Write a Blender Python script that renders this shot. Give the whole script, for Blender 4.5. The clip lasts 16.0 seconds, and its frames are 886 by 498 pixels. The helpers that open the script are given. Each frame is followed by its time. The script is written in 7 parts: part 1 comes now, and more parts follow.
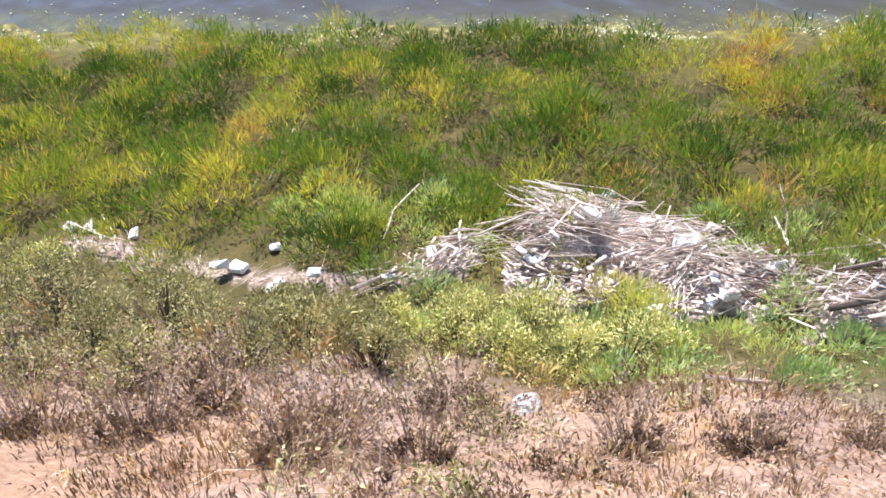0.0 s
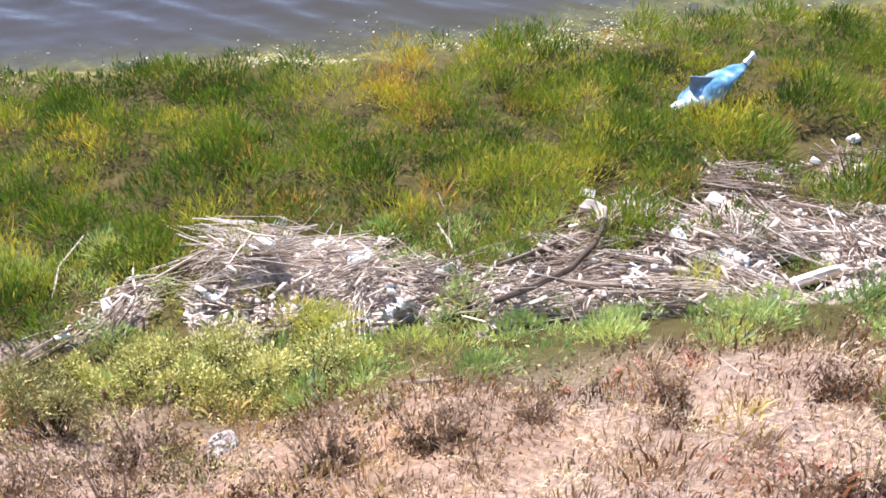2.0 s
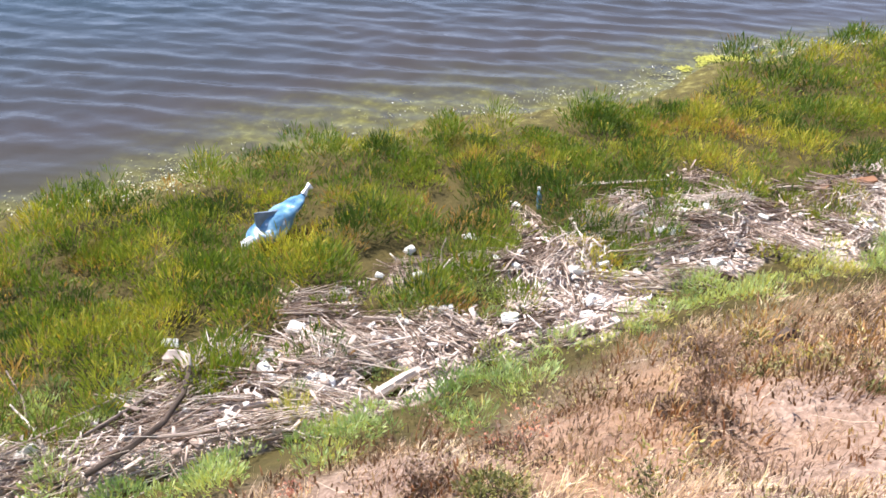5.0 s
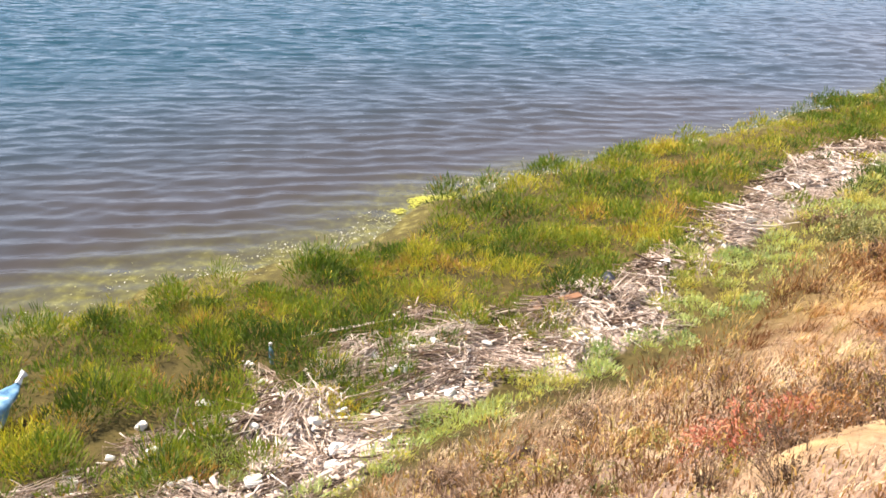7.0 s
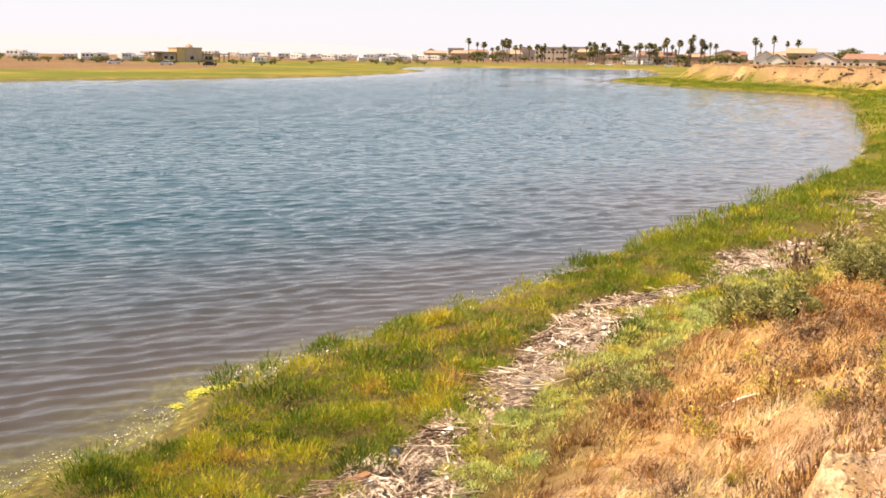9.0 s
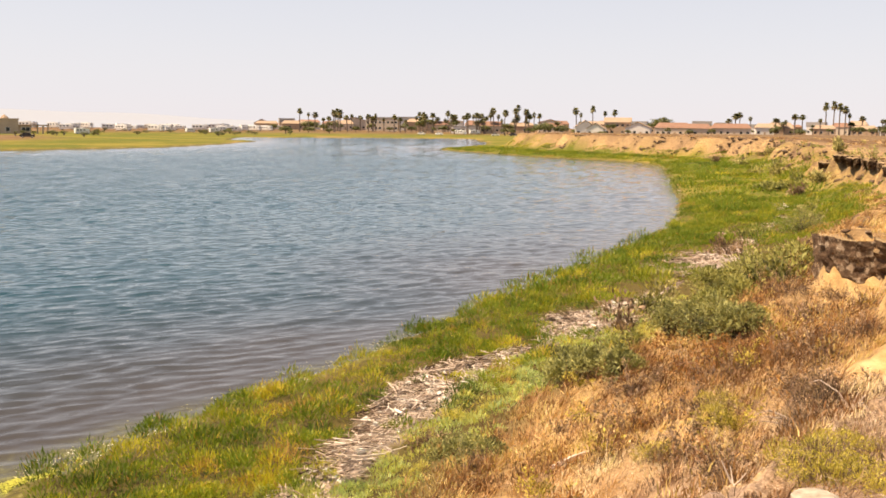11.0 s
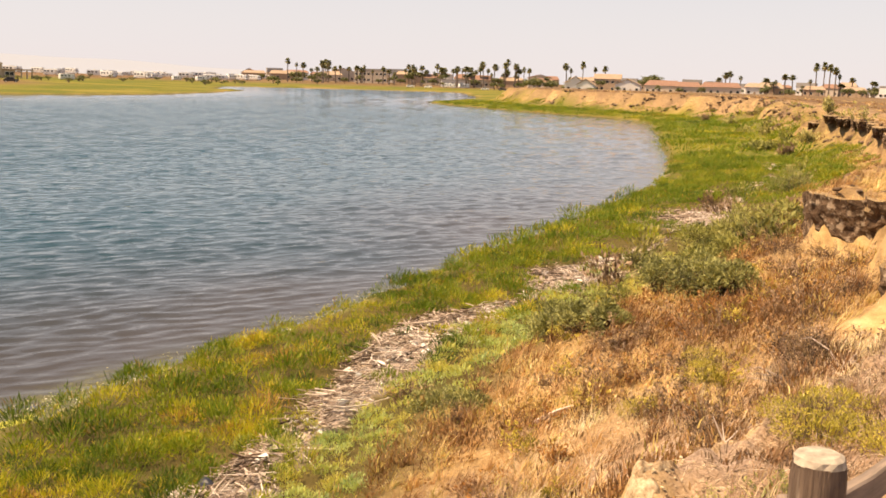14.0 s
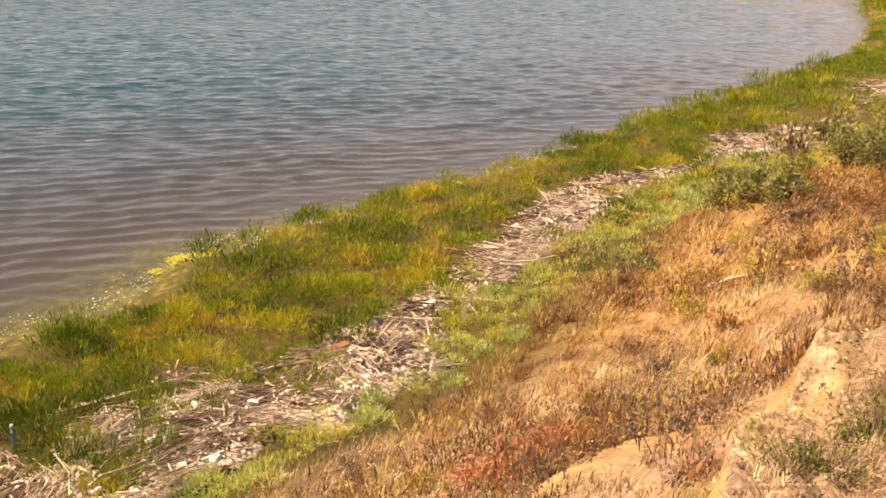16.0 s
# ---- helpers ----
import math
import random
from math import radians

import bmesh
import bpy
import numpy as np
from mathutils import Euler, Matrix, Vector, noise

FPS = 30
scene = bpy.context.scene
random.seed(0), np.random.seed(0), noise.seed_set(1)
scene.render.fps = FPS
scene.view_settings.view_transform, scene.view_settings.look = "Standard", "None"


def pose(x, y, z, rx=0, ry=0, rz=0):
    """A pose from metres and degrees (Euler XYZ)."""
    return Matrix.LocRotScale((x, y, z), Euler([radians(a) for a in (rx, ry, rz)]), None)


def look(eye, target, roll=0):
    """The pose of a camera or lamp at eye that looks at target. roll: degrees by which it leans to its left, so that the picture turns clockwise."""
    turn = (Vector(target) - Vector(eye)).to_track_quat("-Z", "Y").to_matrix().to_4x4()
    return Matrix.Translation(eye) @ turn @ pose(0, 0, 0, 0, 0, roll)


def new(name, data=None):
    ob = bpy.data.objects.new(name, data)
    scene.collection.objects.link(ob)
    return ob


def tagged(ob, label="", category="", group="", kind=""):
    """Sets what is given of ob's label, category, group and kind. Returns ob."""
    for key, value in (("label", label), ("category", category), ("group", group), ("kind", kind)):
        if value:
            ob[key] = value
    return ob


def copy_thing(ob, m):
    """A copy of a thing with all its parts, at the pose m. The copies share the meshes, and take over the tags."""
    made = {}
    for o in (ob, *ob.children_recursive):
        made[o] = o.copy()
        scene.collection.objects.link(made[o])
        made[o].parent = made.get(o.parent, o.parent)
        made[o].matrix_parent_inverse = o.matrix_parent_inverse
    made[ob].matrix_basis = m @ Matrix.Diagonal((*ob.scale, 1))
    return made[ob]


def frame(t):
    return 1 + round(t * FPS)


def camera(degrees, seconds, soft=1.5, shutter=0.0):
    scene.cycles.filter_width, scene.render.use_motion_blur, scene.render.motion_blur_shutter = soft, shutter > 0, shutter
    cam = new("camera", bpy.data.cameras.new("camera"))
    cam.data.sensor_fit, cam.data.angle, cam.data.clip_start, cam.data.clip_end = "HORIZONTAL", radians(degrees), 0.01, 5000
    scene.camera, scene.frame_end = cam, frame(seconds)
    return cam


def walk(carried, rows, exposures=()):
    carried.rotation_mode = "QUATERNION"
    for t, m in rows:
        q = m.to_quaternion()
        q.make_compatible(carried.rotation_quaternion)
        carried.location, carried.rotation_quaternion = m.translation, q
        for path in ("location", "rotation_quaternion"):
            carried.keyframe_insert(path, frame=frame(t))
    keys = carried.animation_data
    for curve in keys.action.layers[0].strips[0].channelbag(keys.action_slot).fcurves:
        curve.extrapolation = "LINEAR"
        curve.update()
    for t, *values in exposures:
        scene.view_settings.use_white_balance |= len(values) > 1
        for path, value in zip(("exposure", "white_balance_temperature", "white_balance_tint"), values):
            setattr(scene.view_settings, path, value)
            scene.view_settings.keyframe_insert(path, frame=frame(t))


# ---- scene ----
# camera: a turn on the spot on top of a low bluff; seconds, eye x y z, bearing, pitch, roll
cam = camera(47.74, 16.0, soft=1.7)
EYE = [
    (0, -0.04, 0.38, 4.77, 18.39, -37.51, -8.34),
    (0.5, -0.03, 0.37, 4.79, 22.08, -38.42, -8.02),
    (1, -0.03, 0.34, 4.80, 27.92, -39.50, -6.93),
    (1.5, -0.02, 0.29, 4.84, 35.95, -38.83, -4.05),
    (2, -0.00, 0.27, 4.85, 40.68, -37.88, -2.73),
    (2.5, 0.00, 0.26, 4.86, 45.05, -37.19, -1.79),
    (3, 0.00, 0.21, 4.85, 49.54, -35.83, -0.80),
    (3.5, -0.02, 0.22, 4.89, 55.20, -34.44, 0.43),
    (3.7, -0.01, 0.19, 4.89, 57.93, -33.74, 1.21),
    (5.8, 0.04, 0.02, 5.01, 73.35, -28.18, 2.81),
    (6, 0.02, -0.01, 5.01, 75.32, -27.31, 2.97),
    (6.5, -0.01, -0.00, 5.02, 79.67, -24.25, 3.15),
    (7, -0.01, -0.03, 5.05, 83.71, -21.35, 2.31),
    (7.5, -0.03, -0.06, 5.08, 87.70, -17.56, 1.64),
    (8, -0.06, -0.10, 5.10, 90.57, -15.03, 1.38),
    (8.5, -0.11, -0.07, 5.13, 93.33, -12.80, 0.94),
    (9, -0.13, -0.10, 5.14, 96.24, -10.97, 0.83),
    (9.5, -0.16, -0.12, 5.17, 99.84, -9.22, 0.74),
    (10, -0.19, -0.13, 5.18, 102.99, -8.08, 0.31),
    (10.2, -0.19, -0.15, 5.18, 103.96, -7.73, 0.48),
    (12.3, 0.08, -0.18, 5.06, 106.79, -6.51, 0.51),
    (12.5, 0.10, -0.19, 5.06, 107.16, -6.37, 0.51),
    (13, 0.11, -0.24, 5.06, 107.50, -6.26, 0.42),
    (13.5, 0.08, -0.23, 5.07, 107.68, -7.30, 1.57),
    (14, 0.11, -0.24, 5.05, 106.50, -9.55, 1.78),
    (14.5, 0.14, -0.26, 5.04, 104.29, -11.11, 2.34),
    (15, 0.11, -0.22, 5.02, 102.13, -14.29, 3.36),
    (15.5, 0.14, -0.19, 4.99, 99.38, -16.08, 2.85),
    (16, 0.16, -0.19, 4.97, 97.07, -17.87, 2.74),
]
walk(cam, [(t, pose(x, y, z, 0, 0, -b) @ pose(0, 0, 0, 90 + p) @ pose(0, 0, 0, 0, 0, r)) for t, x, y, z, b, p, r in EYE],
     exposures=[(0.0, 1.22, 5800, 16), (3.7, 0.98, 6100, 16), (7.0, 1.08, 7200, 16), (8.0, 1.14, 8400, 18), (9.0, 0.97, 9600, 18), (12.5, 0.75, 10000, 17), (16.0, 0.7, 11500, 23)])

# ---- world and sun ----
SUN_BEARING, SUN_HEIGHT = 6.0, 60.0
world = bpy.data.worlds.new("world")
scene.world = world
world.use_nodes = True
sky = world.node_tree.nodes.new("ShaderNodeTexSky")
sky.sky_type, sky.sun_disc = "NISHITA", False
sky.sun_elevation, sky.sun_rotation = radians(SUN_HEIGHT), radians(SUN_BEARING)
sky.dust_density, sky.air_density, sky.ozone_density = 0.2, 1.0, 3.0
haze = world.node_tree.nodes.new("ShaderNodeMix")
haze.data_type = "RGBA"
haze.inputs[7].default_value = (4.05, 5.15, 7.6, 1)
up = world.node_tree.nodes.new("ShaderNodeSeparateXYZ")
world.node_tree.links.new(world.node_tree.nodes.new("ShaderNodeTexCoord").outputs["Generated"], up.inputs[0])
thin = world.node_tree.nodes.new("ShaderNodeMapRange")
for key, value in (("From Min", 0.03), ("From Max", 0.4), ("To Min", 0.85), ("To Max", 0.3)):
    thin.inputs[key].default_value = value
world.node_tree.links.new(up.outputs["Z"], thin.inputs["Value"])
world.node_tree.links.new(thin.outputs[0], haze.inputs[0])
world.node_tree.links.new(sky.outputs[0], haze.inputs[6])
world.node_tree.links.new(haze.outputs[2], world.node_tree.nodes["Background"].inputs[0])
world.node_tree.nodes["Background"].inputs[1].default_value = 0.092
lamp = bpy.data.lights.new("sun", "SUN")
lamp.energy, lamp.angle, lamp.color = 5.0, radians(0.53), (1.0, 0.95, 0.86)
sun = new("sun", lamp)
sb, sh = radians(SUN_BEARING), radians(SUN_HEIGHT)
sun.matrix_world = look((math.sin(sb) * math.cos(sh) * 50, math.cos(sb) * math.cos(sh) * 50, math.sin(sh) * 50), (0, 0, 0))


# ---- node materials ----
class Nodes:
    """A small helper for writing node materials."""

    def __init__(self, name, rough=0.8, spec=0.3):
        self.mat = bpy.data.materials.new(name)
        self.mat.use_nodes = True
        self.tree = self.mat.node_tree
        self.bsdf = self.tree.nodes["Principled BSDF"]
        self.bsdf.inputs["Roughness"].default_value = rough
        self.bsdf.inputs["Specular IOR Level"].default_value = spec

    def put(self, socket, value):
        if isinstance(value, bpy.types.NodeSocket):
            self.tree.links.new(value, socket)
        elif isinstance(value, (tuple, list)) and len(value) == 3 and socket.type == "RGBA":
            socket.default_value = (*value, 1)
        else:
            socket.default_value = value

    def node(self, kind, out=0, **ins):
        n = self.tree.nodes.new(kind)
        for key, value in ins.items():
            self.put(n.inputs[key.replace("_", " ")], value)
        return n.outputs[out]

    def attr(self, name):
        n = self.tree.nodes.new("ShaderNodeAttribute")
        n.attribute_name = name
        return n.outputs["Fac"]

    def place(self):
        return self.tree.nodes.new("ShaderNodeNewGeometry").outputs["Position"]

    def local(self):
        return self.tree.nodes.new("ShaderNodeTexCoord").outputs["Object"]

    def island(self):
        return self.tree.nodes.new("ShaderNodeNewGeometry").outputs["Random Per Island"]

    def each(self):
        return self.tree.nodes.new("ShaderNodeObjectInfo").outputs["Random"]

    def noise(self, scale, detail=4.0, where=None, rough=0.6, stretch=None, turn=0.0):
        where = where or self.place()
        if stretch:
            m = self.tree.nodes.new("ShaderNodeMapping")
            m.vector_type = "TEXTURE"
            m.inputs["Rotation"].default_value = (0, 0, turn)
            m.inputs["Scale"].default_value = stretch
            self.tree.links.new(where, m.inputs["Vector"])
            where = m.outputs[0]
        return self.node("ShaderNodeTexNoise", Vector=where, Scale=scale, Detail=detail, Roughness=rough)

    def ramp(self, fac, *stops):
        n = self.tree.nodes.new("ShaderNodeValToRGB")
        while len(n.color_ramp.elements) < len(stops):
            n.color_ramp.elements.new(0.5)
        for e, (at, colour) in zip(n.color_ramp.elements, stops):
            e.position, e.color = at, (*colour, 1)
        self.put(n.inputs[0], fac)
        return n.outputs[0]

    def mix(self, fac, a, b, how="MIX"):
        n = self.tree.nodes.new("ShaderNodeMix")
        n.data_type, n.blend_type = "RGBA", how
        self.put(n.inputs[0], fac)
        self.put(n.inputs[6], a)
        self.put(n.inputs[7], b)
        return n.outputs[2]

    def math(self, how, a, b=0.0, c=0.0):
        n = self.tree.nodes.new("ShaderNodeMath")
        n.operation = how
        for socket, value in zip(n.inputs, (a, b, c)):
            self.put(socket, value)
        return n.outputs[0]

    def span(self, value, a, b, c=0.0, d=1.0):
        n = self.tree.nodes.new("ShaderNodeMapRange")
        for socket, v in zip(n.inputs, (value, a, b, c, d)):
            self.put(socket, v)
        return n.outputs[0]

    def bump(self, height, strength=0.5, distance=0.02):
        n = self.tree.nodes.new("ShaderNodeBump")
        n.inputs["Distance"].default_value = distance
        self.put(n.inputs["Strength"], strength)
        self.put(n.inputs["Height"], height)
        self.put(self.bsdf.inputs["Normal"], n.outputs[0])

    def colour(self, value):
        self.put(self.bsdf.inputs["Base Color"], value)
        return self


def leafy(name, ramp, patch=1.3, dry=(0.30, 0.17, 0.06), dry_from=0.62, rough=0.6, through_light=0.25):
    """Blades and leaves: colour by blade, by clump and by patch of ground."""
    n = Nodes(name, rough, 0.25)
    c = n.ramp(n.attr("tint"), *ramp)
    c = n.mix(n.math("MULTIPLY", n.island(), 0.55), c, n.mix(1.0, c, (1.5, 1.35, 0.9), "MULTIPLY"))
    where = n.noise(patch, 3.0)
    c = n.mix(n.span(where, dry_from, dry_from + 0.12, 0.0, 0.85), c, dry)
    n.colour(c)
    n.put(n.bsdf.inputs["Transmission Weight"], 0.0)
    t = n.tree.nodes.new("ShaderNodeBsdfTranslucent")
    n.put(t.inputs["Color"], n.mix(1.0, c, (1.2, 1.25, 0.6), "MULTIPLY"))
    m = n.tree.nodes.new("ShaderNodeMixShader")
    m.inputs[0].default_value = through_light
    n.tree.links.new(n.bsdf.outputs[0], m.inputs[1])
    n.tree.links.new(t.outputs[0], m.inputs[2])
    n.tree.links.new(m.outputs[0], n.tree.nodes["Material Output"].inputs["Surface"])
    return n.mat


def plain(name, colour, rough=0.7, scale=6.0, vary=0.25, bump=0.2, metallic=0.0, grain=None):
    """A weathered surface of one colour, with grain and stains at two scales."""
    n = Nodes(name, rough)
    w = n.local()
    a, b = n.noise(scale, 5.0, w, stretch=grain), n.noise(scale * 0.13, 2.0, w)
    dark = tuple(v * (1 - vary) for v in colour)
    light = tuple(min(1.0, v * (1 + vary * 0.6)) for v in colour)
    c = n.ramp(a, (0.3, dark), (0.7, light))
    c = n.mix(n.span(b, 0.4, 0.7, 0.0, 0.5), c, dark)
    c = n.mix(n.math("MULTIPLY", n.each(), 0.3), c, n.mix(1.0, c, (0.75, 0.75, 0.75), "MULTIPLY"))
    n.colour(c)
    n.bsdf.inputs["Metallic"].default_value = metallic
    if bump:
        n.bump(a, bump, 0.01)
    return n.mat


# ---- plan of the shore ----
LATTICE = np.random.default_rng(7).random((256, 256))


def grain(x, y, size, octaves=3, seed=0):
    """Smooth noise in 0..1 over the ground, with features of the given size in metres."""
    total, weight, amp = 0.0, 0.0, 1.0
    for o in range(octaves):
        u, v = x / size * 2**o + 17.3 * (seed + o), y / size * 2**o + 9.7 * (seed + o)
        i, j = np.floor(u).astype(int), np.floor(v).astype(int)
        f, g = u - i, v - j
        f, g = f * f * (3 - 2 * f), g * g * (3 - 2 * g)
        a, b = LATTICE[i % 256, j % 256], LATTICE[(i + 1) % 256, j % 256]
        c, d = LATTICE[i % 256, (j + 1) % 256], LATTICE[(i + 1) % 256, (j + 1) % 256]
        total, weight, amp = total + amp * (a + (b - a) * f + (c - a) * g + (a - b - c + d) * f * g), weight + amp, amp * 0.5
    return total / weight


NEAR_SHORE = [(-400, 320), (-40, 42), (-10, 20.5), (-0.7, 12.9), (1.3, 11.3), (3.5, 9.8), (5.5, 8.25), (7.4, 6.85), (9.2, 5.75), (10.6, 4.75),
              (11.75, 3.4), (12.9, 2.45), (14.6, 1.8), (16.3, 0.35), (18.4, -1.3), (21.2, -4.1), (25.3, -7.6), (28.5, -10.2), (34.5, -15.6),
              (41.2, -21), (48.2, -26.6), (53, -29.4), (59, -33), (85, -46.6), (120, -64), (134, -69.5), (147, -70.5), (158, -66), (180, -63), (215, -60.2)]
FAR_SHORE = [(235, -66), (300, -100), (436, -135), (429, -110), (438, -87), (430, -60), (419, -30), (345, -20), (326, -29), (277, -17.5), (229, 0),
             (194, 30), (171, 54), (100, 112), (20, 190), (-300, 420)]
RING = np.array(NEAR_SHORE + FAR_SHORE, float)


def shore(x, y):
    """Distance inland from the water's edge (negative on the water), and whether the nearest edge is the bluff's."""
    best, low = np.full(x.shape, 1e18), np.zeros(x.shape, bool)
    inside = np.zeros(x.shape, bool)
    for k in range(len(RING)):
        (ax, ay), (bx, by) = RING[k], RING[(k + 1) % len(RING)]
        dx, dy = bx - ax, by - ay
        t = np.clip(((x - ax) * dx + (y - ay) * dy) / (dx * dx + dy * dy), 0, 1)
        d = (x - ax - t * dx) ** 2 + (y - ay - t * dy) ** 2
        near = d < best
        best, low = np.where(near, d, best), np.where(near, k >= len(NEAR_SHORE) + 1, low)
        inside ^= ((ay > y) != (by > y)) & (x < ax + (y - ay) / (dy if abs(dy) > 1e-9 else 1e-9) * dx)
    s = np.sqrt(best)
    ragged = (grain(x, y, 0.9, 2, 3) - 0.5) * 0.5
    return np.where(inside, -s, s) + ragged, low


# wrack line: x, y, half its width
WRACK = [(-0.7, 7.4, 0.12), (0.4, 6.2, 0.1), (1.2, 5.65, 0.1), (1.95, 5.55, 0.35), (2.6, 5.1, 0.62), (3.1, 4.6, 0.5), (3.4, 4.05, 0.32), (4.05, 3.65, 0.42), (4.95, 3.3, 0.75), (5.8, 2.85, 0.85),
         (6.8, 2.3, 1.0), (8.0, 1.75, 1.0), (9.2, 0.6, 0.95), (9.85, -0.55, 0.85), (11.3, -1.3, 0.42), (12.5, -1.9, 0.48), (14.0, -2.85, 0.45), (15.8, -3.87, 0.68), (17.4, -4.69, 0.72), (18.5, -5.57, 0.8), (19.2, -6.7, 0.4), (19.7, -7.7, 0.1)]
FAR_WRACK = [(20.4, -8.5, 0.1), (21.4, -9.42, 0.85), (22.95, -10.7, 1.0), (24.0, -12.05, 0.4), (25.4, -13.8, 0.06), (29.3, -17.0, 0.15),
             (31.3, -18.4, 1.3), (33.4, -20.3, 1.4), (34.6, -21.8, 0.3), (50, -34.8, 0.0), (53, -36.6, 0.6), (56, -38.5, 0.0)]
WRACK = WRACK + FAR_WRACK


# green tufts that grow through the drift line: x, y, reach
TUFTS = [(6.6, 2.55, 0.42), (6.2, 3.1, 0.25), (8.0, 1.95, 0.28), (7.85, 1.55, 0.22), (11.1, -1.75, 0.3), (4.6, 3.6, 0.2), (5.3, 2.65, 0.22), (10.6, 0.1, 0.3), (12.6, -1.1, 0.3)]


def wrack(x, y):
    """How deep a place lies in the drift line: 1 on its middle, 0 at its edge."""
    best = np.full(x.shape, -9.0)
    for (ax, ay, aw), (bx, by, bw) in zip(WRACK, WRACK[1:]):
        dx, dy = bx - ax, by - ay
        t = np.clip(((x - ax) * dx + (y - ay) * dy) / (dx * dx + dy * dy), 0, 1)
        d, w = np.hypot(x - ax - t * dx, y - ay - t * dy), aw + t * (bw - aw)
        best = np.maximum(best, 1 - d / np.maximum(w, 0.02))
    gap = np.interp(x, [3, 6, 9, 14], [0.05, 0.12, 0.04, 0.02])
    holes = step(grain(x, y, 0.4, 2, 19), 0.68 - gap, 0.76 - gap) * 1.3
    return np.minimum(best, 0.9) + (grain(x, y, 0.55, 3, 11) - 0.5) * np.interp(x, [3, 8, 11, 13], [1.1, 1.35, 1.35, 1.8]) - holes - 1.6 * sum(np.exp(-(((x - a) / r) ** 2 + ((y - b) / r) ** 2) ** 2) for a, b, r in TUFTS)


def drift_side(x, y):
    """Offset from the middle of the drift line, positive towards the bank."""
    best, side = np.full(x.shape, 1e9), np.zeros(x.shape)
    for (ax, ay, aw), (bx, by, bw) in zip(WRACK, WRACK[1:]):
        dx, dy = bx - ax, by - ay
        t = np.clip(((x - ax) * dx + (y - ay) * dy) / (dx * dx + dy * dy), 0, 1)
        d = np.hypot(x - ax - t * dx, y - ay - t * dy)
        out = (dy * (x - ax) - dx * (y - ay)) / math.hypot(dx, dy)
        side, best = np.where(d < best, out, side), np.minimum(d, best)
    return side


def step(v, a, b):
    t = np.clip((v - a) / (b - a), 0, 1)
    return t * t * (3 - 2 * t)


def bluff_edge(x, y):
    e = np.interp(x, [-60, 2, 3.3, 4.5, 5, 6.8, 9, 13, 15.0, 15.6, 18, 30, 53, 117, 220], [9.3, 9.4, 9.4, 9.4, 9.7, 10.8, 11, 10.7, 10.2, 9.2, 9.6, 10.5, 11.5, 15, 18])
    amp = np.interp(x, [6, 12, 40, 120, 220], [0.3, 0.5, 1.8, 4.5, 6.0])
    return e + amp * (grain(x, y, 6.0, 2, 5) - 0.5) + amp * 0.8 * (grain(x, y, 1.7, 2, 6) - 0.5) + np.interp(x, [3, 8, 14], [0.4, 0.5, 0.0]) * (grain(x, y, 0.5, 3, 4) - 0.5)


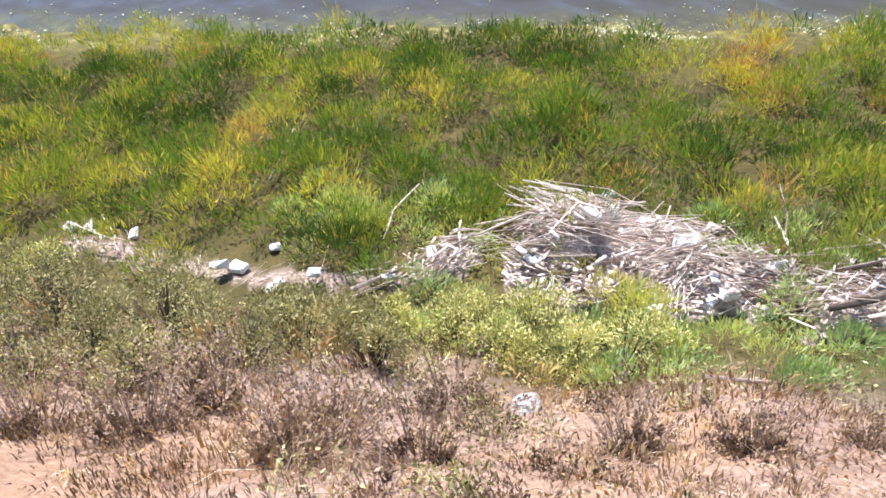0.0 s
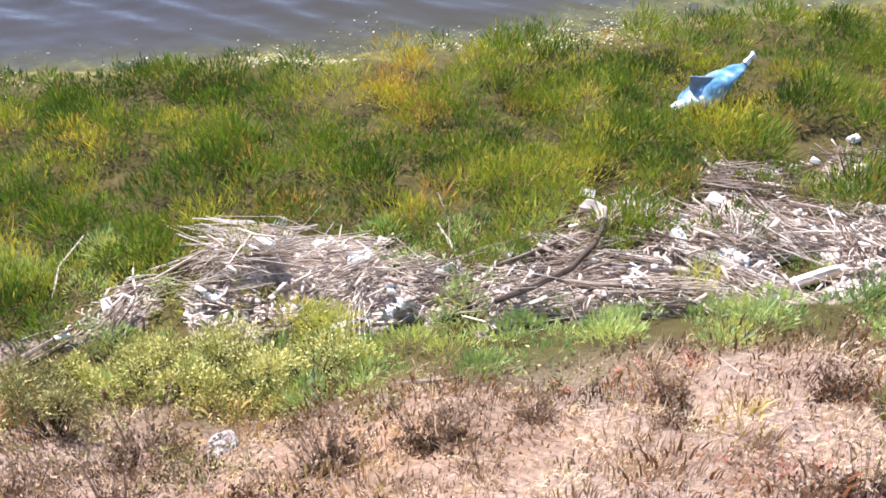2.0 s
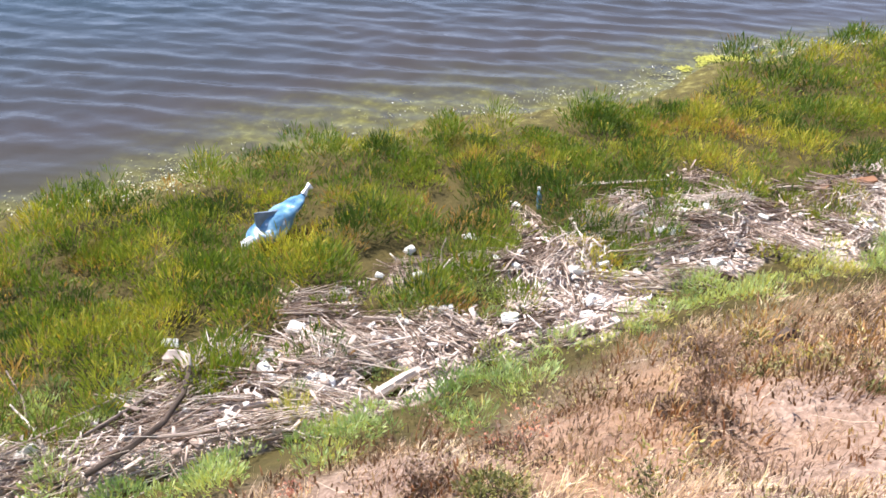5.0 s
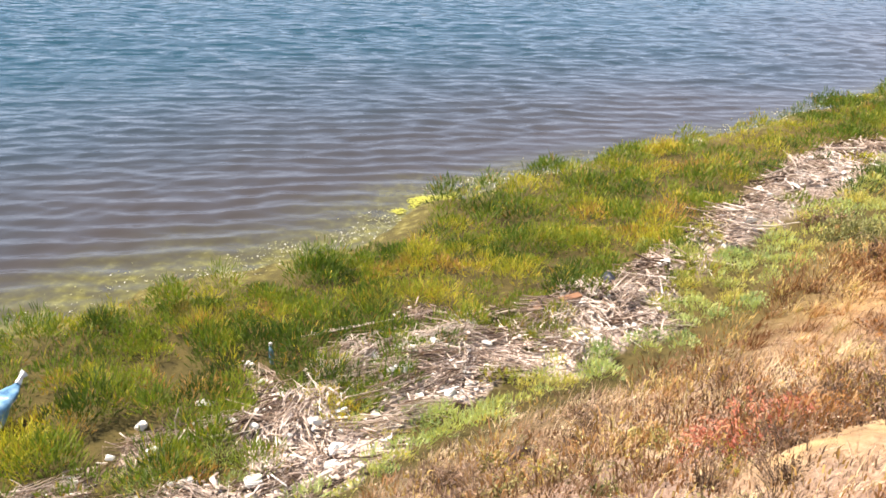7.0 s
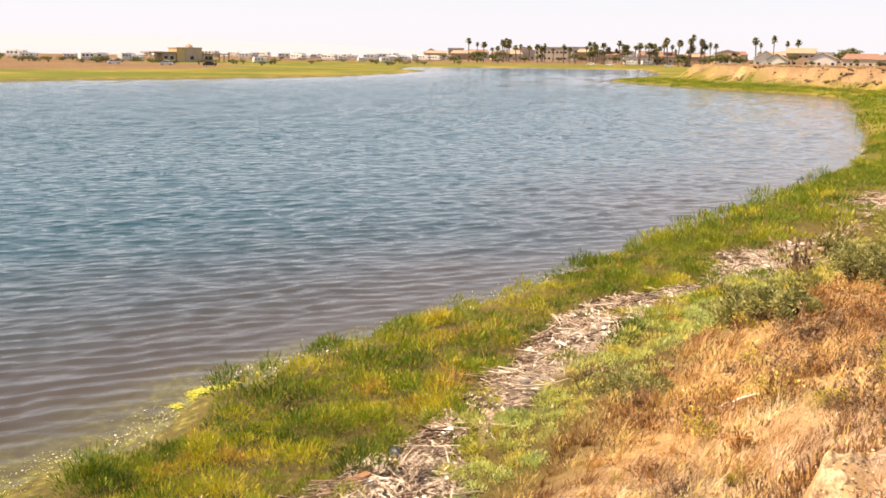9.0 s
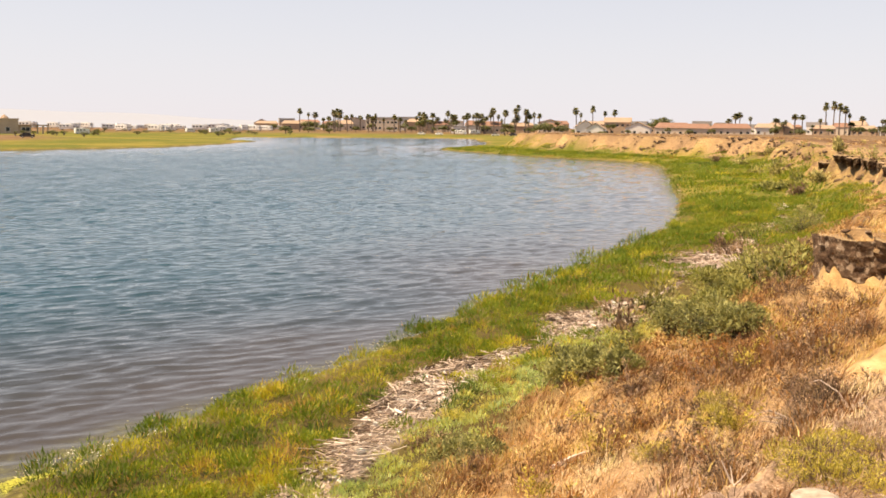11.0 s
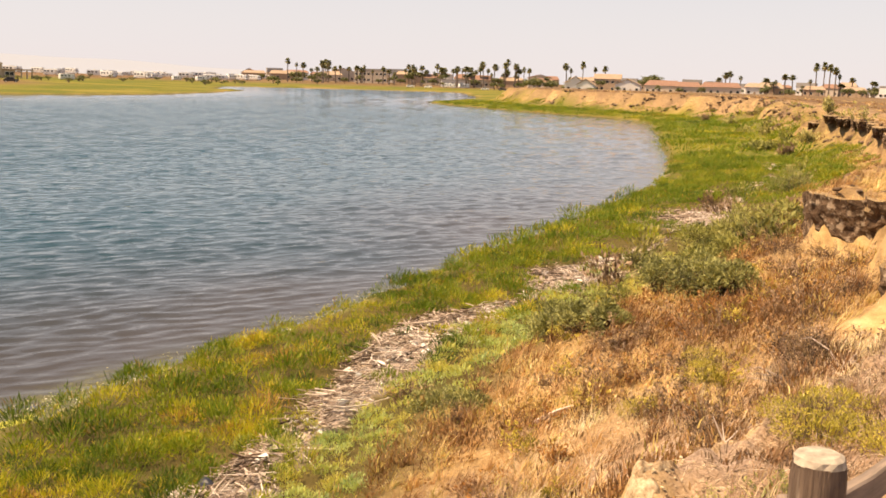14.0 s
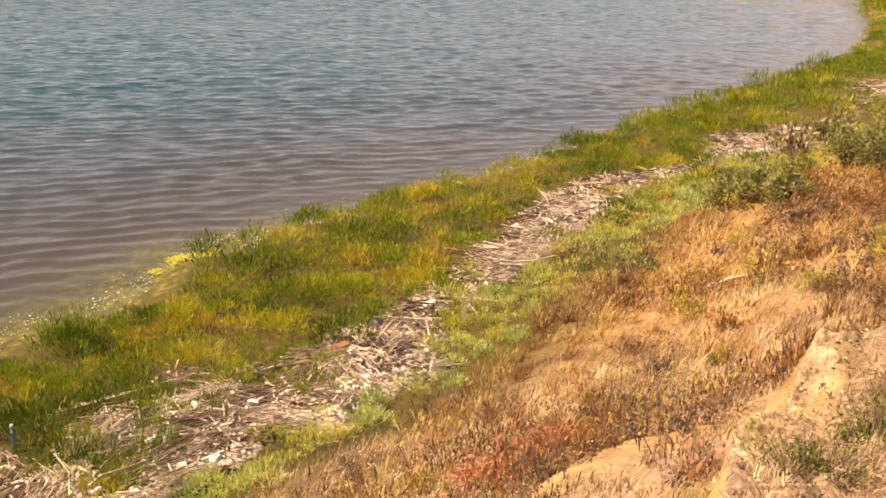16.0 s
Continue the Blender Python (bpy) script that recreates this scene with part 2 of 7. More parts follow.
def lie(x, y):
    """The ground's height, with the distance inland and the parts of marsh, dry grass and bare sand."""
    s, low = shore(x, y)
    r = np.hypot(x, y)
    edge = bluff_edge(x, y)
    foot = np.minimum(np.interp(x, [-60, 15, 30, 53, 117, 220], [5.0, 5.0, 5.6, 7.5, 10.5, 13]), edge - 1)
    rise = np.interp(x, [2, 4, 7, 10, 13, 40, 80, 220], [3.1, 2.9, 2.95, 2.75, 2.3, 1.7, 1.9, 2.2])
    top = 3.3 + 0.55 * step(x, 40, 150) + 0.25 * (grain(x, y, 14.0, 3, 8) - 0.5)
    marsh = np.interp(s, [0, 0.4, 1.5, 3, 5], [0, 0.1, 0.2, 0.3, 0.45])
    t = np.clip((s - foot) / (edge - foot), 0, 1)
    bank = marsh + (rise - 0.45) * t**1.05 + 0.3 * t * (1 - t) * ((grain(x, y, 2.5, 3, 9) - 0.5) * 4 + (grain(x, y, 0.8, 2, 10) - 0.5) * 1.8)
    cut = np.clip((s - edge) / np.interp(r, [5, 10, 60, 200], [0.13, 0.25, 0.5, 1.5]), 0, 1)
    high = bank + (top - rise) * cut
    far = np.interp(s, [0, 0.5, 20, 90, 200, 600], [0, 0.35, 0.5, 0.9, 2.4, 3.0])
    sink = step(99 - np.degrees(np.arctan2(x, y)), 0, 6)
    far = far + sink * (np.interp(s, [0, 0.5, 20, 90, 190, 260, 420, 4600], [0, 0.35, 0.5, 0.9, 2.4, 2.4, 0.6, -14]) - far)
    bed = np.maximum(-0.07 * np.abs(s), -1.2)
    z = np.where(s < 0, bed, np.where(low, far, high))
    w = np.clip(wrack(x, y), 0, 1)
    z = z + np.interp(x, [1.5, 2.5, 3.3, 4.0, 6], [0.06, 0.27, 0.25, 0.12, 0.15]) * w * (0.1 + 1.1 * step(grain(x, y, 0.55, 2, 12), 0.3, 0.7)) * step(26 - r, 0, 14)
    z = z + np.where(s > 0.2, (grain(x, y, 0.45, 3, 13) - 0.5) * 0.07, 0)
    z = z + np.exp(-(((s - edge) - 0.1) / 0.6) ** 2) * (x > 2) * (x < 12) * (low == 0) * (0.16 * (grain(x, y, 0.42, 3, 21) - 0.5) + 0.2 * (grain(x, y, 0.16, 2, 22) - 0.5) - np.interp(x, [2.9, 3.4, 5, 6.5], [0.0, 0.12, 0.12, 0.0]))
    sand = np.where(low, 0, step(cut, 0.0, 0.2) * (1 - step(cut, 0.98, 1.0))
                    + step(t, 0.5, 0.95) * (1 - step(s, edge, edge + 0.3)) * step(grain(x, y, 2.2, 3, 14), 0.42, 0.56) * step(x, 16, 26))
    spots = sum(a * np.exp(-(((x - px) / pr) ** 2 + ((y - py) / pr) ** 2)) for px, py, pr, a in ((4.75, -2.15, 0.42, 1.3), (15.0, -12.0, 0.65, 1.4), (8.5, -7.45, 0.42, 1.3), (4.43, -1.38, 0.3, 1.1), (3.5, -1.95, 0.24, 1.0), (3.8, -2.22, 0.2, 0.9), (4.1, -2.5, 0.18, 0.8)))
    sand = sand * np.where(x > 22, 0.12 + 0.88 * step(grain(x, y, 5.0, 3, 18), np.interp(x, [30, 90, 140], [0.54, 0.52, 0.47]), np.interp(x, [30, 90, 140], [0.66, 0.63, 0.57])), 1.0)
    sand = sand * np.where((x > 5.6) & (x < 22), 0.12 + 0.88 * step(grain(x, y, 1.3, 3, 20), 0.55, 0.66), 1.0)
    sand = np.maximum(sand, spots * (0.6 + 0.8 * grain(x, y, 0.4, 3, 15)))
    green = np.where(low, 1 - step(s + 25 * (grain(x, y, 30.0, 2, 16) - 0.5), np.where(x > 380, 80, 42), np.where(x > 380, 120, 66)), 1 - step(s - foot + np.interp(x, [20, 60, 150], [0, 4, 9]) * (grain(x, y, 5.0, 3, 17) - 0.5), 0.4, np.interp(x, [0, 12, 40, 120], [1.3, 2.2, 4.6, 5.0])))
    return z, s, np.clip(sand, 0, 1), green * (s > 0)


def height(x, y):
    return lie(np.atleast_1d(np.asarray(x, float)), np.atleast_1d(np.asarray(y, float)))[0]


def mesh_of(name, verts, faces, material, **attrs):
    """A mesh from arrays: verts n x 3, faces m x k (all triangles or all quads), and a float attribute for each vertex."""
    me = bpy.data.meshes.new(name)
    k = faces.shape[1]
    me.vertices.add(len(verts))
    me.vertices.foreach_set("co", verts.astype(np.float32).ravel())
    me.loops.add(faces.size)
    me.loops.foreach_set("vertex_index", faces.astype(np.int32).ravel())
    me.polygons.add(len(faces))
    me.polygons.foreach_set("loop_start", np.arange(0, faces.size, k, dtype=np.int32))
    me.polygons.foreach_set("loop_total", np.full(len(faces), k, np.int32))
    me.update(calc_edges=True)
    for key, values in attrs.items():
        me.attributes.new(key, "FLOAT", "POINT").data.foreach_set("value", np.asarray(values, np.float32))
    me.materials.append(material)
    return me


# ---- ground ----
def ground_material():
    n = Nodes("shore_soil", 0.95, 0.1)
    fine, mid, big = n.noise(28, 6.0), n.noise(4.0, 5.0), n.noise(0.5, 3.0)
    soil = n.ramp(n.math("ADD", n.math("MULTIPLY", mid, 0.5), n.math("MULTIPLY", fine, 0.5)), (0.3, (0.03, 0.02, 0.011)), (0.7, (0.11, 0.07, 0.036)))
    straw = n.ramp(fine, (0.25, (0.12, 0.08, 0.06)), (0.5, (0.28, 0.195, 0.148)), (0.75, (0.48, 0.365, 0.285)))
    range_ = n.ramp(n.noise(1.1, 6.0), (0.3, (0.09, 0.055, 0.03)), (0.5, (0.175, 0.11, 0.06)), (0.7, (0.27, 0.185, 0.105)))
    range_ = n.mix(n.span(n.noise(0.045, 3.0), 0.45, 0.6, 0.0, 0.7), range_, (0.13, 0.07, 0.04))
    straw = n.mix(n.span(n.attr("inland"), 11.0, 22.0), n.mix(n.span(big, 0.45, 0.65, 0.0, 0.6), straw, n.ramp(mid, (0.3, (0.18, 0.095, 0.05)), (0.7, (0.36, 0.21, 0.11)))), range_)
    sep = n.tree.nodes.new("ShaderNodeSeparateXYZ")
    n.put(sep.inputs[0], n.place())
    straw = n.mix(n.math("MULTIPLY", n.span(sep.outputs[0], 6.5, 9.5), n.span(n.attr("inland"), 22.0, 11.0)), straw, n.ramp(n.math("ADD", n.math("MULTIPLY", fine, 0.6), n.math("MULTIPLY", mid, 0.4)), (0.3, (0.14, 0.075, 0.035)), (0.5, (0.32, 0.20, 0.095)), (0.7, (0.52, 0.36, 0.19))))
    weed = n.ramp(mid, (0.25, (0.04, 0.055, 0.014)), (0.5, (0.10, 0.115, 0.02)), (0.75, (0.16, 0.155, 0.03)))
    weed = n.mix(n.span(n.noise(0.035, 4.0), 0.45, 0.62, 0.0, 0.75), weed, (0.25, 0.19, 0.045))
    clay = n.ramp(mid, (0.25, (0.20, 0.115, 0.055)), (0.5, (0.42, 0.275, 0.13)), (0.75, (0.62, 0.45, 0.25)))
    litter = n.ramp(n.noise(45, 5.0), (0.3, (0.07, 0.048, 0.034)), (0.52, (0.30, 0.22, 0.165)), (0.74, (0.62, 0.51, 0.42)))
    c = n.mix(n.attr("green"), straw, n.mix(n.math("MULTIPLY", n.attr("near"), 0.75), weed, soil))
    c = n.mix(n.attr("sand"), c, clay)
    duff = n.ramp(n.noise(55, 6.0), (0.3, (0.12, 0.07, 0.042)), (0.5, (0.30, 0.195, 0.125)), (0.7, (0.54, 0.40, 0.27)))
    c = n.mix(n.math("MULTIPLY", n.attr("duff"), n.span(n.noise(2.2, 6.0), 0.42, 0.56)), c, duff)
    loam = n.ramp(mid, (0.3, (0.05, 0.03, 0.02)), (0.7, (0.20, 0.12, 0.075)))
    c = n.mix(n.math("MULTIPLY", n.attr("crust"), n.span(n.noise(1.3, 4.0), 0.4, 0.56)), c, loam)
    bright = n.ramp(n.noise(38, 5.0), (0.3, (0.24, 0.17, 0.13)), (0.5, (0.58, 0.47, 0.41)), (0.7, (0.86, 0.77, 0.70)))
    c = n.mix(n.attr("drift"), c, n.mix(n.attr("strand"), litter, bright))
    c = n.mix(n.span(n.attr("inland"), 0.75, 0.2), c, n.ramp(n.noise(6.0, 5.0), (0.35, (0.06, 0.05, 0.022)), (0.55, (0.13, 0.11, 0.035)), (0.7, (0.24, 0.22, 0.08))))
    n.colour(c)
    n.bump(n.math("ADD", fine, mid), 0.6, 0.03)
    return n.mat


def build_ground():
    rings = [0.3]
    while rings[-1] < 4600:
        r = rings[-1]
        rings.append(r * (1.018 if 2.5 < r < 8 else 1.028 if r < 38 else 1.014 if r < 240 else 1.06))
    rings = np.array(rings)
    turns = np.radians(np.concatenate([np.arange(-10, 142, 0.5), np.arange(142, 350, 5.0)]))
    rr, bb = np.meshgrid(rings, turns, indexing="ij")
    x, y = (rr * np.sin(bb)).ravel(), (rr * np.cos(bb)).ravel()
    z, s, sand, green = lie(x, y)
    n, m = rr.shape
    i, j = np.meshgrid(np.arange(n - 1), np.arange(m), indexing="ij")
    a, b = (i * m + j).ravel(), (i * m + (j + 1) % m).ravel()
    faces = np.stack([a, a + m, b + m, b], 1)
    near = 1 - step(np.hypot(x, y), 45, 70)
    lip = s - bluff_edge(x, y)
    crust = np.exp(-((lip - 0.5) / 0.6) ** 2) * step(x, 11, 17) * (z > 1.0)
    me = mesh_of("ground", np.stack([x, y, z], 1), faces, ground_material(), inland=s, sand=sand, green=green, near=near, crust=crust, duff=step(lip, 0.12, 0.3) * (x < 14) * (lip < 12), drift=step(wrack(x, y), -0.02, 0.2) * (s > 0), strand=step(x, 1.5, 2.2) * step(drift_side(x, y), -0.2, 0.15) * np.interp(x, [9, 13, 19, 21], [1.0, 0.3, 0.3, 0.8]))
    centre = bmesh.new()
    centre.from_mesh(me)
    centre.verts.ensure_lookup_table()
    centre.faces.new([centre.verts[k] for k in range(m - 1, -1, -1)])
    bmesh.ops.recalc_face_normals(centre, faces=centre.faces)
    centre.to_mesh(me)
    me.shade_smooth()
    tagged(new("ground", me), "sloping shore of sandy soil, marsh and dry grass", "ground", kind="structure")


build_ground()


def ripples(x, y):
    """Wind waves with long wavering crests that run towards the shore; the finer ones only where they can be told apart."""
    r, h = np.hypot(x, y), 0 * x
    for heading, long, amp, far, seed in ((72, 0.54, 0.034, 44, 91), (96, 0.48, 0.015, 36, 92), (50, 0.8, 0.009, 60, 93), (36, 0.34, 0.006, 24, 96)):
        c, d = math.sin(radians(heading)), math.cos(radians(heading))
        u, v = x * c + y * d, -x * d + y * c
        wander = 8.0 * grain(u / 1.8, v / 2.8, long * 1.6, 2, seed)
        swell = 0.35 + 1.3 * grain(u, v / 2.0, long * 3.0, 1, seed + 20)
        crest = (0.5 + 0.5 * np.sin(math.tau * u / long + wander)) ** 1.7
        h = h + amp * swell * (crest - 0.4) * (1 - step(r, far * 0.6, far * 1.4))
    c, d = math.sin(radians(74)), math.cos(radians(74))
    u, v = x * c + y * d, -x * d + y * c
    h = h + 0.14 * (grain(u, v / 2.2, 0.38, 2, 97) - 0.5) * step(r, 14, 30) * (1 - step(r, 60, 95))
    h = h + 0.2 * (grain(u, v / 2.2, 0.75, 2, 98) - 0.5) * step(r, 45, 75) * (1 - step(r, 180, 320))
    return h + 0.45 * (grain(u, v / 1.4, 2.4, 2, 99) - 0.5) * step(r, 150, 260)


def build_water():
    n = Nodes("lagoon_water", 0.1, 0.34)
    n.put(n.bsdf.inputs["Roughness"], n.span(n.attr("depth"), 8.0, 60.0, 0.04, 0.12))
    n.bsdf.inputs["IOR"].default_value = 1.33
    chop = n.noise(1.0, 4.0, stretch=(0.13, 0.24, 1.0), turn=radians(14), rough=0.6)
    waves = n.noise(1.0, 1.0, stretch=(0.42, 0.75, 1.0), turn=radians(18), rough=0.45)
    n.bump(n.math("ADD", n.math("MULTIPLY", chop, 0.12), waves), n.span(n.attr("depth"), 1.0, 35.0, 0.12, 0.66), 0.4)
    silt = n.noise(0.05, 3.0)
    murk_to_sky = n.math("ADD", n.span(n.attr("depth"), 0.0, 26.0), n.math("MULTIPLY", n.math("SUBTRACT", silt, 0.5), 0.5))
    # brown silt inshore; the blue farther out partly paints in reflected sky
    water = n.ramp(murk_to_sky, (0.0, (0.05, 0.044, 0.03)), (0.06, (0.050, 0.044, 0.041)), (0.22, (0.030, 0.042, 0.050)), (0.48, (0.012, 0.047, 0.064)), (1.0, (0.007, 0.052, 0.076)))
    slick = n.math("MULTIPLY", n.attr("film"), n.span(n.noise(2.2, 5.0), 0.38, 0.62, 0.25, 1.0))
    n.colour(n.mix(slick, water, n.ramp(n.noise(7.0, 4.0), (0.3, (0.085, 0.075, 0.022)), (0.55, (0.15, 0.14, 0.03)), (0.75, (0.30, 0.29, 0.08)))))
    rings = [7.0]
    while rings[-1] < 4600:
        r = rings[-1]
        rings.append(r + max(0.085, r * (0.0066 if r < 45 else 0.009 if r < 170 else 0.012 if r < 430 else 0.08)))
    rings = np.array(rings)
    turns = np.radians(np.concatenate([np.arange(-12, 62, 0.4), np.arange(62, 138, 0.33)]))
    rr, bb = np.meshgrid(rings, turns, indexing="ij")
    x, y = (rr * np.sin(bb)).ravel(), (rr * np.cos(bb)).ravel()
    k, m = rr.shape
    i, j = np.meshgrid(np.arange(k - 1), np.arange(m - 1), indexing="ij")
    a = (i * m + j).ravel()
    s = shore(x, y)[0]
    faces = np.stack([a, a + 1, a + m + 1, a + m], 1)
    faces = faces[(s[faces].min(1) < 0.6)]
    used, faces = np.unique(faces, return_inverse=True)
    faces = faces.reshape(-1, 4)
    x, y, s = x[used], y[used], s[used]
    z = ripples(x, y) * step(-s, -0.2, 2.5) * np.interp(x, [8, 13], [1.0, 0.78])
    me = mesh_of("water", np.stack([x, y, z], 1), faces, n.mat, depth=-s,
                 film=np.exp(-((s + 0.1) / np.interp(x, [7, 10, 16, 19], [0.35, 0.95, 0.95, 0.35])) ** 2) * np.interp(x, [7, 10, 16, 19], [0.6, 0.95, 0.95, 0.5]))
    me.shade_smooth()
    tagged(new("water", me), "rippled grey-blue lagoon water, brown near the shore", "water", kind="structure")


build_water()
# ---- things ----

def part(name, me, material=None, parent=None, label=""):
    """One mesh object, from a bmesh or a mesh, under a thing or a part."""
    if isinstance(me, bmesh.types.BMesh):
        data = bpy.data.meshes.new(name)
        me.to_mesh(data)
        me.free()
        me = data
    if material and not me.materials:
        me.materials.append(material)
    ob = new(name, me)
    ob.parent = parent
    return tagged(ob, label)


def thing(name, at, turn, label, category, group=""):
    ob = new(name)
    ob.matrix_basis = pose(*at, 0, 0, turn)
    return tagged(ob, label, category, group)


def on_ground(x, y):
    return float(height(x, y)[0])


def polar(bearing, far):
    return far * math.sin(radians(bearing)), far * math.cos(radians(bearing))


def box_mesh(x0, y0, z0, x1, y1, z1, bevel=0.0):
    bm = bmesh.new()
    bmesh.ops.create_cube(bm, size=1.0)
    for v in bm.verts:
        v.co = Vector(((x0 + x1) / 2 + v.co.x * (x1 - x0), (y0 + y1) / 2 + v.co.y * (y1 - y0), (z0 + z1) / 2 + v.co.z * (z1 - z0)))
    if bevel:
        bmesh.ops.bevel(bm, geom=list(bm.edges), offset=bevel, segments=2, affect="EDGES")
    return bm


# ---- plants ----
def blades(x, y, z, tall, wide, toward, lean, tint, rng):
    """Arrays for thin tapered blades of three triangles each, bent over to one side."""
    n = len(x)
    face = rng.uniform(0, math.tau, n)
    ax, ay = np.cos(face) * wide / 2, np.sin(face) * wide / 2
    lx, ly = np.cos(toward) * lean * tall, np.sin(toward) * lean * tall
    low, zero = 0.45, np.zeros(n)
    up = tall * np.sqrt(np.maximum(1 - np.minimum(lean, 0.95) ** 2, 0.1))
    v = np.empty((n, 5, 3))
    v[:, 0] = np.stack([x - ax, y - ay, z - 0.02], 1)
    v[:, 1] = np.stack([x + ax, y + ay, z - 0.02], 1)
    v[:, 2] = np.stack([x - ax * 0.8 + lx * 0.3, y - ay * 0.8 + ly * 0.3, z + up * low], 1)
    v[:, 3] = np.stack([x + ax * 0.8 + lx * 0.3, y + ay * 0.8 + ly * 0.3, z + up * low], 1)
    v[:, 4] = np.stack([x + lx, y + ly, z + up], 1)
    f = (np.arange(n) * 5)[:, None, None] + np.array([[0, 1, 3], [0, 3, 2], [2, 3, 4]])
    return v.reshape(-1, 3), f.reshape(-1, 3), np.repeat(tint, 5)


def scatter(rng, density, box):
    x0, y0, x1, y1 = box
    n = int(density * (x1 - x0) * (y1 - y0))
    x, y = rng.uniform(x0, x1, n), rng.uniform(y0, y1, n)
    b = np.degrees(np.arctan2(x, y))
    keep = (b > -12) & (b < 136)
    return x[keep], y[keep]


def gather(name, sets, material, label, category):
    """One object of kind stuff out of several sets of blades."""
    vs, fs, ts, at = [], [], [], 0
    for v, f, t in sets:
        vs.append(v), fs.append(f + at), ts.append(t)
        at += len(v)
    me = mesh_of(name, np.concatenate(vs), np.concatenate(fs), material, tint=np.concatenate(ts))
    tagged(new(name, me), label, category, kind="stuff")


BANDS = [((-5, -9, 13, 14), 0.0, 13.0, 1.0), ((6, -20, 28, 8), 13.0, 28.0, 1.6), ((18, -46, 70, -2), 28.0, 72.0, 3.2), ((55, -110, 225, -30), 72.0, 230.0, 10.0)]


def clumps(rng, density, count, size, tall, wide, where, tint, spread=0.75, bands=BANDS, per_band=(1, 0.42, 0.11, 0.011), dome=0.0, flow=None):
    """Blades that stand in clumps, coarser and fewer the farther off they are."""
    sets = []
    for (box, r0, r1, grow), share in zip(bands, per_band):
        x, y = scatter(rng, density * share, box)
        r = np.hypot(x, y)
        keep = (r >= r0) & (r < r1)
        x, y = x[keep], y[keep]
        if not len(x):
            continue
        z, s, sand, green = lie(x, y)
        keep = rng.random(len(x)) < where(x, y, s, wrack(x, y), sand, green)
        x, y, s = x[keep], y[keep], s[keep]
        k = len(x)
        if not k:
            continue
        ctint, ch, cr = tint(x, y, s, rng), tall(x, y, s, rng), size * rng.uniform(0.6, 1.4, k) * grow**0.7
        m = int(count * (1 if grow < 2 else 0.8 if grow < 5 else 0.6))
        a, d = rng.uniform(0, math.tau, (k, m)), np.sqrt(rng.random((k, m)))
        bx, by = (x[:, None] + np.cos(a) * d * cr[:, None]).ravel(), (y[:, None] + np.sin(a) * d * cr[:, None]).ravel()
        bz = lie(bx, by)[0] if len(bx) < 400000 else np.repeat(z[keep], m)
        full = ch[:, None] * (1 - 0.55 * d**2)
        bz = bz + (full * dome * rng.random((k, m)) ** 0.7).ravel()
        bh = (full * (1 - (0.74 if grow < 2.5 else 0.45) * dome) * rng.uniform(0.6, 1.15, (k, m))).ravel()
        bl = np.clip(np.abs(d * spread * 0.7 + rng.normal(0, 0.13 + 0.5 * dome, (k, m))), 0, 0.95).ravel()
        if dome > 0.8:
            bl = np.sin(rng.uniform(0.25, 1.45, k * m))
        if flow is not None:
            a = np.where(rng.random((k, m)) < 0.7, flow + 1.6 * (grain(x, y, 1.3, 2, 69) - 0.5)[:, None] + rng.normal(0, 0.45, (k, m)), a)
            bl = np.clip(bl + 0.3, 0, 0.93)
        bt = np.clip(ctint[:, None] + rng.normal(0, 0.05, (k, m)), 0, 1).ravel()
        bw = wide * grow**0.85 * rng.uniform(0.6, 1.4, k * m)
        sets.append(blades(bx, by, bz, bh, bw, (a + rng.normal(0, 0.5, (k, m))).ravel(), bl, bt, rng))
    return sets


MARSH = leafy("marsh_weed", [(0.0, (0.048, 0.086, 0.018)), (0.3, (0.128, 0.200, 0.028)), (0.55, (0.255, 0.282, 0.042)), (0.78, (0.53, 0.465, 0.07)), (0.9, (0.34, 0.18, 0.06)), (1.0, (0.46, 0.29, 0.13))],
              patch=0.9, dry=(0.30, 0.20, 0.06), dry_from=0.64, through_light=0.3)
FRESH = leafy("fresh_grass", [(0.0, (0.20, 0.29, 0.12)), (0.38, (0.46, 0.56, 0.28)), (0.68, (0.44, 0.47, 0.16)), (1.0, (0.56, 0.49, 0.17))], through_light=0.28, patch=1.2, dry=(0.32, 0.24, 0.08), dry_from=0.68)
STRAW = leafy("dry_grass", [(0.0, (0.22, 0.135, 0.11)), (0.3, (0.44, 0.31, 0.235)), (0.55, (0.64, 0.49, 0.385)), (0.8, (0.82, 0.69, 0.57)), (1.0, (0.30, 0.29, 0.13))],
              patch=0.75, dry=(0.25, 0.125, 0.065), dry_from=0.5, through_light=0.2)


def foot_of(x):
    return np.interp(x, [-60, 15, 30, 53, 117, 220], [5.0, 5.0, 5.6, 7.5, 10.5, 13])


def marsh_place(x, y, s, w, sand, green):
    bare = step(grain(x, y, 0.4, 2, 31), 0.1, 0.24)
    in_ = np.interp(x, [6, 9.5, 10.8, 13.6, 14.6], [0.45, 0.05, 0.6, 0.65, 0.05])
    edge = step(s, in_, in_ + 0.4) * (1 - step(s, foot_of(x) - 0.9, foot_of(x) - 0.2))
    far = step(x, 30, 45)
    edge = edge * (1 - far) + far * step(s, 0.05, 0.4) * (1 - step(s, foot_of(x) + 1.5, foot_of(x) + 5))
    low = (s < 18) & (x > 150) & (y > -58)
    return np.where(low, 0.0, edge * bare * np.where(w > np.where(x > 17, -0.2, 0.0), np.where(drift_side(x, y) < 0.1, 0.22, 0.06) * (x > 4.5) * (x < 17) + 0.005, 1.0))


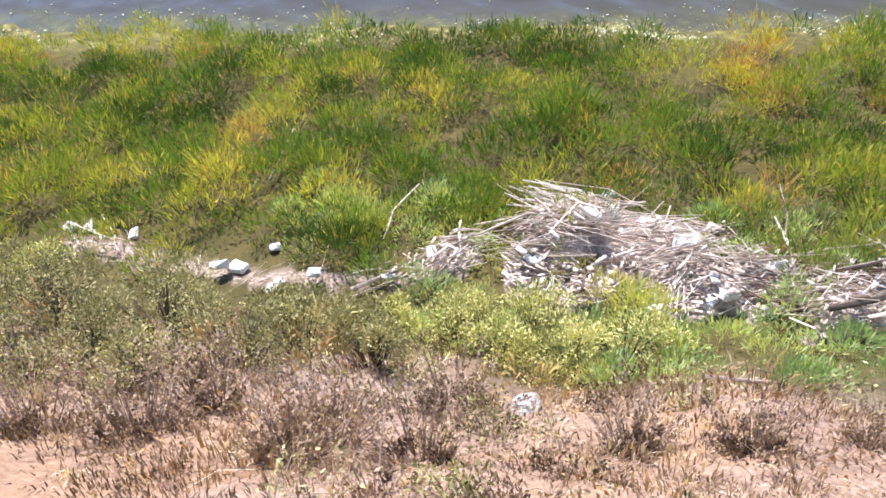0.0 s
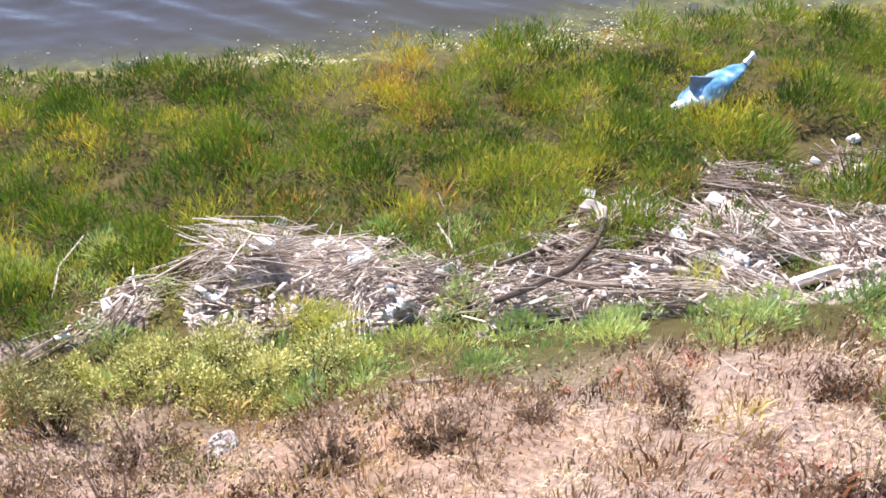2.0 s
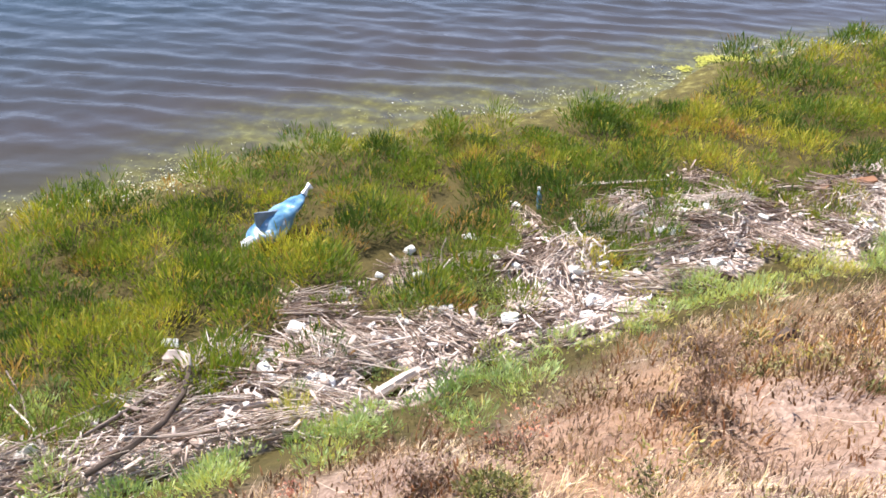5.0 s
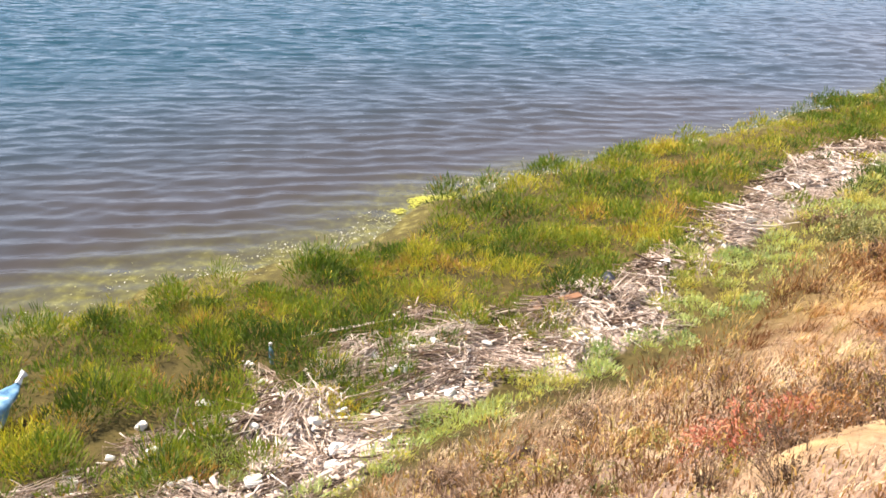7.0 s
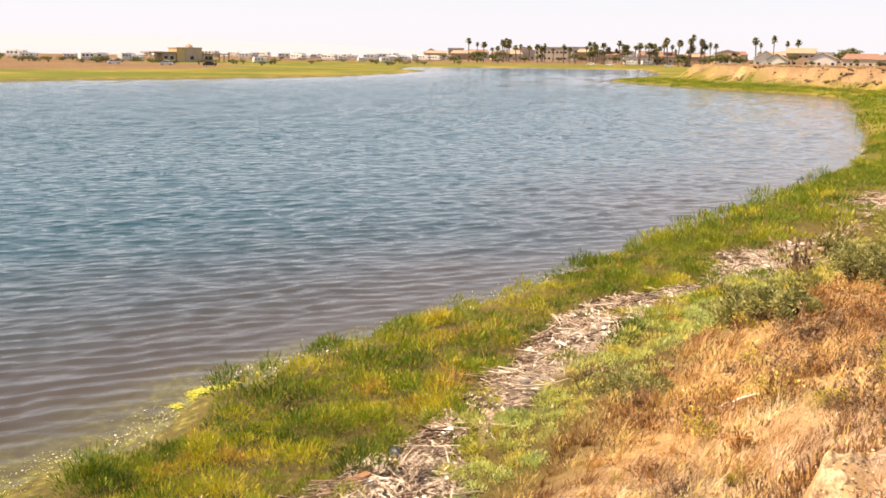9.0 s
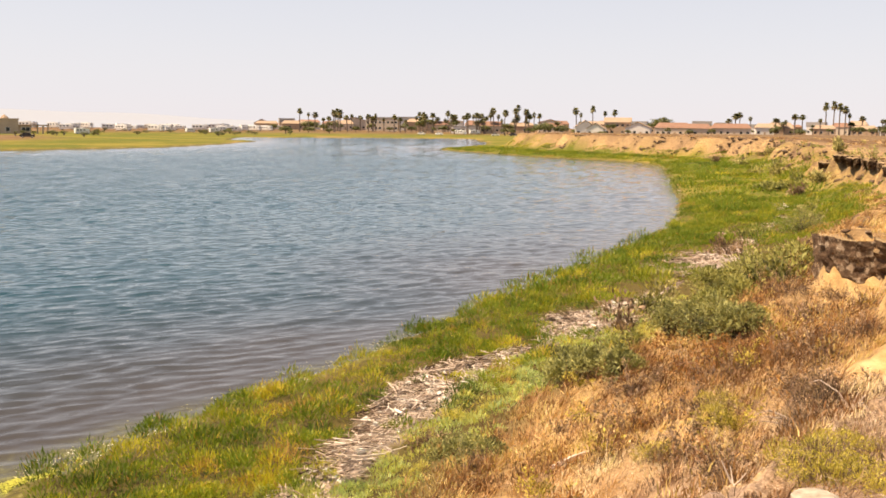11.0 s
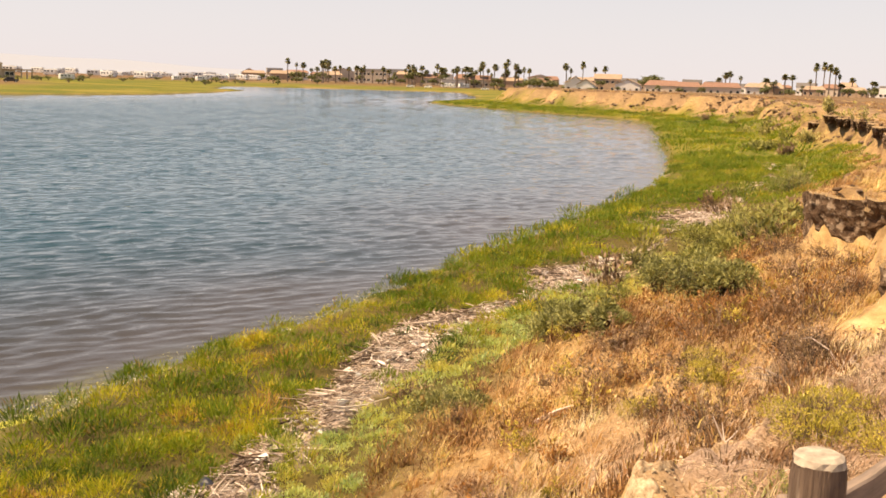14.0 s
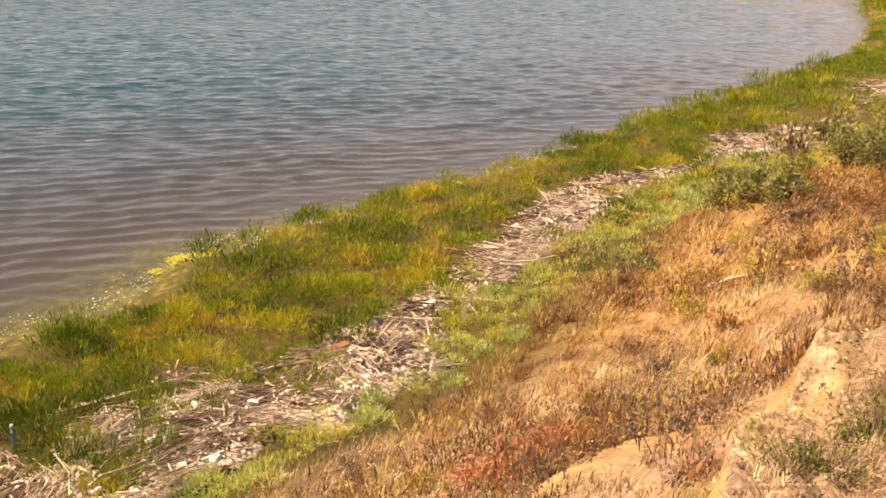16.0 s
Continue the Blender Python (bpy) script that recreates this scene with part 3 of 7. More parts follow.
def marsh_tint(x, y, s, rng):
    t = 0.30 + 0.62 * (grain(x, y, 1.4, 2, 33) - 0.5) + 0.85 * (grain(x, y, 0.38, 1, 34) - 0.5) + 0.35 * (grain(x, y, 0.2, 1, 36) - 0.5) + rng.normal(0, 0.09, len(x)) + 0.07 * step(x, 12, 26)
    t = 0.33 + (t - 0.33) * np.interp(x, [14, 28], [1.0, 0.5])
    t = t + 0.6 * np.exp(-(((x - 7.1) / 0.28) ** 2 + ((y - 4.3) / 0.28) ** 2)) + 0.4 * np.exp(-(((x - 16.9) / 0.8) ** 2 + ((y + 2.3) / 0.6) ** 2))
    return np.clip(np.where(rng.random(len(x)) < np.interp(x, [14, 28], [0.02, 0.01]), 0.95, np.where(rng.random(len(x)) < 0.02, 0.72, t)), 0, 0.98)


def leaves_at(at, way, long, wide, tint, rng):
    """Arrays for small pointed leaves, one quad each, that start at a place and point along a direction."""
    side = np.cross(way, rng.normal(size=way.shape))
    side /= np.linalg.norm(side, axis=1, keepdims=True)
    mid = at + way * (long * 0.55)[:, None]
    v = np.stack([at, mid + side * (wide / 2)[:, None], at + way * long[:, None], mid - side * (wide / 2)[:, None]], 1)
    return v.reshape(-1, 3), np.arange(len(at) * 4).reshape(-1, 4), np.repeat(tint, 4)


def mounds(rng, density, count, radius, tall, long, wide, where, tint, mixed=0.1, bands=BANDS, per_band=(1, 0.42, 0.11, 0.011)):
    """Rounded plant mounds: leafy shoots that stand out of a dome all round, with crevices between one dome and the next."""
    sets = []
    for (box, r0, r1, grow), share in zip(bands, per_band):
        x, y = scatter(rng, density * share, box)
        r = np.hypot(x, y)
        keep = (r >= r0) & (r < r1)
        x, y = x[keep], y[keep]
        if not len(x):
            continue
        z, s, sand, green = lie(x, y)
        keep = rng.random(len(x)) < where(x, y, s, wrack(x, y), sand, green)
        x, y, s = x[keep], y[keep], s[keep]
        k = len(x)
        if not k:
            continue
        big = rng.uniform(0.55, 1.35, k)
        ct, ch, cr = tint(x, y, s, rng), tall(x, y, s, rng) * (0.6 + 0.4 * big), radius * big * grow**0.75
        m = int(count * (1 if grow < 1.5 else 0.85 if grow < 5 else 0.7))
        own = np.repeat(np.arange(k), rng.poisson(m * big**1.6) + 8)
        n = len(own)
        a, d = rng.uniform(0, math.tau, n), np.sqrt(rng.random(n))
        lobe = 1 + 0.22 * np.sin(3 * a + 7.0 * own) + 0.15 * np.sin(5 * a + 3.0 * own)
        bx, by = x[own] + np.cos(a) * d * cr[own] * lobe, y[own] + np.sin(a) * d * cr[own] * lobe
        bz = lie(bx, by)[0] + ch[own] * np.sqrt(np.maximum(1 - 0.92 * d**2, 0.02)) * rng.uniform(0.45, 0.92, n)
        out = np.stack([np.cos(a) * d * 0.6, np.sin(a) * d * 0.6, 1.1 - 0.3 * d], 1) + rng.normal(0, 0.26, (n, 3))
        out /= np.linalg.norm(out, axis=1, keepdims=True)
        bt = ct[own] + rng.normal(0, 0.06, n)
        odd = rng.random(n) < mixed * (0.3 + 1.4 * (own * 0.618 % 1.0))
        bt = np.clip(np.where(odd, rng.uniform(0.5, 1.0, n) ** 0.4, bt), 0, 1)
        bl = long * rng.uniform(0.5, 1.5, n) * grow**0.5 * np.sqrt(ch[own] / 0.25)
        sets.append(leaves_at(np.stack([bx, by, bz], 1), out, bl, wide * grow**0.72 * rng.uniform(0.7, 1.3, n), bt, rng))
    return sets


def marsh_tall(x, y, s, rng):
    edge = 1 - step(s, 0.3, 1.1)
    return (0.15 + 0.24 * step(grain(x, y, 0.6, 2, 35), 0.28, 0.72) + 0.06 * edge) * rng.uniform(0.65, 1.3, len(x)) * (1 - 0.55 * np.exp(-(((x - 6.85) / 0.5) ** 2 + ((y - 4.45) / 0.4) ** 2)))


rng = np.random.default_rng(21)
gather("marsh_plants", mounds(rng, 23, 124, 0.19, marsh_tall, 0.082, 0.0102, marsh_place, marsh_tint, mixed=0.06, per_band=(1, 0.36, 0.11, 0.012)), MARSH,
       "dense green and yellow salt marsh plants along the shore", "marsh plants")


def fresh_place(x, y, s, w, sand, green):
    f = foot_of(x)
    wide = np.interp(x, [0, 1.5, 4, 9, 12, 30, 70], [0.1, 1.0, 1.05, 0.5, 0.9, 2.3, 3.5]) + 0.5 * (grain(x, y, 1.2, 2, 41) - 0.5)
    return step(s, f - 1.5, f - 1.1) * (1 - step(s, f + wide - 0.5, f + wide)) * np.where(w > 0.05, 0.03, 1.0) * (x > 0.8) * (1 - step(x, 18, 27)) * (0.75 + 0.25 * step(grain(x, y, 0.4, 2, 45), 0.36, 0.5))


def fresh_tint(x, y, s, rng):
    return np.clip(0.35 + 0.32 * step(x, 7, 14) + 0.7 * (grain(x, y, 1.0, 2, 43) - 0.5) + 0.8 * (grain(x, y, 0.25, 1, 44) - 0.5) + rng.normal(0, 0.2, len(x)), 0, 1)


gather("bank_grass", mounds(rng, 24, 110, 0.13, lambda x, y, s, g: 0.15 * g.uniform(0.4, 1.6, len(x)), 0.07, 0.0095, fresh_place, fresh_tint, mixed=0.06), FRESH,
       "fresh green grass strip beside the drift line", "grass")


def straw_place(x, y, s, w, sand, green):
    f, e = foot_of(x), bluff_edge(x, y)
    start = np.interp(x, [0, 3, 9, 12, 30, 70], [0.2, 0.8, 0.4, 0.7, 2.0, 3.0])
    on_bank = step(s, f + start - 0.3, f + start + 0.5) * (1 - step(sand, 0.25, 0.6))
    bare = np.interp(x, [3, 5], [0.7, 0.35]) + np.interp(x, [3, 5], [0.3, 0.65]) * step(grain(x, y, 1.1, 3, 51), 0.25, 0.40)
    flat = np.where(s > e - 0.15, 0.85 * step(s, e + 0.2, e + 0.5) * (np.hypot(x, y) > 3.0) * step(grain(x, y, 0.8, 2, 53), 0.35, 0.55), 1.0)
    return np.where((s < 40) & (w < 0.1), on_bank * bare * flat, 0.0)


# stretches of the bank: x, y, reach, where negative is rust-brown and positive is pale gold
BANK_PATCHES = [(12.9, -7.6, 1.3, -0.5), (11.4, -6.9, 0.9, -0.35), (10.8, -8.2, 1.0, -0.4), (9.0, -6.3, 0.8, -0.35), (5.2, -2.0, 0.45, -0.5), (14.5, -8.6, 0.9, -0.5), (13.6, -9.6, 1.0, -0.4),
                (11.0, -5.2, 1.2, 0.4), (9.3, -4.5, 0.9, 0.35), (8.0, -3.2, 0.8, 0.35), (7.5, -6.7, 0.8, 0.3), (6.6, -1.0, 0.8, 0.3), (12.6, -5.9, 0.8, 0.35)]


def bank_patch(x, y):
    px, py = x + 1.2 * (grain(x, y, 0.7, 2, 70) - 0.5), y + 1.2 * (grain(x, y, 0.7, 2, 76) - 0.5)
    return sum(v * np.exp(-(((px - a) / r) ** 2 + ((py - b) / r) ** 2) ** 2) for a, b, r, v in BANK_PATCHES)


def straw_tint(x, y, s, rng):
    t = 0.46 + 0.03 * step(4.5 - x, 0, 2) - 0.06 * step(x, 5, 8) + bank_patch(x, y) + 1.3 * (grain(x, y, 1.3, 3, 55) - 0.5) + rng.normal(0, 0.12, len(x))
    t = t + 0.9 * (grain(x, y, 0.3, 1, 57) - 0.5)
    return np.clip(np.where(rng.random(len(x)) < 0.08, 0.97, t), 0, 0.9)


RUST = leafy("rusty_grass", [(0.0, (0.13, 0.062, 0.032)), (0.3, (0.27, 0.14, 0.068)), (0.55, (0.47, 0.285, 0.15)), (0.8, (0.76, 0.55, 0.35)), (1.0, (0.36, 0.33, 0.10))],
             patch=0.75, dry=(0.22, 0.09, 0.035), dry_from=0.53, through_light=0.2)


def rust_share(x, y):
    return step(x + 2.0 * (grain(x, y, 0.9, 2, 58) - 0.5), 6.8, 10.2)


def tuft_tall(x, y, s, g):
    return (0.15 + 0.17 * step(x, 5, 9)) * g.uniform(0.5, 1.5, len(x)) * (0.6 + 0.8 * grain(x, y, 1.2, 2, 67))


gather("rusty_grass", clumps(rng, 24, 44, 0.11, tuft_tall, 0.0070,
                             lambda x, y, s, w, sand, green: straw_place(x, y, s, w, sand, green) * rust_share(x, y) * (0.5 + 0.5 * step(grain(x, y, 1.5, 2, 64) - 0.35 * bank_patch(x, y), 0.60, 0.44)), straw_tint, spread=1.1, dome=0.1, flow=-1.9, per_band=(1, 0.5, 0.14, 0.008)), RUST,
       "rusty orange and golden dry grass on the bank", "grass")
gather("dry_grass", clumps(rng, 50, 27, 0.09, lambda x, y, s, g: 0.85 * tuft_tall(x, y, s, g), 0.0054,
                           lambda x, y, s, w, sand, green: straw_place(x, y, s, w, sand, green) * (1 - rust_share(x, y)) * (0.55 + 0.45 * step(grain(x, y, 0.7, 2, 68), 0.36, 0.5)), straw_tint, spread=1.1, dome=0.1, flow=-1.4, per_band=(1, 0.5, 0, 0)), STRAW,
       "straw-coloured and rusty dry grass on the bank", "grass")


def top_place(x, y, s, w, sand, green):
    lip = s - bluff_edge(x, y)
    return step(lip, 0.16, 0.4) * (lip < 6) * (np.hypot(x, y) > 1.9) * step(grain(x, y, 0.6, 3, 77), 0.32, 0.44)


BRUSH = leafy("dry_brush", [(0.0, (0.13, 0.075, 0.045)), (0.25, (0.27, 0.14, 0.07)), (0.5, (0.44, 0.27, 0.13)), (0.72, (0.38, 0.32, 0.10)), (1.0, (0.74, 0.58, 0.34))],
              patch=1.6, dry=(0.24, 0.085, 0.03), dry_from=0.58, through_light=0.15)


def brush_tint(x, y, s, rng):
    return np.clip(0.30 - 0.08 * step(x, 7, 10) + 1.3 * (grain(x, y, 0.9, 2, 63) - 0.5) + rng.normal(0, 0.26, len(x)), 0, 1)


def brush_tall(x, y, s, rng):
    return np.where(s > bluff_edge(x, y), 0.07, 0.30) * rng.uniform(0.4, 1.4, len(x))


gather("dry_brush", clumps(rng, 14, 48, 0.22, brush_tall, 0.0108,
                           lambda x, y, s, w, sand, green: straw_place(x, y, s, w, sand, green) * np.interp(x, [3.2, 5], [0.2, 1.0]) * (0.04 + 0.96 * step(grain(x, y, 1.5, 2, 64) - 0.35 * bank_patch(x, y), 0.40, 0.53)), brush_tint, spread=0.8, dome=1.0, per_band=(1, 0.5, 0.2, 0.015)), BRUSH,
       "low tangled brown and rusty brush on the bank", "brush")


def stick_mesh(name, points, radii, material, sides=7, rough=0.15, seed=0, caps=True):
    """A bent, tapered stick through the given points."""
    bm, g = bmesh.new(), random.Random(seed)
    pts, rings = [Vector(p) for p in points], []
    for k, p in enumerate(pts):
        d = (pts[min(k + 1, len(pts) - 1)] - pts[max(k - 1, 0)]).normalized()
        a = d.cross(Vector((0.13, 0.21, 0.97))).normalized()
        b = d.cross(a)
        rings.append([bm.verts.new(p + (a * math.cos(math.tau * i / sides) + b * math.sin(math.tau * i / sides)) * radii[k] * g.uniform(1 - rough, 1 + rough))
                      for i in range(sides)])
    for r, q in zip(rings, rings[1:]):
        for i in range(sides):
            bm.faces.new((r[i], r[(i + 1) % sides], q[(i + 1) % sides], q[i]))
    if caps:
        bm.faces.new(rings[0][::-1]), bm.faces.new(rings[-1])
    bmesh.ops.recalc_face_normals(bm, faces=bm.faces)
    me = bpy.data.meshes.new(name)
    bm.to_mesh(me)
    bm.free()
    me.materials.append(material)
    return me


SAGE = leafy("sage_leaf", [(0.0, (0.065, 0.06, 0.027)), (0.45, (0.27, 0.25, 0.105)), (1.0, (0.60, 0.54, 0.28))], dry=(0.24, 0.16, 0.08), dry_from=0.7, through_light=0.12)
LIME = leafy("yellow_green_leaf", [(0.0, (0.09, 0.10, 0.025)), (0.5, (0.46, 0.44, 0.15)), (1.0, (0.86, 0.80, 0.40))], dry=(0.24, 0.20, 0.08), dry_from=0.72, through_light=0.12)
SAGEDARK = leafy("grey_sage_leaf", [(0.0, (0.05, 0.06, 0.035)), (0.45, (0.215, 0.22, 0.09)), (1.0, (0.44, 0.43, 0.20))], dry=(0.2, 0.14, 0.08), dry_from=0.72, through_light=0.12)
OLIVE = leafy("olive_leaf", [(0.0, (0.05, 0.06, 0.025)), (0.5, (0.24, 0.245, 0.08)), (1.0, (0.46, 0.44, 0.18))], dry=(0.2, 0.15, 0.06), dry_from=0.72, through_light=0.12)
MOSSLEAF = leafy("yellow_weed_leaf", [(0.0, (0.14, 0.12, 0.03)), (0.5, (0.42, 0.36, 0.085)), (1.0, (0.70, 0.58, 0.17))], dry=(0.3, 0.2, 0.08), dry_from=0.66)
UMBER = leafy("withered_leaf", [(0.0, (0.075, 0.048, 0.04)), (0.5, (0.24, 0.16, 0.125)), (1.0, (0.50, 0.37, 0.29))], dry=(0.28, 0.13, 0.07), dry_from=0.66)
RED = leafy("red_leaf", [(0.0, (0.26, 0.08, 0.05)), (0.5, (0.52, 0.19, 0.15)), (1.0, (0.66, 0.36, 0.25))], dry=(0.5, 0.2, 0.1), dry_from=0.66)
TWIG = plain("twig_bark", (0.27, 0.19, 0.14), 0.9, 30, 0.4)
# dark bark, which also stands in for shade inside the leafy shrubs
DARKTWIG = plain("dark_bark_and_shade", (0.10, 0.07, 0.05), 0.9, 30, 0.4)


def shrub(x, y, wide, tall, leaf, label, leaves=2200, size=0.035, deep=None, twig=TWIG, reach=0.55, turn=0.0, upright=0.3):
    """A low shrub: bare stems, and leaves set along many thin shoots that fan out of it unevenly."""
    g = np.random.default_rng(int(abs(x * 131 + y * 977) * 10))
    ob = thing("shrub", (x, y, on_ground(x, y) - 0.03), turn, label, "shrub", "shrubs on the bank")
    deep = deep or wide
    shoots = max(40, leaves // (16 if upright > 0.3 else 30))
    a, d = g.uniform(0, math.tau, shoots), np.sqrt(g.random(shoots))
    lump = 0.4 + 0.95 * step(grain(np.cos(a) * d * wide * 4.5 + x * 5, np.sin(a) * d * wide * 4.5 + y * 5, 1.0, 2, 81), 0.3, 0.7)
    root = np.stack([np.cos(a) * d * wide * 0.2, np.sin(a) * d * deep * 0.2, np.zeros(shoots)], 1)
    tip = np.stack([np.cos(a) * d * wide / 2 * lump, np.sin(a) * d * deep / 2 * lump, tall * np.sqrt(np.maximum(1.05 - d**2, 0.05)) * lump * g.uniform(0.6, 1.05, shoots)], 1)
    v, f, _ = blades(root[:, 0], root[:, 1], root[:, 2], np.ones(shoots), 0.006 * np.ones(shoots), a, np.zeros(shoots), np.zeros(shoots), g)
    v = v.reshape(-1, 5, 3)
    v[:, 2:4, :] = (root * 0.45 + tip * 0.55 + (0, 0, 0.06 * tall))[:, None, :] + (v[:, 0:2, :] - root[:, None, :]) * (1, 1, 0) * 0.7
    v[:, 4, :] = tip
    tagged(part("branchwork", mesh_of("branchwork", v.reshape(-1, 3), f, twig), None, ob), kind="stuff")
    which, t = g.integers(0, shoots, leaves), 1 - reach * g.random(leaves) ** 1.3
    mid = root * 0.45 + tip * 0.55 + (0, 0, 0.06 * tall)
    t2 = t[:, None]
    at = (1 - t2) ** 2 * root[which] + 2 * t2 * (1 - t2) * (2 * mid - 0.5 * root - 0.5 * tip)[which] + t2**2 * tip[which]
    at = at + g.normal(0, size * (0.45 if upright > 0.3 else 0.9), (leaves, 3))
    at[:, 2] = np.maximum(at[:, 2], 0.02)
    way = (tip - root)[which]
    way = way / np.linalg.norm(way, axis=1, keepdims=True) + g.normal(0, 0.55 if upright > 0.5 else 0.95, (leaves, 3)) + (0, 0, upright)
    way /= np.linalg.norm(way, axis=1, keepdims=True)
    side = np.cross(way, g.normal(size=(leaves, 3)))
    side /= np.linalg.norm(side, axis=1, keepdims=True)
    long = size * g.uniform(0.6, 1.6, (leaves, 1))
    v = np.stack([at, at + way * long * 0.5 + side * long * 0.2, at + way * long, at + way * long * 0.5 - side * long * 0.2], 1)
    tint = np.clip(0.42 + 0.5 * (lump[which] - 1) + (g.random(shoots) - 0.5)[which] * 0.6 + g.normal(0, 0.14, leaves), 0, 1)
    part("foliage", mesh_of("foliage", v.reshape(-1, 3), np.arange(leaves * 4).reshape(-1, 4), leaf, tint=np.repeat(tint, 4)), None, ob)
    return ob


def lobed_shrub(x, y, wide, tall, leaf, label, leaves=2400, size=0.035, twig=TWIG, lobes=11, deep=None):
    """A dense shrub: a few stems, each ending in a rounded spray of small leaves, with dark hollows between the sprays."""
    g = np.random.default_rng(int(abs(x * 131 + y * 977) * 10) + 1)
    ob = thing("shrub", (x, y, on_ground(x, y) - 0.03), 0, label, "shrub", "shrubs on the bank")
    deep = deep or wide
    a, d = g.uniform(0, math.tau, lobes) , np.sqrt((np.arange(lobes) + 0.5) / lobes) * g.uniform(0.75, 1.1, lobes)
    rad = wide * g.uniform(0.08, 0.17, lobes)
    mid = np.stack([np.cos(a) * d * (wide / 2 - rad * 0.5), np.sin(a) * d * (deep / 2 - rad * 0.5), np.maximum(tall * np.sqrt(np.maximum(1.05 - d**2, 0.12)) * g.uniform(0.7, 1.1, lobes) - rad * 0.6, 0.02)], 1)
    # many inner stems; in the dark twig colour they deepen the shaded hollows
    stems = lobes * 12
    to = g.integers(0, lobes, stems)
    tip = mid[to] + g.normal(0, 0.5, (stems, 3)) * rad[to][:, None] + (0, 0, 0.3) * rad[to][:, None]
    root = mid[to] * (0.2, 0.2, 0)
    v, f, _ = blades(root[:, 0], root[:, 1], root[:, 2], np.ones(stems), 0.007 * np.ones(stems), g.uniform(0, 6, stems), np.zeros(stems), np.zeros(stems), g)
    v = v.reshape(-1, 5, 3)
    v[:, 2:4, :] = (root * 0.5 + tip * 0.5 + (0, 0, 0.08 * tall))[:, None, :] + (v[:, 0:2, :] - root[:, None, :]) * (1, 1, 0) * 0.7
    v[:, 4, :] = tip
    tagged(part("branchwork", mesh_of("branchwork", v.reshape(-1, 3), f, twig), None, ob), kind="stuff")
    which = g.choice(lobes, leaves, p=rad**2 / (rad**2).sum())
    ray = g.normal(size=(leaves, 3)) + (0, 0, 0.35)
    ray /= np.linalg.norm(ray, axis=1, keepdims=True)
    bumpy = 1 + 0.28 * np.sin(ray[:, 0] * 7 + which) * np.sin(ray[:, 1] * 7 + 2 * which) + g.normal(0, 0.07, leaves)
    at = mid[which] + ray * (rad[which] * bumpy * g.uniform(0.72, 1.05, leaves))[:, None] * (1, deep / wide, 0.85)
    at[:, 2] = np.maximum(at[:, 2], 0.015)
    way = ray + g.normal(0, 0.45, (leaves, 3)) + (0, 0, 0.35)
    way /= np.linalg.norm(way, axis=1, keepdims=True)
    long = size * g.uniform(0.6, 1.5, leaves)
    tint = np.clip(0.45 + (g.random(lobes) - 0.5)[which] * 0.5 + g.normal(0, 0.16, leaves), 0, 1)
    v, f, t = leaves_at(at, way, long, long * 0.34, tint, g)
    part("foliage", mesh_of("foliage", v, f, leaf, tint=t), None, ob)
    return ob


gather("dead_weeds", mounds(np.random.default_rng(72), 26, 75, 0.13, lambda x, y, s, g: 0.05 * g.uniform(0.5, 1.7, len(x)), 0.075, 0.0042, top_place,
                            lambda x, y, s, g: np.clip(0.35 + 0.9 * (grain(x, y, 0.5, 2, 78) - 0.5) + g.normal(0, 0.12, len(x)), 0, 1), bands=[((1.5, -9, 13, 1), 0.0, 13.0, 1.0)]), UMBER,
       "flattened brown dead weeds on the bluff top", "weeds")
gather("low_weeds", clumps(np.random.default_rng(71), 28, 38, 0.17, lambda x, y, s, g: 0.13 * g.uniform(0.4, 1.6, len(x)), 0.0065,
                           lambda x, y, s, w, sand, green: straw_place(x, y, s, w, sand, green) * (1 - rust_share(x, y)) * step(grain(x, y, 0.7, 2, 73), 0.36, 0.48) * np.interp(x, [1.0, 1.6, 3.2, 4.0], [1.0, 0.8, 0.8, 1.0]),
                           lambda x, y, s, g: np.clip(0.45 + 0.9 * (grain(x, y, 0.6, 2, 74) - 0.5) + g.normal(0, 0.2, len(x)), 0, 1), dome=0.9, per_band=(1, 0, 0, 0)), UMBER,
       "low grey-brown withered weeds on the pale bank", "weeds")
spot = random.Random(77)
SAGE_LABEL = "grey-green sagebrush shrub with dark gaps on the bank"
LIME_LABEL = "bright yellow-green shrub at the foot of the bank"
OLIVE_LABEL = "dark olive shrub with dense twigs on the bank"
DRY_LABEL = "withered brown twiggy shrub among dry grass"
for x, y, wide, tall in [(-1.25, 6.6, 1.1, 0.4), (-0.75, 5.75, 1.1, 0.42), (-0.2, 5.3, 1.0, 0.42), (0.75, 4.75, 0.7, 0.35), (-1.4, 5.6, 0.9, 0.4), (-0.1, 5.85, 0.7, 0.3), (-0.6, 5.0, 0.8, 0.35), (-0.95, 4.9, 0.9, 0.35), (0.55, 5.3, 0.6, 0.26)]:
    lobed_shrub(x, y, wide, tall, SAGE, SAGE_LABEL, 4200, 0.022, DARKTWIG, 16)
for x, y, wide, tall in [(0.1, 4.4, 0.9, 0.46), (0.45, 4.55, 0.75, 0.42), (-0.3, 4.5, 0.7, 0.38), (0.75, 4.2, 0.6, 0.3)]:
    lobed_shrub(x, y, wide, tall, SAGE, "grey-green sagebrush with dark hollows and bare stems", 2600, 0.022, DARKTWIG, 11)
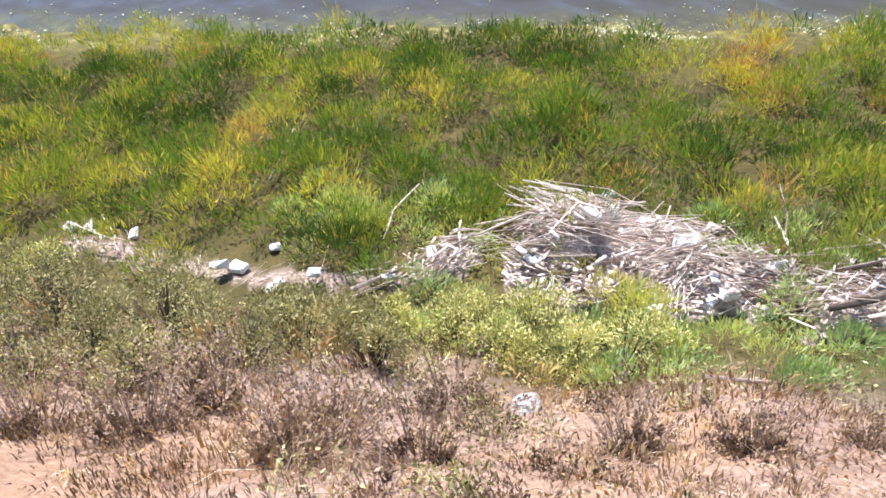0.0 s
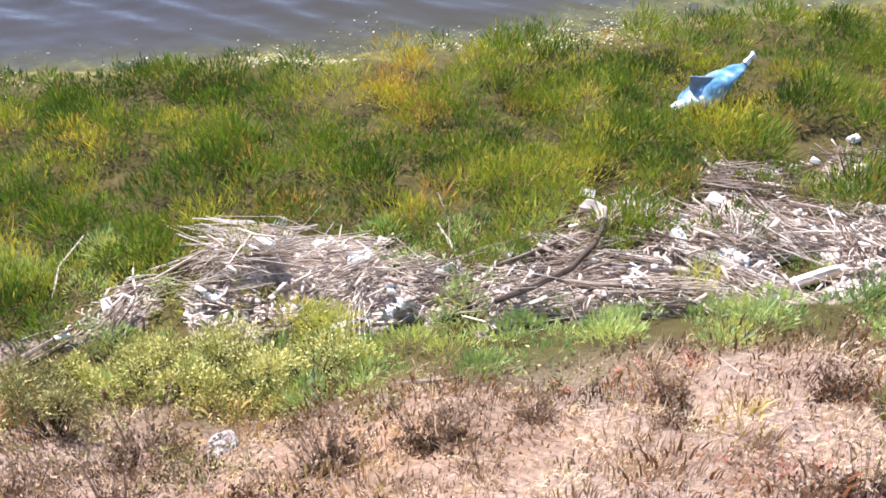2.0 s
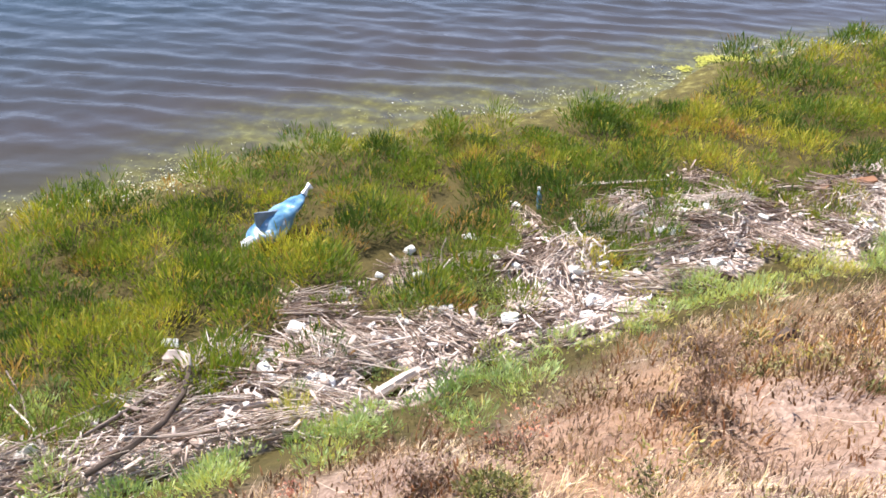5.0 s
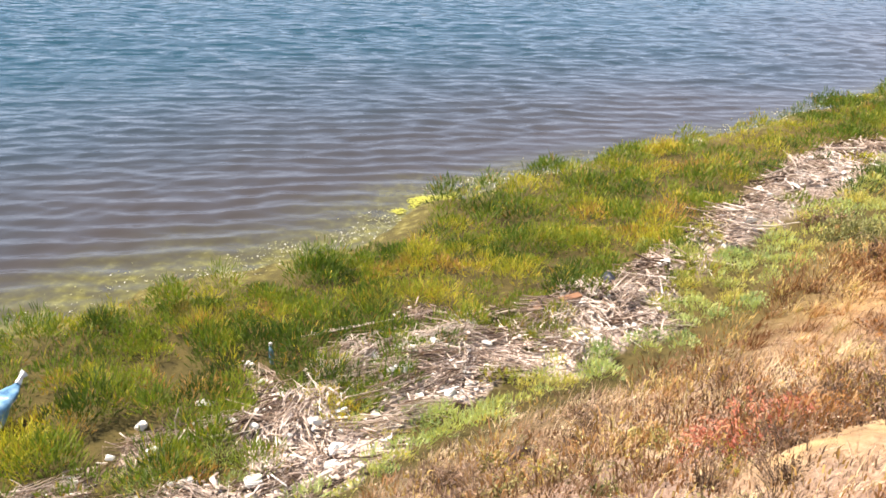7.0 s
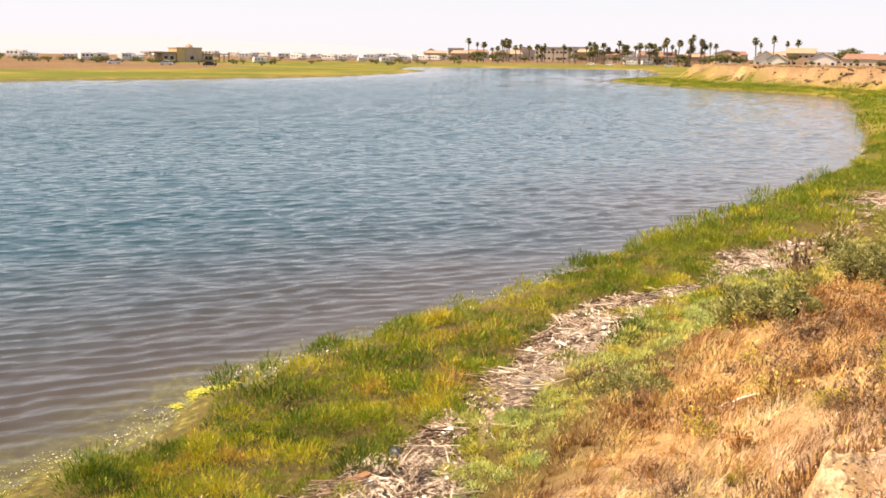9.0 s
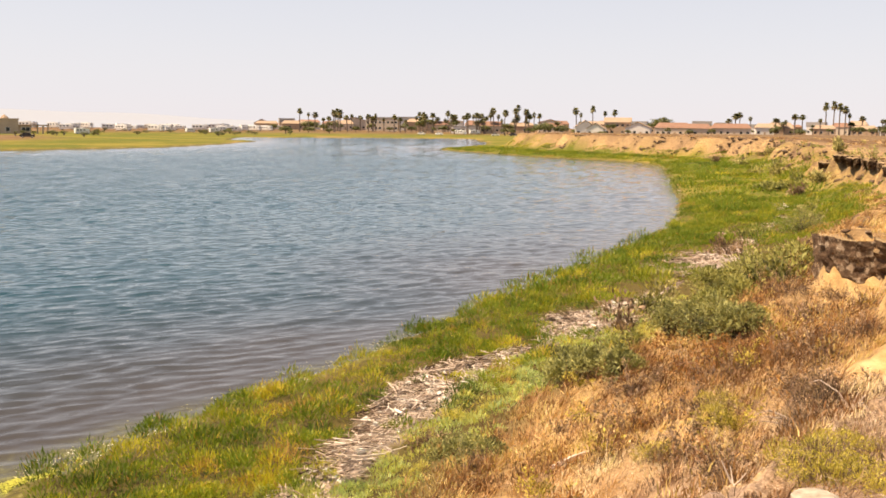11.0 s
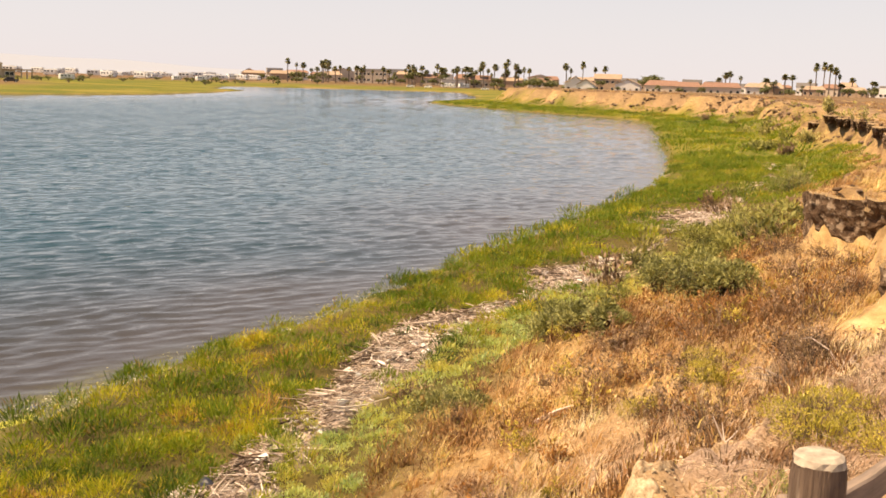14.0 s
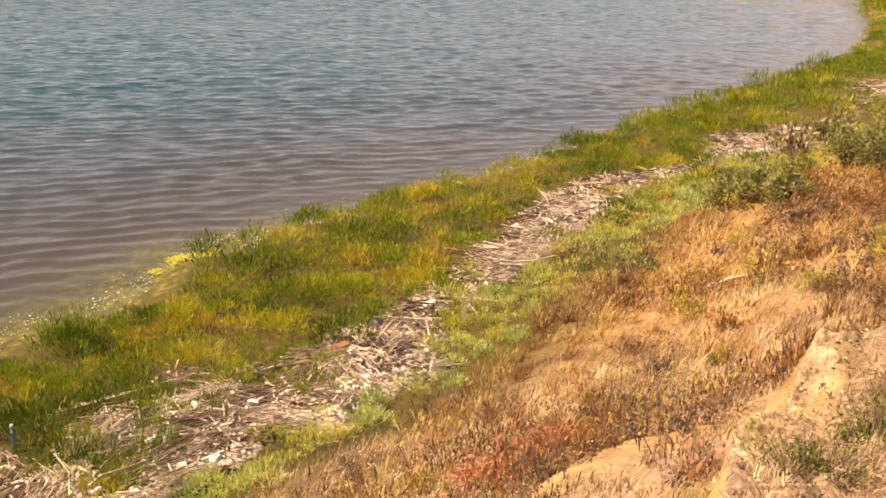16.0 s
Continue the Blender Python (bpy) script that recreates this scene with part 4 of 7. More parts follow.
for x, y, wide, tall in [(1.35, 4.6, 0.8, 0.34), (1.8, 4.35, 0.8, 0.32), (2.1, 3.95, 0.85, 0.33), (1.75, 3.95, 0.7, 0.28), (1.45, 4.15, 0.6, 0.24), (-0.95, 6.95, 0.6, 0.35), (1.1, 4.95, 0.5, 0.26), (-1.5, 7.1, 0.7, 0.35)]:
    lobed_shrub(x, y, wide, tall, LIME, LIME_LABEL, 4600, 0.021, DARKTWIG, 17)
for x, y, wide, tall in [(16.6, -7.3, 1.1, 0.5), (16.0, -7.5, 1.0, 0.45), (15.3, -6.75, 0.9, 0.45), (14.6, -6.85, 0.9, 0.45), (13.9, -7.05, 0.8, 0.4), (15.1, -9.2, 1.5, 0.8), (16.0, -9.1, 1.3, 0.7), (14.5, -9.5, 1.2, 0.62), (37.3, -27.0, 2.4, 1.0)]:
    lobed_shrub(x, y, wide, tall, SAGEDARK, "dense dark grey-green shrub with shaded hollows on the bank", 4200, 0.055, DARKTWIG, 26)
lobed_shrub(3.3, 1.1, 0.5, 0.18, OLIVE, OLIVE_LABEL, 1500, 0.024, DARKTWIG, 9)
for x, y, wide, tall in [(20.5, -13.7, 1.9, 0.9), (21.1, -13.0, 1.7, 0.8), (19.9, -14.4, 1.7, 0.85), (19.2, -12.4, 1.6, 0.6), (18.0, -11.2, 1.5, 0.55), (17.2, -9.9, 1.3, 0.5), (16.8, -8.6, 1.2, 0.42)]:
    lobed_shrub(x, y, wide, tall, OLIVE, OLIVE_LABEL, 3400, 0.065, DARKTWIG, 24)
for x, y, wide, tall in [(12.2, -3.85, 1.1, 0.34), (11.6, -4.0, 0.8, 0.28), (12.8, -3.7, 0.7, 0.25)]:
    lobed_shrub(x, y, wide, tall, SAGEDARK, "low spreading dull green shrub at the foot of the bank", 2000, 0.04, TWIG, 12)
for x, y, wide, tall in [(3.0, -1.85, 0.5, 0.17), (3.2, -2.2, 0.5, 0.2), (3.45, -2.5, 0.5, 0.18), (3.1, -1.6, 0.35, 0.12), (3.6, -2.9, 0.5, 0.15)]:
    shrub(x, y, wide, tall, OLIVE, "feathery green weed on the bare bluff top", 3000, 0.0125, upright=0.7, reach=0.9)
for x, y, wide, tall in [(7.75, -5.95, 1.1, 0.42), (7.95, -6.3, 0.8, 0.36), (7.4, -5.6, 0.8, 0.36), (7.2, -4.75, 0.7, 0.3), (6.7, -4.5, 0.6, 0.26), (10.3, -8.6, 1.2, 0.5), (8.3, -6.4, 0.8, 0.35)]:
    shrub(x, y, wide, tall, UMBER, "dark brown twiggy bush with bare grey stems", 1700, 0.024, twig=DARKTWIG, upright=0.5, reach=0.9)
for x, y, wide, tall in [(4.55, -3.75, 0.7, 0.13), (4.35, -3.6, 0.6, 0.12), (4.15, -3.75, 0.6, 0.13), (4.75, -4.0, 0.6, 0.13), (9.4, -6.0, 0.8, 0.32), (9.0, -5.75, 0.6, 0.25), (8.6, -4.9, 0.6, 0.2)]:
    lobed_shrub(x, y, wide, tall, MOSSLEAF, "low yellow-green weeds on the bluff top", 4200, 0.014, TWIG, 18)
for x, y, wide, tall in [(-0.45, 3.75, 0.7, 0.35), (-0.1, 3.9, 0.6, 0.3), (0.3, 3.4, 0.65, 0.35), (0.95, 3.6, 0.8, 0.35), (1.4, 2.7, 0.5, 0.2), (1.75, 2.4, 0.5, 0.16), (-0.9, 4.1, 0.7, 0.35), (3.0, 2.1, 0.3, 0.25), (3.4, 1.5, 0.35, 0.2), (4.3, 0.3, 0.5, 0.25), (6.3, -0.4, 0.6, 0.25), (5.7, 0.6, 0.5, 0.25), (6.1, -2.5, 0.8, 0.3), (6.3, -2.15, 0.6, 0.3), (9.5, -6.0, 1.1, 0.5), (9.7, -7.5, 1.3, 0.55), (14.2, -10.7, 1.1, 0.45), (14.9, -11.0, 1.2, 0.5), (15.8, -11.4, 1.2, 0.5)] + [(14.0, -11.6, 1.0, 0.4), (15.3, -11.9, 0.8, 0.3), (11.5, -7.4, 1.3, 0.5), (13.6, -3.8, 0.9, 0.4), (8.3, -5.0, 0.8, 0.4), (4.6, -1.35, 0.5, 0.25), (2.6, 1.0, 0.5, 0.25), (0.6, 3.0, 0.6, 0.25), (0.1, 3.1, 0.5, 0.25), (7.6, -3.0, 0.7, 0.3), (10.4, -5.4, 0.9, 0.4), (12.6, -6.6, 1.0, 0.45), (7.4, -1.6, 0.6, 0.3)]:
    shrub(x, y, wide * 1.15, tall, UMBER, DRY_LABEL, 2600 if x < 2 else 1500, 0.02 if x < 8 else 0.032, upright=0.4, reach=0.95)
for k in range(95):
    u, w = spot.uniform(-1.6, 6.0), spot.uniform(6.0, 9.1)
    x, y = 0.57 * (9.8 - w) + 0.82 * u * 1.05, 0.82 * (9.8 - w) - 0.57 * u * 1.05
    kind = (0, 0, 1, 0, 2, 0, 1, 0, 0, 2, 0, 3)[k % 12]
    shrub(x, y, spot.uniform(0.25, 0.7), spot.uniform(0.08, 0.2), (UMBER, SAGE, OLIVE, RED)[kind],
          (DRY_LABEL, "small grey-green weed among dry grass", "small dark green weed among dry grass", "small reddish weed among dry grass")[kind], 620 if kind < 3 else 300, 0.022, upright=0.3, reach=0.9)
RUSTLEAF = leafy("rust_leaf", [(0.0, (0.13, 0.05, 0.025)), (0.5, (0.33, 0.15, 0.06)), (1.0, (0.55, 0.31, 0.13))], dry=(0.2, 0.08, 0.03), dry_from=0.66)
GOLDLEAF = leafy("straw_leaf", [(0.0, (0.26, 0.16, 0.08)), (0.5, (0.55, 0.38, 0.20)), (1.0, (0.78, 0.60, 0.36))], dry=(0.4, 0.22, 0.09), dry_from=0.66)
BANKBUSH = [(RUSTLEAF, "low rusty red-brown bush on the dry bank"), (GOLDLEAF, "tuft of straw-gold dry weeds on the bank"), (UMBER, "low dark brown withered bush on the bank"), (MOSSLEAF, "low yellow-green weed bush on the bank")]
for x, y, wide, tall in [(5.3, -1.75, 0.5, 0.22), (5.0, -1.65, 0.4, 0.18), (5.75, -2.1, 0.45, 0.2), (12.9, -7.6, 1.1, 0.4), (13.5, -8.3, 1.0, 0.4), (11.9, -7.3, 0.9, 0.35), (10.6, -8.3, 0.9, 0.45)]:
    shrub(x, y, wide, tall, RUSTLEAF, "upright rust-red dry bush on the bank", 2200, 0.015 if x < 8 else 0.028, upright=0.9, reach=0.95, twig=DARKTWIG)
placed = 0
while placed < 80:
    x, y = spot.uniform(4.4, 17), spot.uniform(-11, 2.5)
    inland = float(shore(np.array([x]), np.array([y]))[0][0])
    if not float(foot_of(x)) + 1.3 < inland < float(bluff_edge(np.array([x]), np.array([y]))[0]) - 0.1:
        continue
    leaf, words = BANKBUSH[(0, 2, 3, 0, 2, 3, 1)[placed % 7]]
    far = math.hypot(x, y)
    shrub(x, y, spot.uniform(0.35, 0.9), spot.uniform(0.14, 0.34), leaf, words, 650, 0.014 if far < 6 else 0.022 if far < 9 else 0.033, upright=0.4, reach=0.95, twig=DARKTWIG if placed % 3 else TWIG)
    placed += 1
for x, y, wide in [(3.75, -1.15, 0.5), (4.15, -1.25, 0.45), (4.45, -0.95, 0.4), (3.5, -0.75, 0.45)]:
    shrub(x, y, wide, 0.2, UMBER, "dark brown twiggy bush beside bare sand", 1300, 0.013, twig=DARKTWIG, upright=0.6, reach=0.9)
for x, y in [(3.0, 2.45), (3.35, 2.2), (2.75, 2.6)]:
    shrub(x, y, 0.3, 0.06, RED, "small crimson succulent sprig on the dry bank", 260, 0.016)
for x, y in [(5.6, -1.4), (5.15, -1.25), (5.95, -1.75), (5.35, -1.6)]:
    shrub(x, y, 0.65, 0.15, RED, "low reddish succulent mat beside bare sand", 2000, 0.022)


for k in range(30):
    u = spot.uniform(20, 150)
    side = float(np.interp(u, [22, 53, 85, 120, 147, 158, 215], [-5, -29.4, -46.6, -64, -70.5, -66, -60.2]))
    shrub(u + spot.uniform(-2, 2), side - spot.uniform(0.55, 1.1) * float(np.interp(u, [22, 53, 117, 215], [9.5, 12, 15, 18])), spot.uniform(0.8, 2.6), spot.uniform(0.4, 1.1),
          (OLIVE, SAGE, UMBER)[k % 3], (OLIVE_LABEL, SAGE_LABEL, DRY_LABEL)[k % 3], 420, 0.12 if u < 60 else 0.22, upright=0.6, reach=0.6)


# ---- drift line ----
REED = Nodes("bleached_reed", 0.8, 0.2)
REED.colour(REED.mix(REED.span(REED.noise(3.5, 4), 0.5, 0.7, 0.0, 0.4),
                     REED.ramp(REED.math("ADD", REED.math("MULTIPLY", REED.island(), 0.62), REED.math("MULTIPLY", REED.attr("pale"), 0.5)),
                               (0.10, (0.06, 0.038, 0.027)), (0.34, (0.24, 0.165, 0.12)), (0.58, (0.56, 0.45, 0.365)), (0.95, (0.88, 0.78, 0.69))), (0.26, 0.18, 0.13)))
REED = REED.mat


def reeds(rng, x, y, z, long, thick, heading, pitch):
    n = len(x)
    d = np.stack([np.cos(heading) * np.cos(pitch), np.sin(heading) * np.cos(pitch), np.sin(pitch)], 1)
    a = np.stack([-np.sin(heading), np.cos(heading), np.zeros(n)], 1)
    b = np.cross(d, a)
    mid = np.stack([x, y, z], 1)
    bow = rng.normal(0, 0.09, (n, 1)) * long[:, None]
    v = np.empty((n, 9, 3))
    for k, (t, fat) in enumerate(((-0.5, 1.0), (0.0, 0.95), (0.5, 0.6))):
        c = mid + d * (t * long)[:, None] + a * bow * (1 - 4 * t * t)
        for i in range(3):
            w = math.tau * i / 3
            v[:, k * 3 + i] = c + (a * math.cos(w) + b * math.sin(w)) * (thick * fat)[:, None]
    f = np.array([[k * 3 + i, k * 3 + (i + 1) % 3, k * 3 + 3 + (i + 1) % 3, k * 3 + 3 + i] for k in range(2) for i in range(3)])
    return v.reshape(-1, 3), ((np.arange(n) * 9)[:, None, None] + f).reshape(-1, 4)


def build_wrack():
    g = np.random.default_rng(5)
    vs, fs, ps, at = [], [], [], 0
    for box, share, grow in (((-2, -3, 11, 9), 1.0, 1.0), ((11, -16, 28, 2), 0.4, 1.35), ((28, -42, 60, -12), 0.09, 2.5)):
        x, y = scatter(g, 700 * share, box)
        w = wrack(x, y)
        keep = (w > 0.03) & (g.random(len(x)) < (0.25 + 0.75 * step(w, 0.0, 0.25)) * (0.12 + 0.88 * step(x, 1.4, 2.2)) * np.interp(x, [7, 10], [0.85, 1.0]) * (1 - 0.75 * step(drift_side(x, y), 0.1, 0.35)))
        x, y, w = x[keep], y[keep], w[keep]
        z = lie(x, y)[0]
        n = len(x)
        heading = -0.65 + (grain(x, y, 0.75, 2, 61) - 0.5) * 3.4 + g.normal(0, 1.0, n) * np.interp(x, [4, 6], [0.42, 0.65]) + (g.random(n) < 0.10) * g.normal(0, 1.0, n)
        pitch = g.normal(0, 1.0, n) * np.interp(x, [9, 12], [0.08, 0.2]) + (g.random(n) < 0.006) * g.uniform(-0.5, 0.7, n)
        long = np.clip(g.lognormal(-1.25, 0.5, n) * np.interp(x, [4, 7], [1.0, 0.9]), 0.09, 1.3) * grow**0.5
        v, f = reeds(g, x, y, z + 0.01 + g.random(n) ** 1.5 * 0.13 * np.interp(x, [9, 13], [1.0, 1.9]) / grow * step(w, 0.0, 0.5), long, np.clip(g.lognormal(-5.95, 0.6, n) * np.interp(x, [4.5, 6.5, 9, 13], [1.0, 1.2, 1.45, 2.0]), 0.0014, 0.024) * grow**0.8, heading, pitch * (1 if grow < 1.3 else 0.5))
        pale = np.clip(0.36 + 1.0 * drift_side(x, y) + 2.2 * (grain(x, y, 0.32, 2, 62) - 0.5) + np.interp(x, [3, 6, 9, 12], [0.5, 0.42, 0.2, -0.05]), 0, 1)
        vs.append(v), fs.append(f + at), ps.append(np.repeat(pale, 9))
        at += len(v)
    x, y = scatter(g, 11, (1.4, -3, 11, 7))
    keep = wrack(x, y) > 0.12
    x, y = x[keep], y[keep]
    k, m = len(x), 34
    way = -0.65 + (grain(x, y, 0.75, 2, 61) - 0.5) * 3.6 + g.normal(0, 0.45, k)
    side, along = g.normal(0, 0.055, (k, m)), g.normal(0, 0.09, (k, m))
    bx = (x[:, None] - np.sin(way)[:, None] * side + np.cos(way)[:, None] * along).ravel()
    by = (y[:, None] + np.cos(way)[:, None] * side + np.sin(way)[:, None] * along).ravel()
    bz = lie(bx, by)[0] + (g.uniform(0.04, 0.2, (k, 1)) * np.exp(-((side / 0.08) ** 2)) * g.uniform(0.5, 1.1, (k, m))).ravel()
    turn = (way[:, None] + g.normal(0, 0.09, (k, m))).ravel()
    v, f = reeds(g, bx, by, bz, (np.clip(g.lognormal(-1.0, 0.35, (k, 1)), 0.2, 0.75) * g.uniform(0.6, 1.2, (k, m))).ravel(), np.clip(g.lognormal(-5.6, 0.45, k * m), 0.0018, 0.009), turn, (g.normal(0, 0.09, (k, 1)) + g.normal(0, 0.03, (k, m))).ravel())
    vs.append(v), fs.append(f + at), ps.append(np.repeat(np.repeat(np.clip(g.normal(0.55, 0.35, k) - 0.15 * step(x, 4.5, 6), 0.0, 1.1), m), 9))
    tagged(new("reed_debris", mesh_of("reed_debris", np.concatenate(vs), np.concatenate(fs), REED, pale=np.concatenate(ps))), "bleached reed stalks and twigs washed up in a tangled line", "debris", kind="stuff")
    x, y = scatter(g, 760, (1.2, -12, 24, 9))
    x2, y2 = scatter(g, 260, (24, -24, 37, -12))
    x, y = np.concatenate([x, x2]), np.concatenate([y, y2])
    w = wrack(x, y)
    keep = (w > 0.05) & (g.random(len(x)) < (0.22 + 0.78 * step(drift_side(x, y), -0.1, 0.3)) * np.interp(x, [4, 7, 12, 19, 21], [0.8, 0.42, 0.25, 0.25, 1.0]))
    x, y = x[keep], y[keep]
    n, z = len(x), lie(x, y)[0]
    c, a = np.stack([x, y, z + 0.03 + 0.13 * g.random(n)], 1), g.normal(size=(n, 3))
    a[:, 2] *= 0.2
    a /= np.linalg.norm(a, axis=1, keepdims=True)
    b = np.cross(a, g.normal(0, 0.3, (n, 3)) + (0, 0, 1))
    b /= np.linalg.norm(b, axis=1, keepdims=True)
    u, q = np.clip(g.lognormal(-3.5, 0.6, (n, 1)), 0.008, 0.11), np.clip(g.lognormal(-4.9, 0.6, (n, 1)), 0.003, 0.022)
    up = np.cross(a, b) * 0.003
    v = np.stack([c - a * u - b * q * 0.6, c + a * u * 0.8 - b * q, c + a * u + b * q * 0.7, c - a * u * 0.9 + b * q], 1)
    v = np.concatenate([v - up[:, None], v + up[:, None]], 1)
    k = np.array([[0, 3, 2, 1], [4, 5, 6, 7], [0, 1, 5, 4], [1, 2, 6, 5], [2, 3, 7, 6], [3, 0, 4, 7]])
    m = Nodes("drift_chips", 0.85, 0.2)
    m.colour(m.ramp(m.island(), (0.0, (0.13, 0.085, 0.06)), (0.3, (0.46, 0.35, 0.28)), (0.65, (0.58, 0.46, 0.38)), (0.9, (0.70, 0.60, 0.52)), (1.0, (0.90, 0.84, 0.78))))
    tagged(new("litter_chips", mesh_of("litter_chips", v.reshape(-1, 3), ((np.arange(n) * 8)[:, None, None] + k).reshape(-1, 4), m.mat)),
           "small pale chips of wood and foam in the drift line", "debris", kind="stuff")


build_wrack()



def build_thatch():
    """Fallen dry stems lying on the bank and on the bluff top."""
    g = np.random.default_rng(15)
    x, y = scatter(g, 75, (-2, -9, 12, 6))
    x2, y2 = scatter(g, 2000, (2.4, -5.5, 6.5, -1.2))
    over = shore(x2, y2)[0] - bluff_edge(x2, y2)
    keep = (over > 0.15) & (g.random(len(x2)) < 0.15 + 0.85 * step(grain(x2, y2, 0.7, 2, 66), 0.35, 0.6))
    x, y = np.concatenate([x, x2[keep]]), np.concatenate([y, y2[keep]])
    z, s, sand, green = lie(x, y)
    keep = (s > foot_of(x) + 0.8) & (wrack(x, y) < 0) & (np.hypot(x, y) > 1.8) & (g.random(len(x)) < np.where(sand > 0.4, 0.25, 1.0))
    x, y, z = x[keep], y[keep], z[keep]
    n = len(x)
    slope = (height(x + 0.05, y) - height(x - 0.05, y)) / 0.1, (height(x, y + 0.05) - height(x, y - 0.05)) / 0.1
    a = g.uniform(0, math.tau, n)
    pitch = np.clip(np.arctan(slope[0] * np.cos(a) + slope[1] * np.sin(a)), -0.9, 0.9) + g.normal(0, 0.12, n)
    v, f = reeds(g, x, y, z + g.uniform(0.005, 0.035, n), np.clip(g.lognormal(-2.3, 0.55, n) * np.where(shore(x, y)[0] > bluff_edge(x, y), 0.55, 1.0), 0.03, 0.4), g.uniform(0.0008, 0.0019, n), a, pitch)
    m = Nodes("dry_thatch", 0.9, 0.15)
    m.colour(m.ramp(m.island(), (0.0, (0.10, 0.06, 0.04)), (0.4, (0.30, 0.195, 0.13)), (0.75, (0.52, 0.38, 0.26)), (1.0, (0.80, 0.68, 0.52))))
    tagged(new("dry_thatch", mesh_of("dry_thatch", v, f, m.mat)), "fallen dry stems scattered over the bank", "dry stems", kind="stuff")


build_thatch()
FOAM = plain("weathered_foam", (0.80, 0.78, 0.72), 0.85, 25, 0.18, 0.4)


def foam_mesh(seed):
    """A broken, slightly rounded lump of packing foam about one unit long."""
    g, bm = random.Random(seed), bmesh.new()
    bmesh.ops.create_cube(bm, size=1.0)
    for v in bm.verts:
        v.co = Vector((v.co.x * g.uniform(0.8, 1.15), v.co.y * g.uniform(0.45, 0.9), v.co.z * g.uniform(0.25, 0.55)))
    bmesh.ops.bevel(bm, geom=list(bm.edges), offset=0.09, segments=2, affect="EDGES")
    for v in bm.verts:
        v.co += Vector(noise.noise_vector(v.co * 2.0 + Vector((seed * 3.3, 0, 0)))) * 0.17 + Vector(noise.noise_vector(v.co * 6 + Vector((0, seed, 0)))) * 0.05
    me = bpy.data.meshes.new("foam_chunk")
    bm.to_mesh(me)
    bm.free()
    me.materials.append(FOAM)
    return me


def build_foam():
    g = random.Random(3)
    shapes = [foam_mesh(k) for k in range(6)]
    spots = [(-0.69, 7.63), (-0.55, 7.56), (-0.24, 7.23), (0.26, 6.31), (0.38, 6.31), (0.69, 6.43), (0.82, 5.84), (0.55, 5.94), (2.18, 5.11), (3.11, 5.77), (2.7, 5.7), (2.63, 5.15),
             (3.03, 5.08), (3.06, 4.23), (2.65, 4.41), (2.92, 4.24), (3.49, 4.3), (4.23, 4.11), (5.04, 4.38), (6.28, 3.56), (5.11, 3.97), (5.23, 3.6), (4.81, 3.35), (4.22, 3.27),
             (4.74, 3.29), (8.46, 2.77), (6.24, 2.04), (7.57, 1.34), (8.88, 1.72), (6.88, 1.52), (7.65, 2.93), (7.19, 3.35), (4.91, 3.04), (8.18, 1.2), (6.86, 1.57), (10.08, 0.73),
             (9.75, 0.21), (10.06, -1.36), (13.53, -1.38), (16.12, -3.45)]
    sizes = [g.uniform(0.09, 0.15) for _ in spots]
    r = np.random.default_rng(8)
    x, y = scatter(r, 8.2, (1.5, -14, 26, 7))
    keep = wrack(x, y) > 0.2
    x, y, keep = np.concatenate([x, x + 0.23]), np.concatenate([y, y - 0.17]), np.concatenate([keep, (x > 5) & (x < 9.5) & (wrack(x + 0.23, y - 0.17) > 0.15)])
    for a, b in zip(x[keep], y[keep]):
        spots.append((float(a), float(b)))
        sizes.append(min(0.14, 0.035 + g.expovariate(28)) * (1.1 if a > 12 else 1))
    for (a, b), size in zip(spots, sizes):
        ob = tagged(new("foam_chunk", shapes[g.randrange(6)]), "broken white foam chunk lying on washed-up reeds", "foam chunk", "foam litter in the drift line")
        ob.matrix_basis = pose(a, b, on_ground(a, b) + (0.08 if float(wrack(np.array([a]), np.array([b]))[0]) > 0.15 else 0.02) + size * 0.1, g.uniform(-25, 25), g.uniform(-25, 25), g.uniform(0, 360)) @ Matrix.Scale(size, 4)


build_foam()

WOOD = plain("weathered_driftwood", (0.34, 0.265, 0.21), 0.85, 14, 0.45, 0.5, grain=(1.0, 1.0, 0.2))
PALEWOOD = plain("bleached_wood", (0.68, 0.56, 0.47), 0.85, 12, 0.3, 0.5)
DARKWOOD = plain("dark_driftwood", (0.11, 0.078, 0.058), 0.85, 14, 0.45, 0.5)


def driftwood(points, radii, material, label, seed=0, name="driftwood_stick"):
    base = Vector(points[0])
    ob = tagged(new(name, stick_mesh(name, [Vector(p) - base for p in points], radii, material, 8, 0.2, seed)), label, "driftwood", "driftwood in the drift line")
    ob.location = base
    return ob


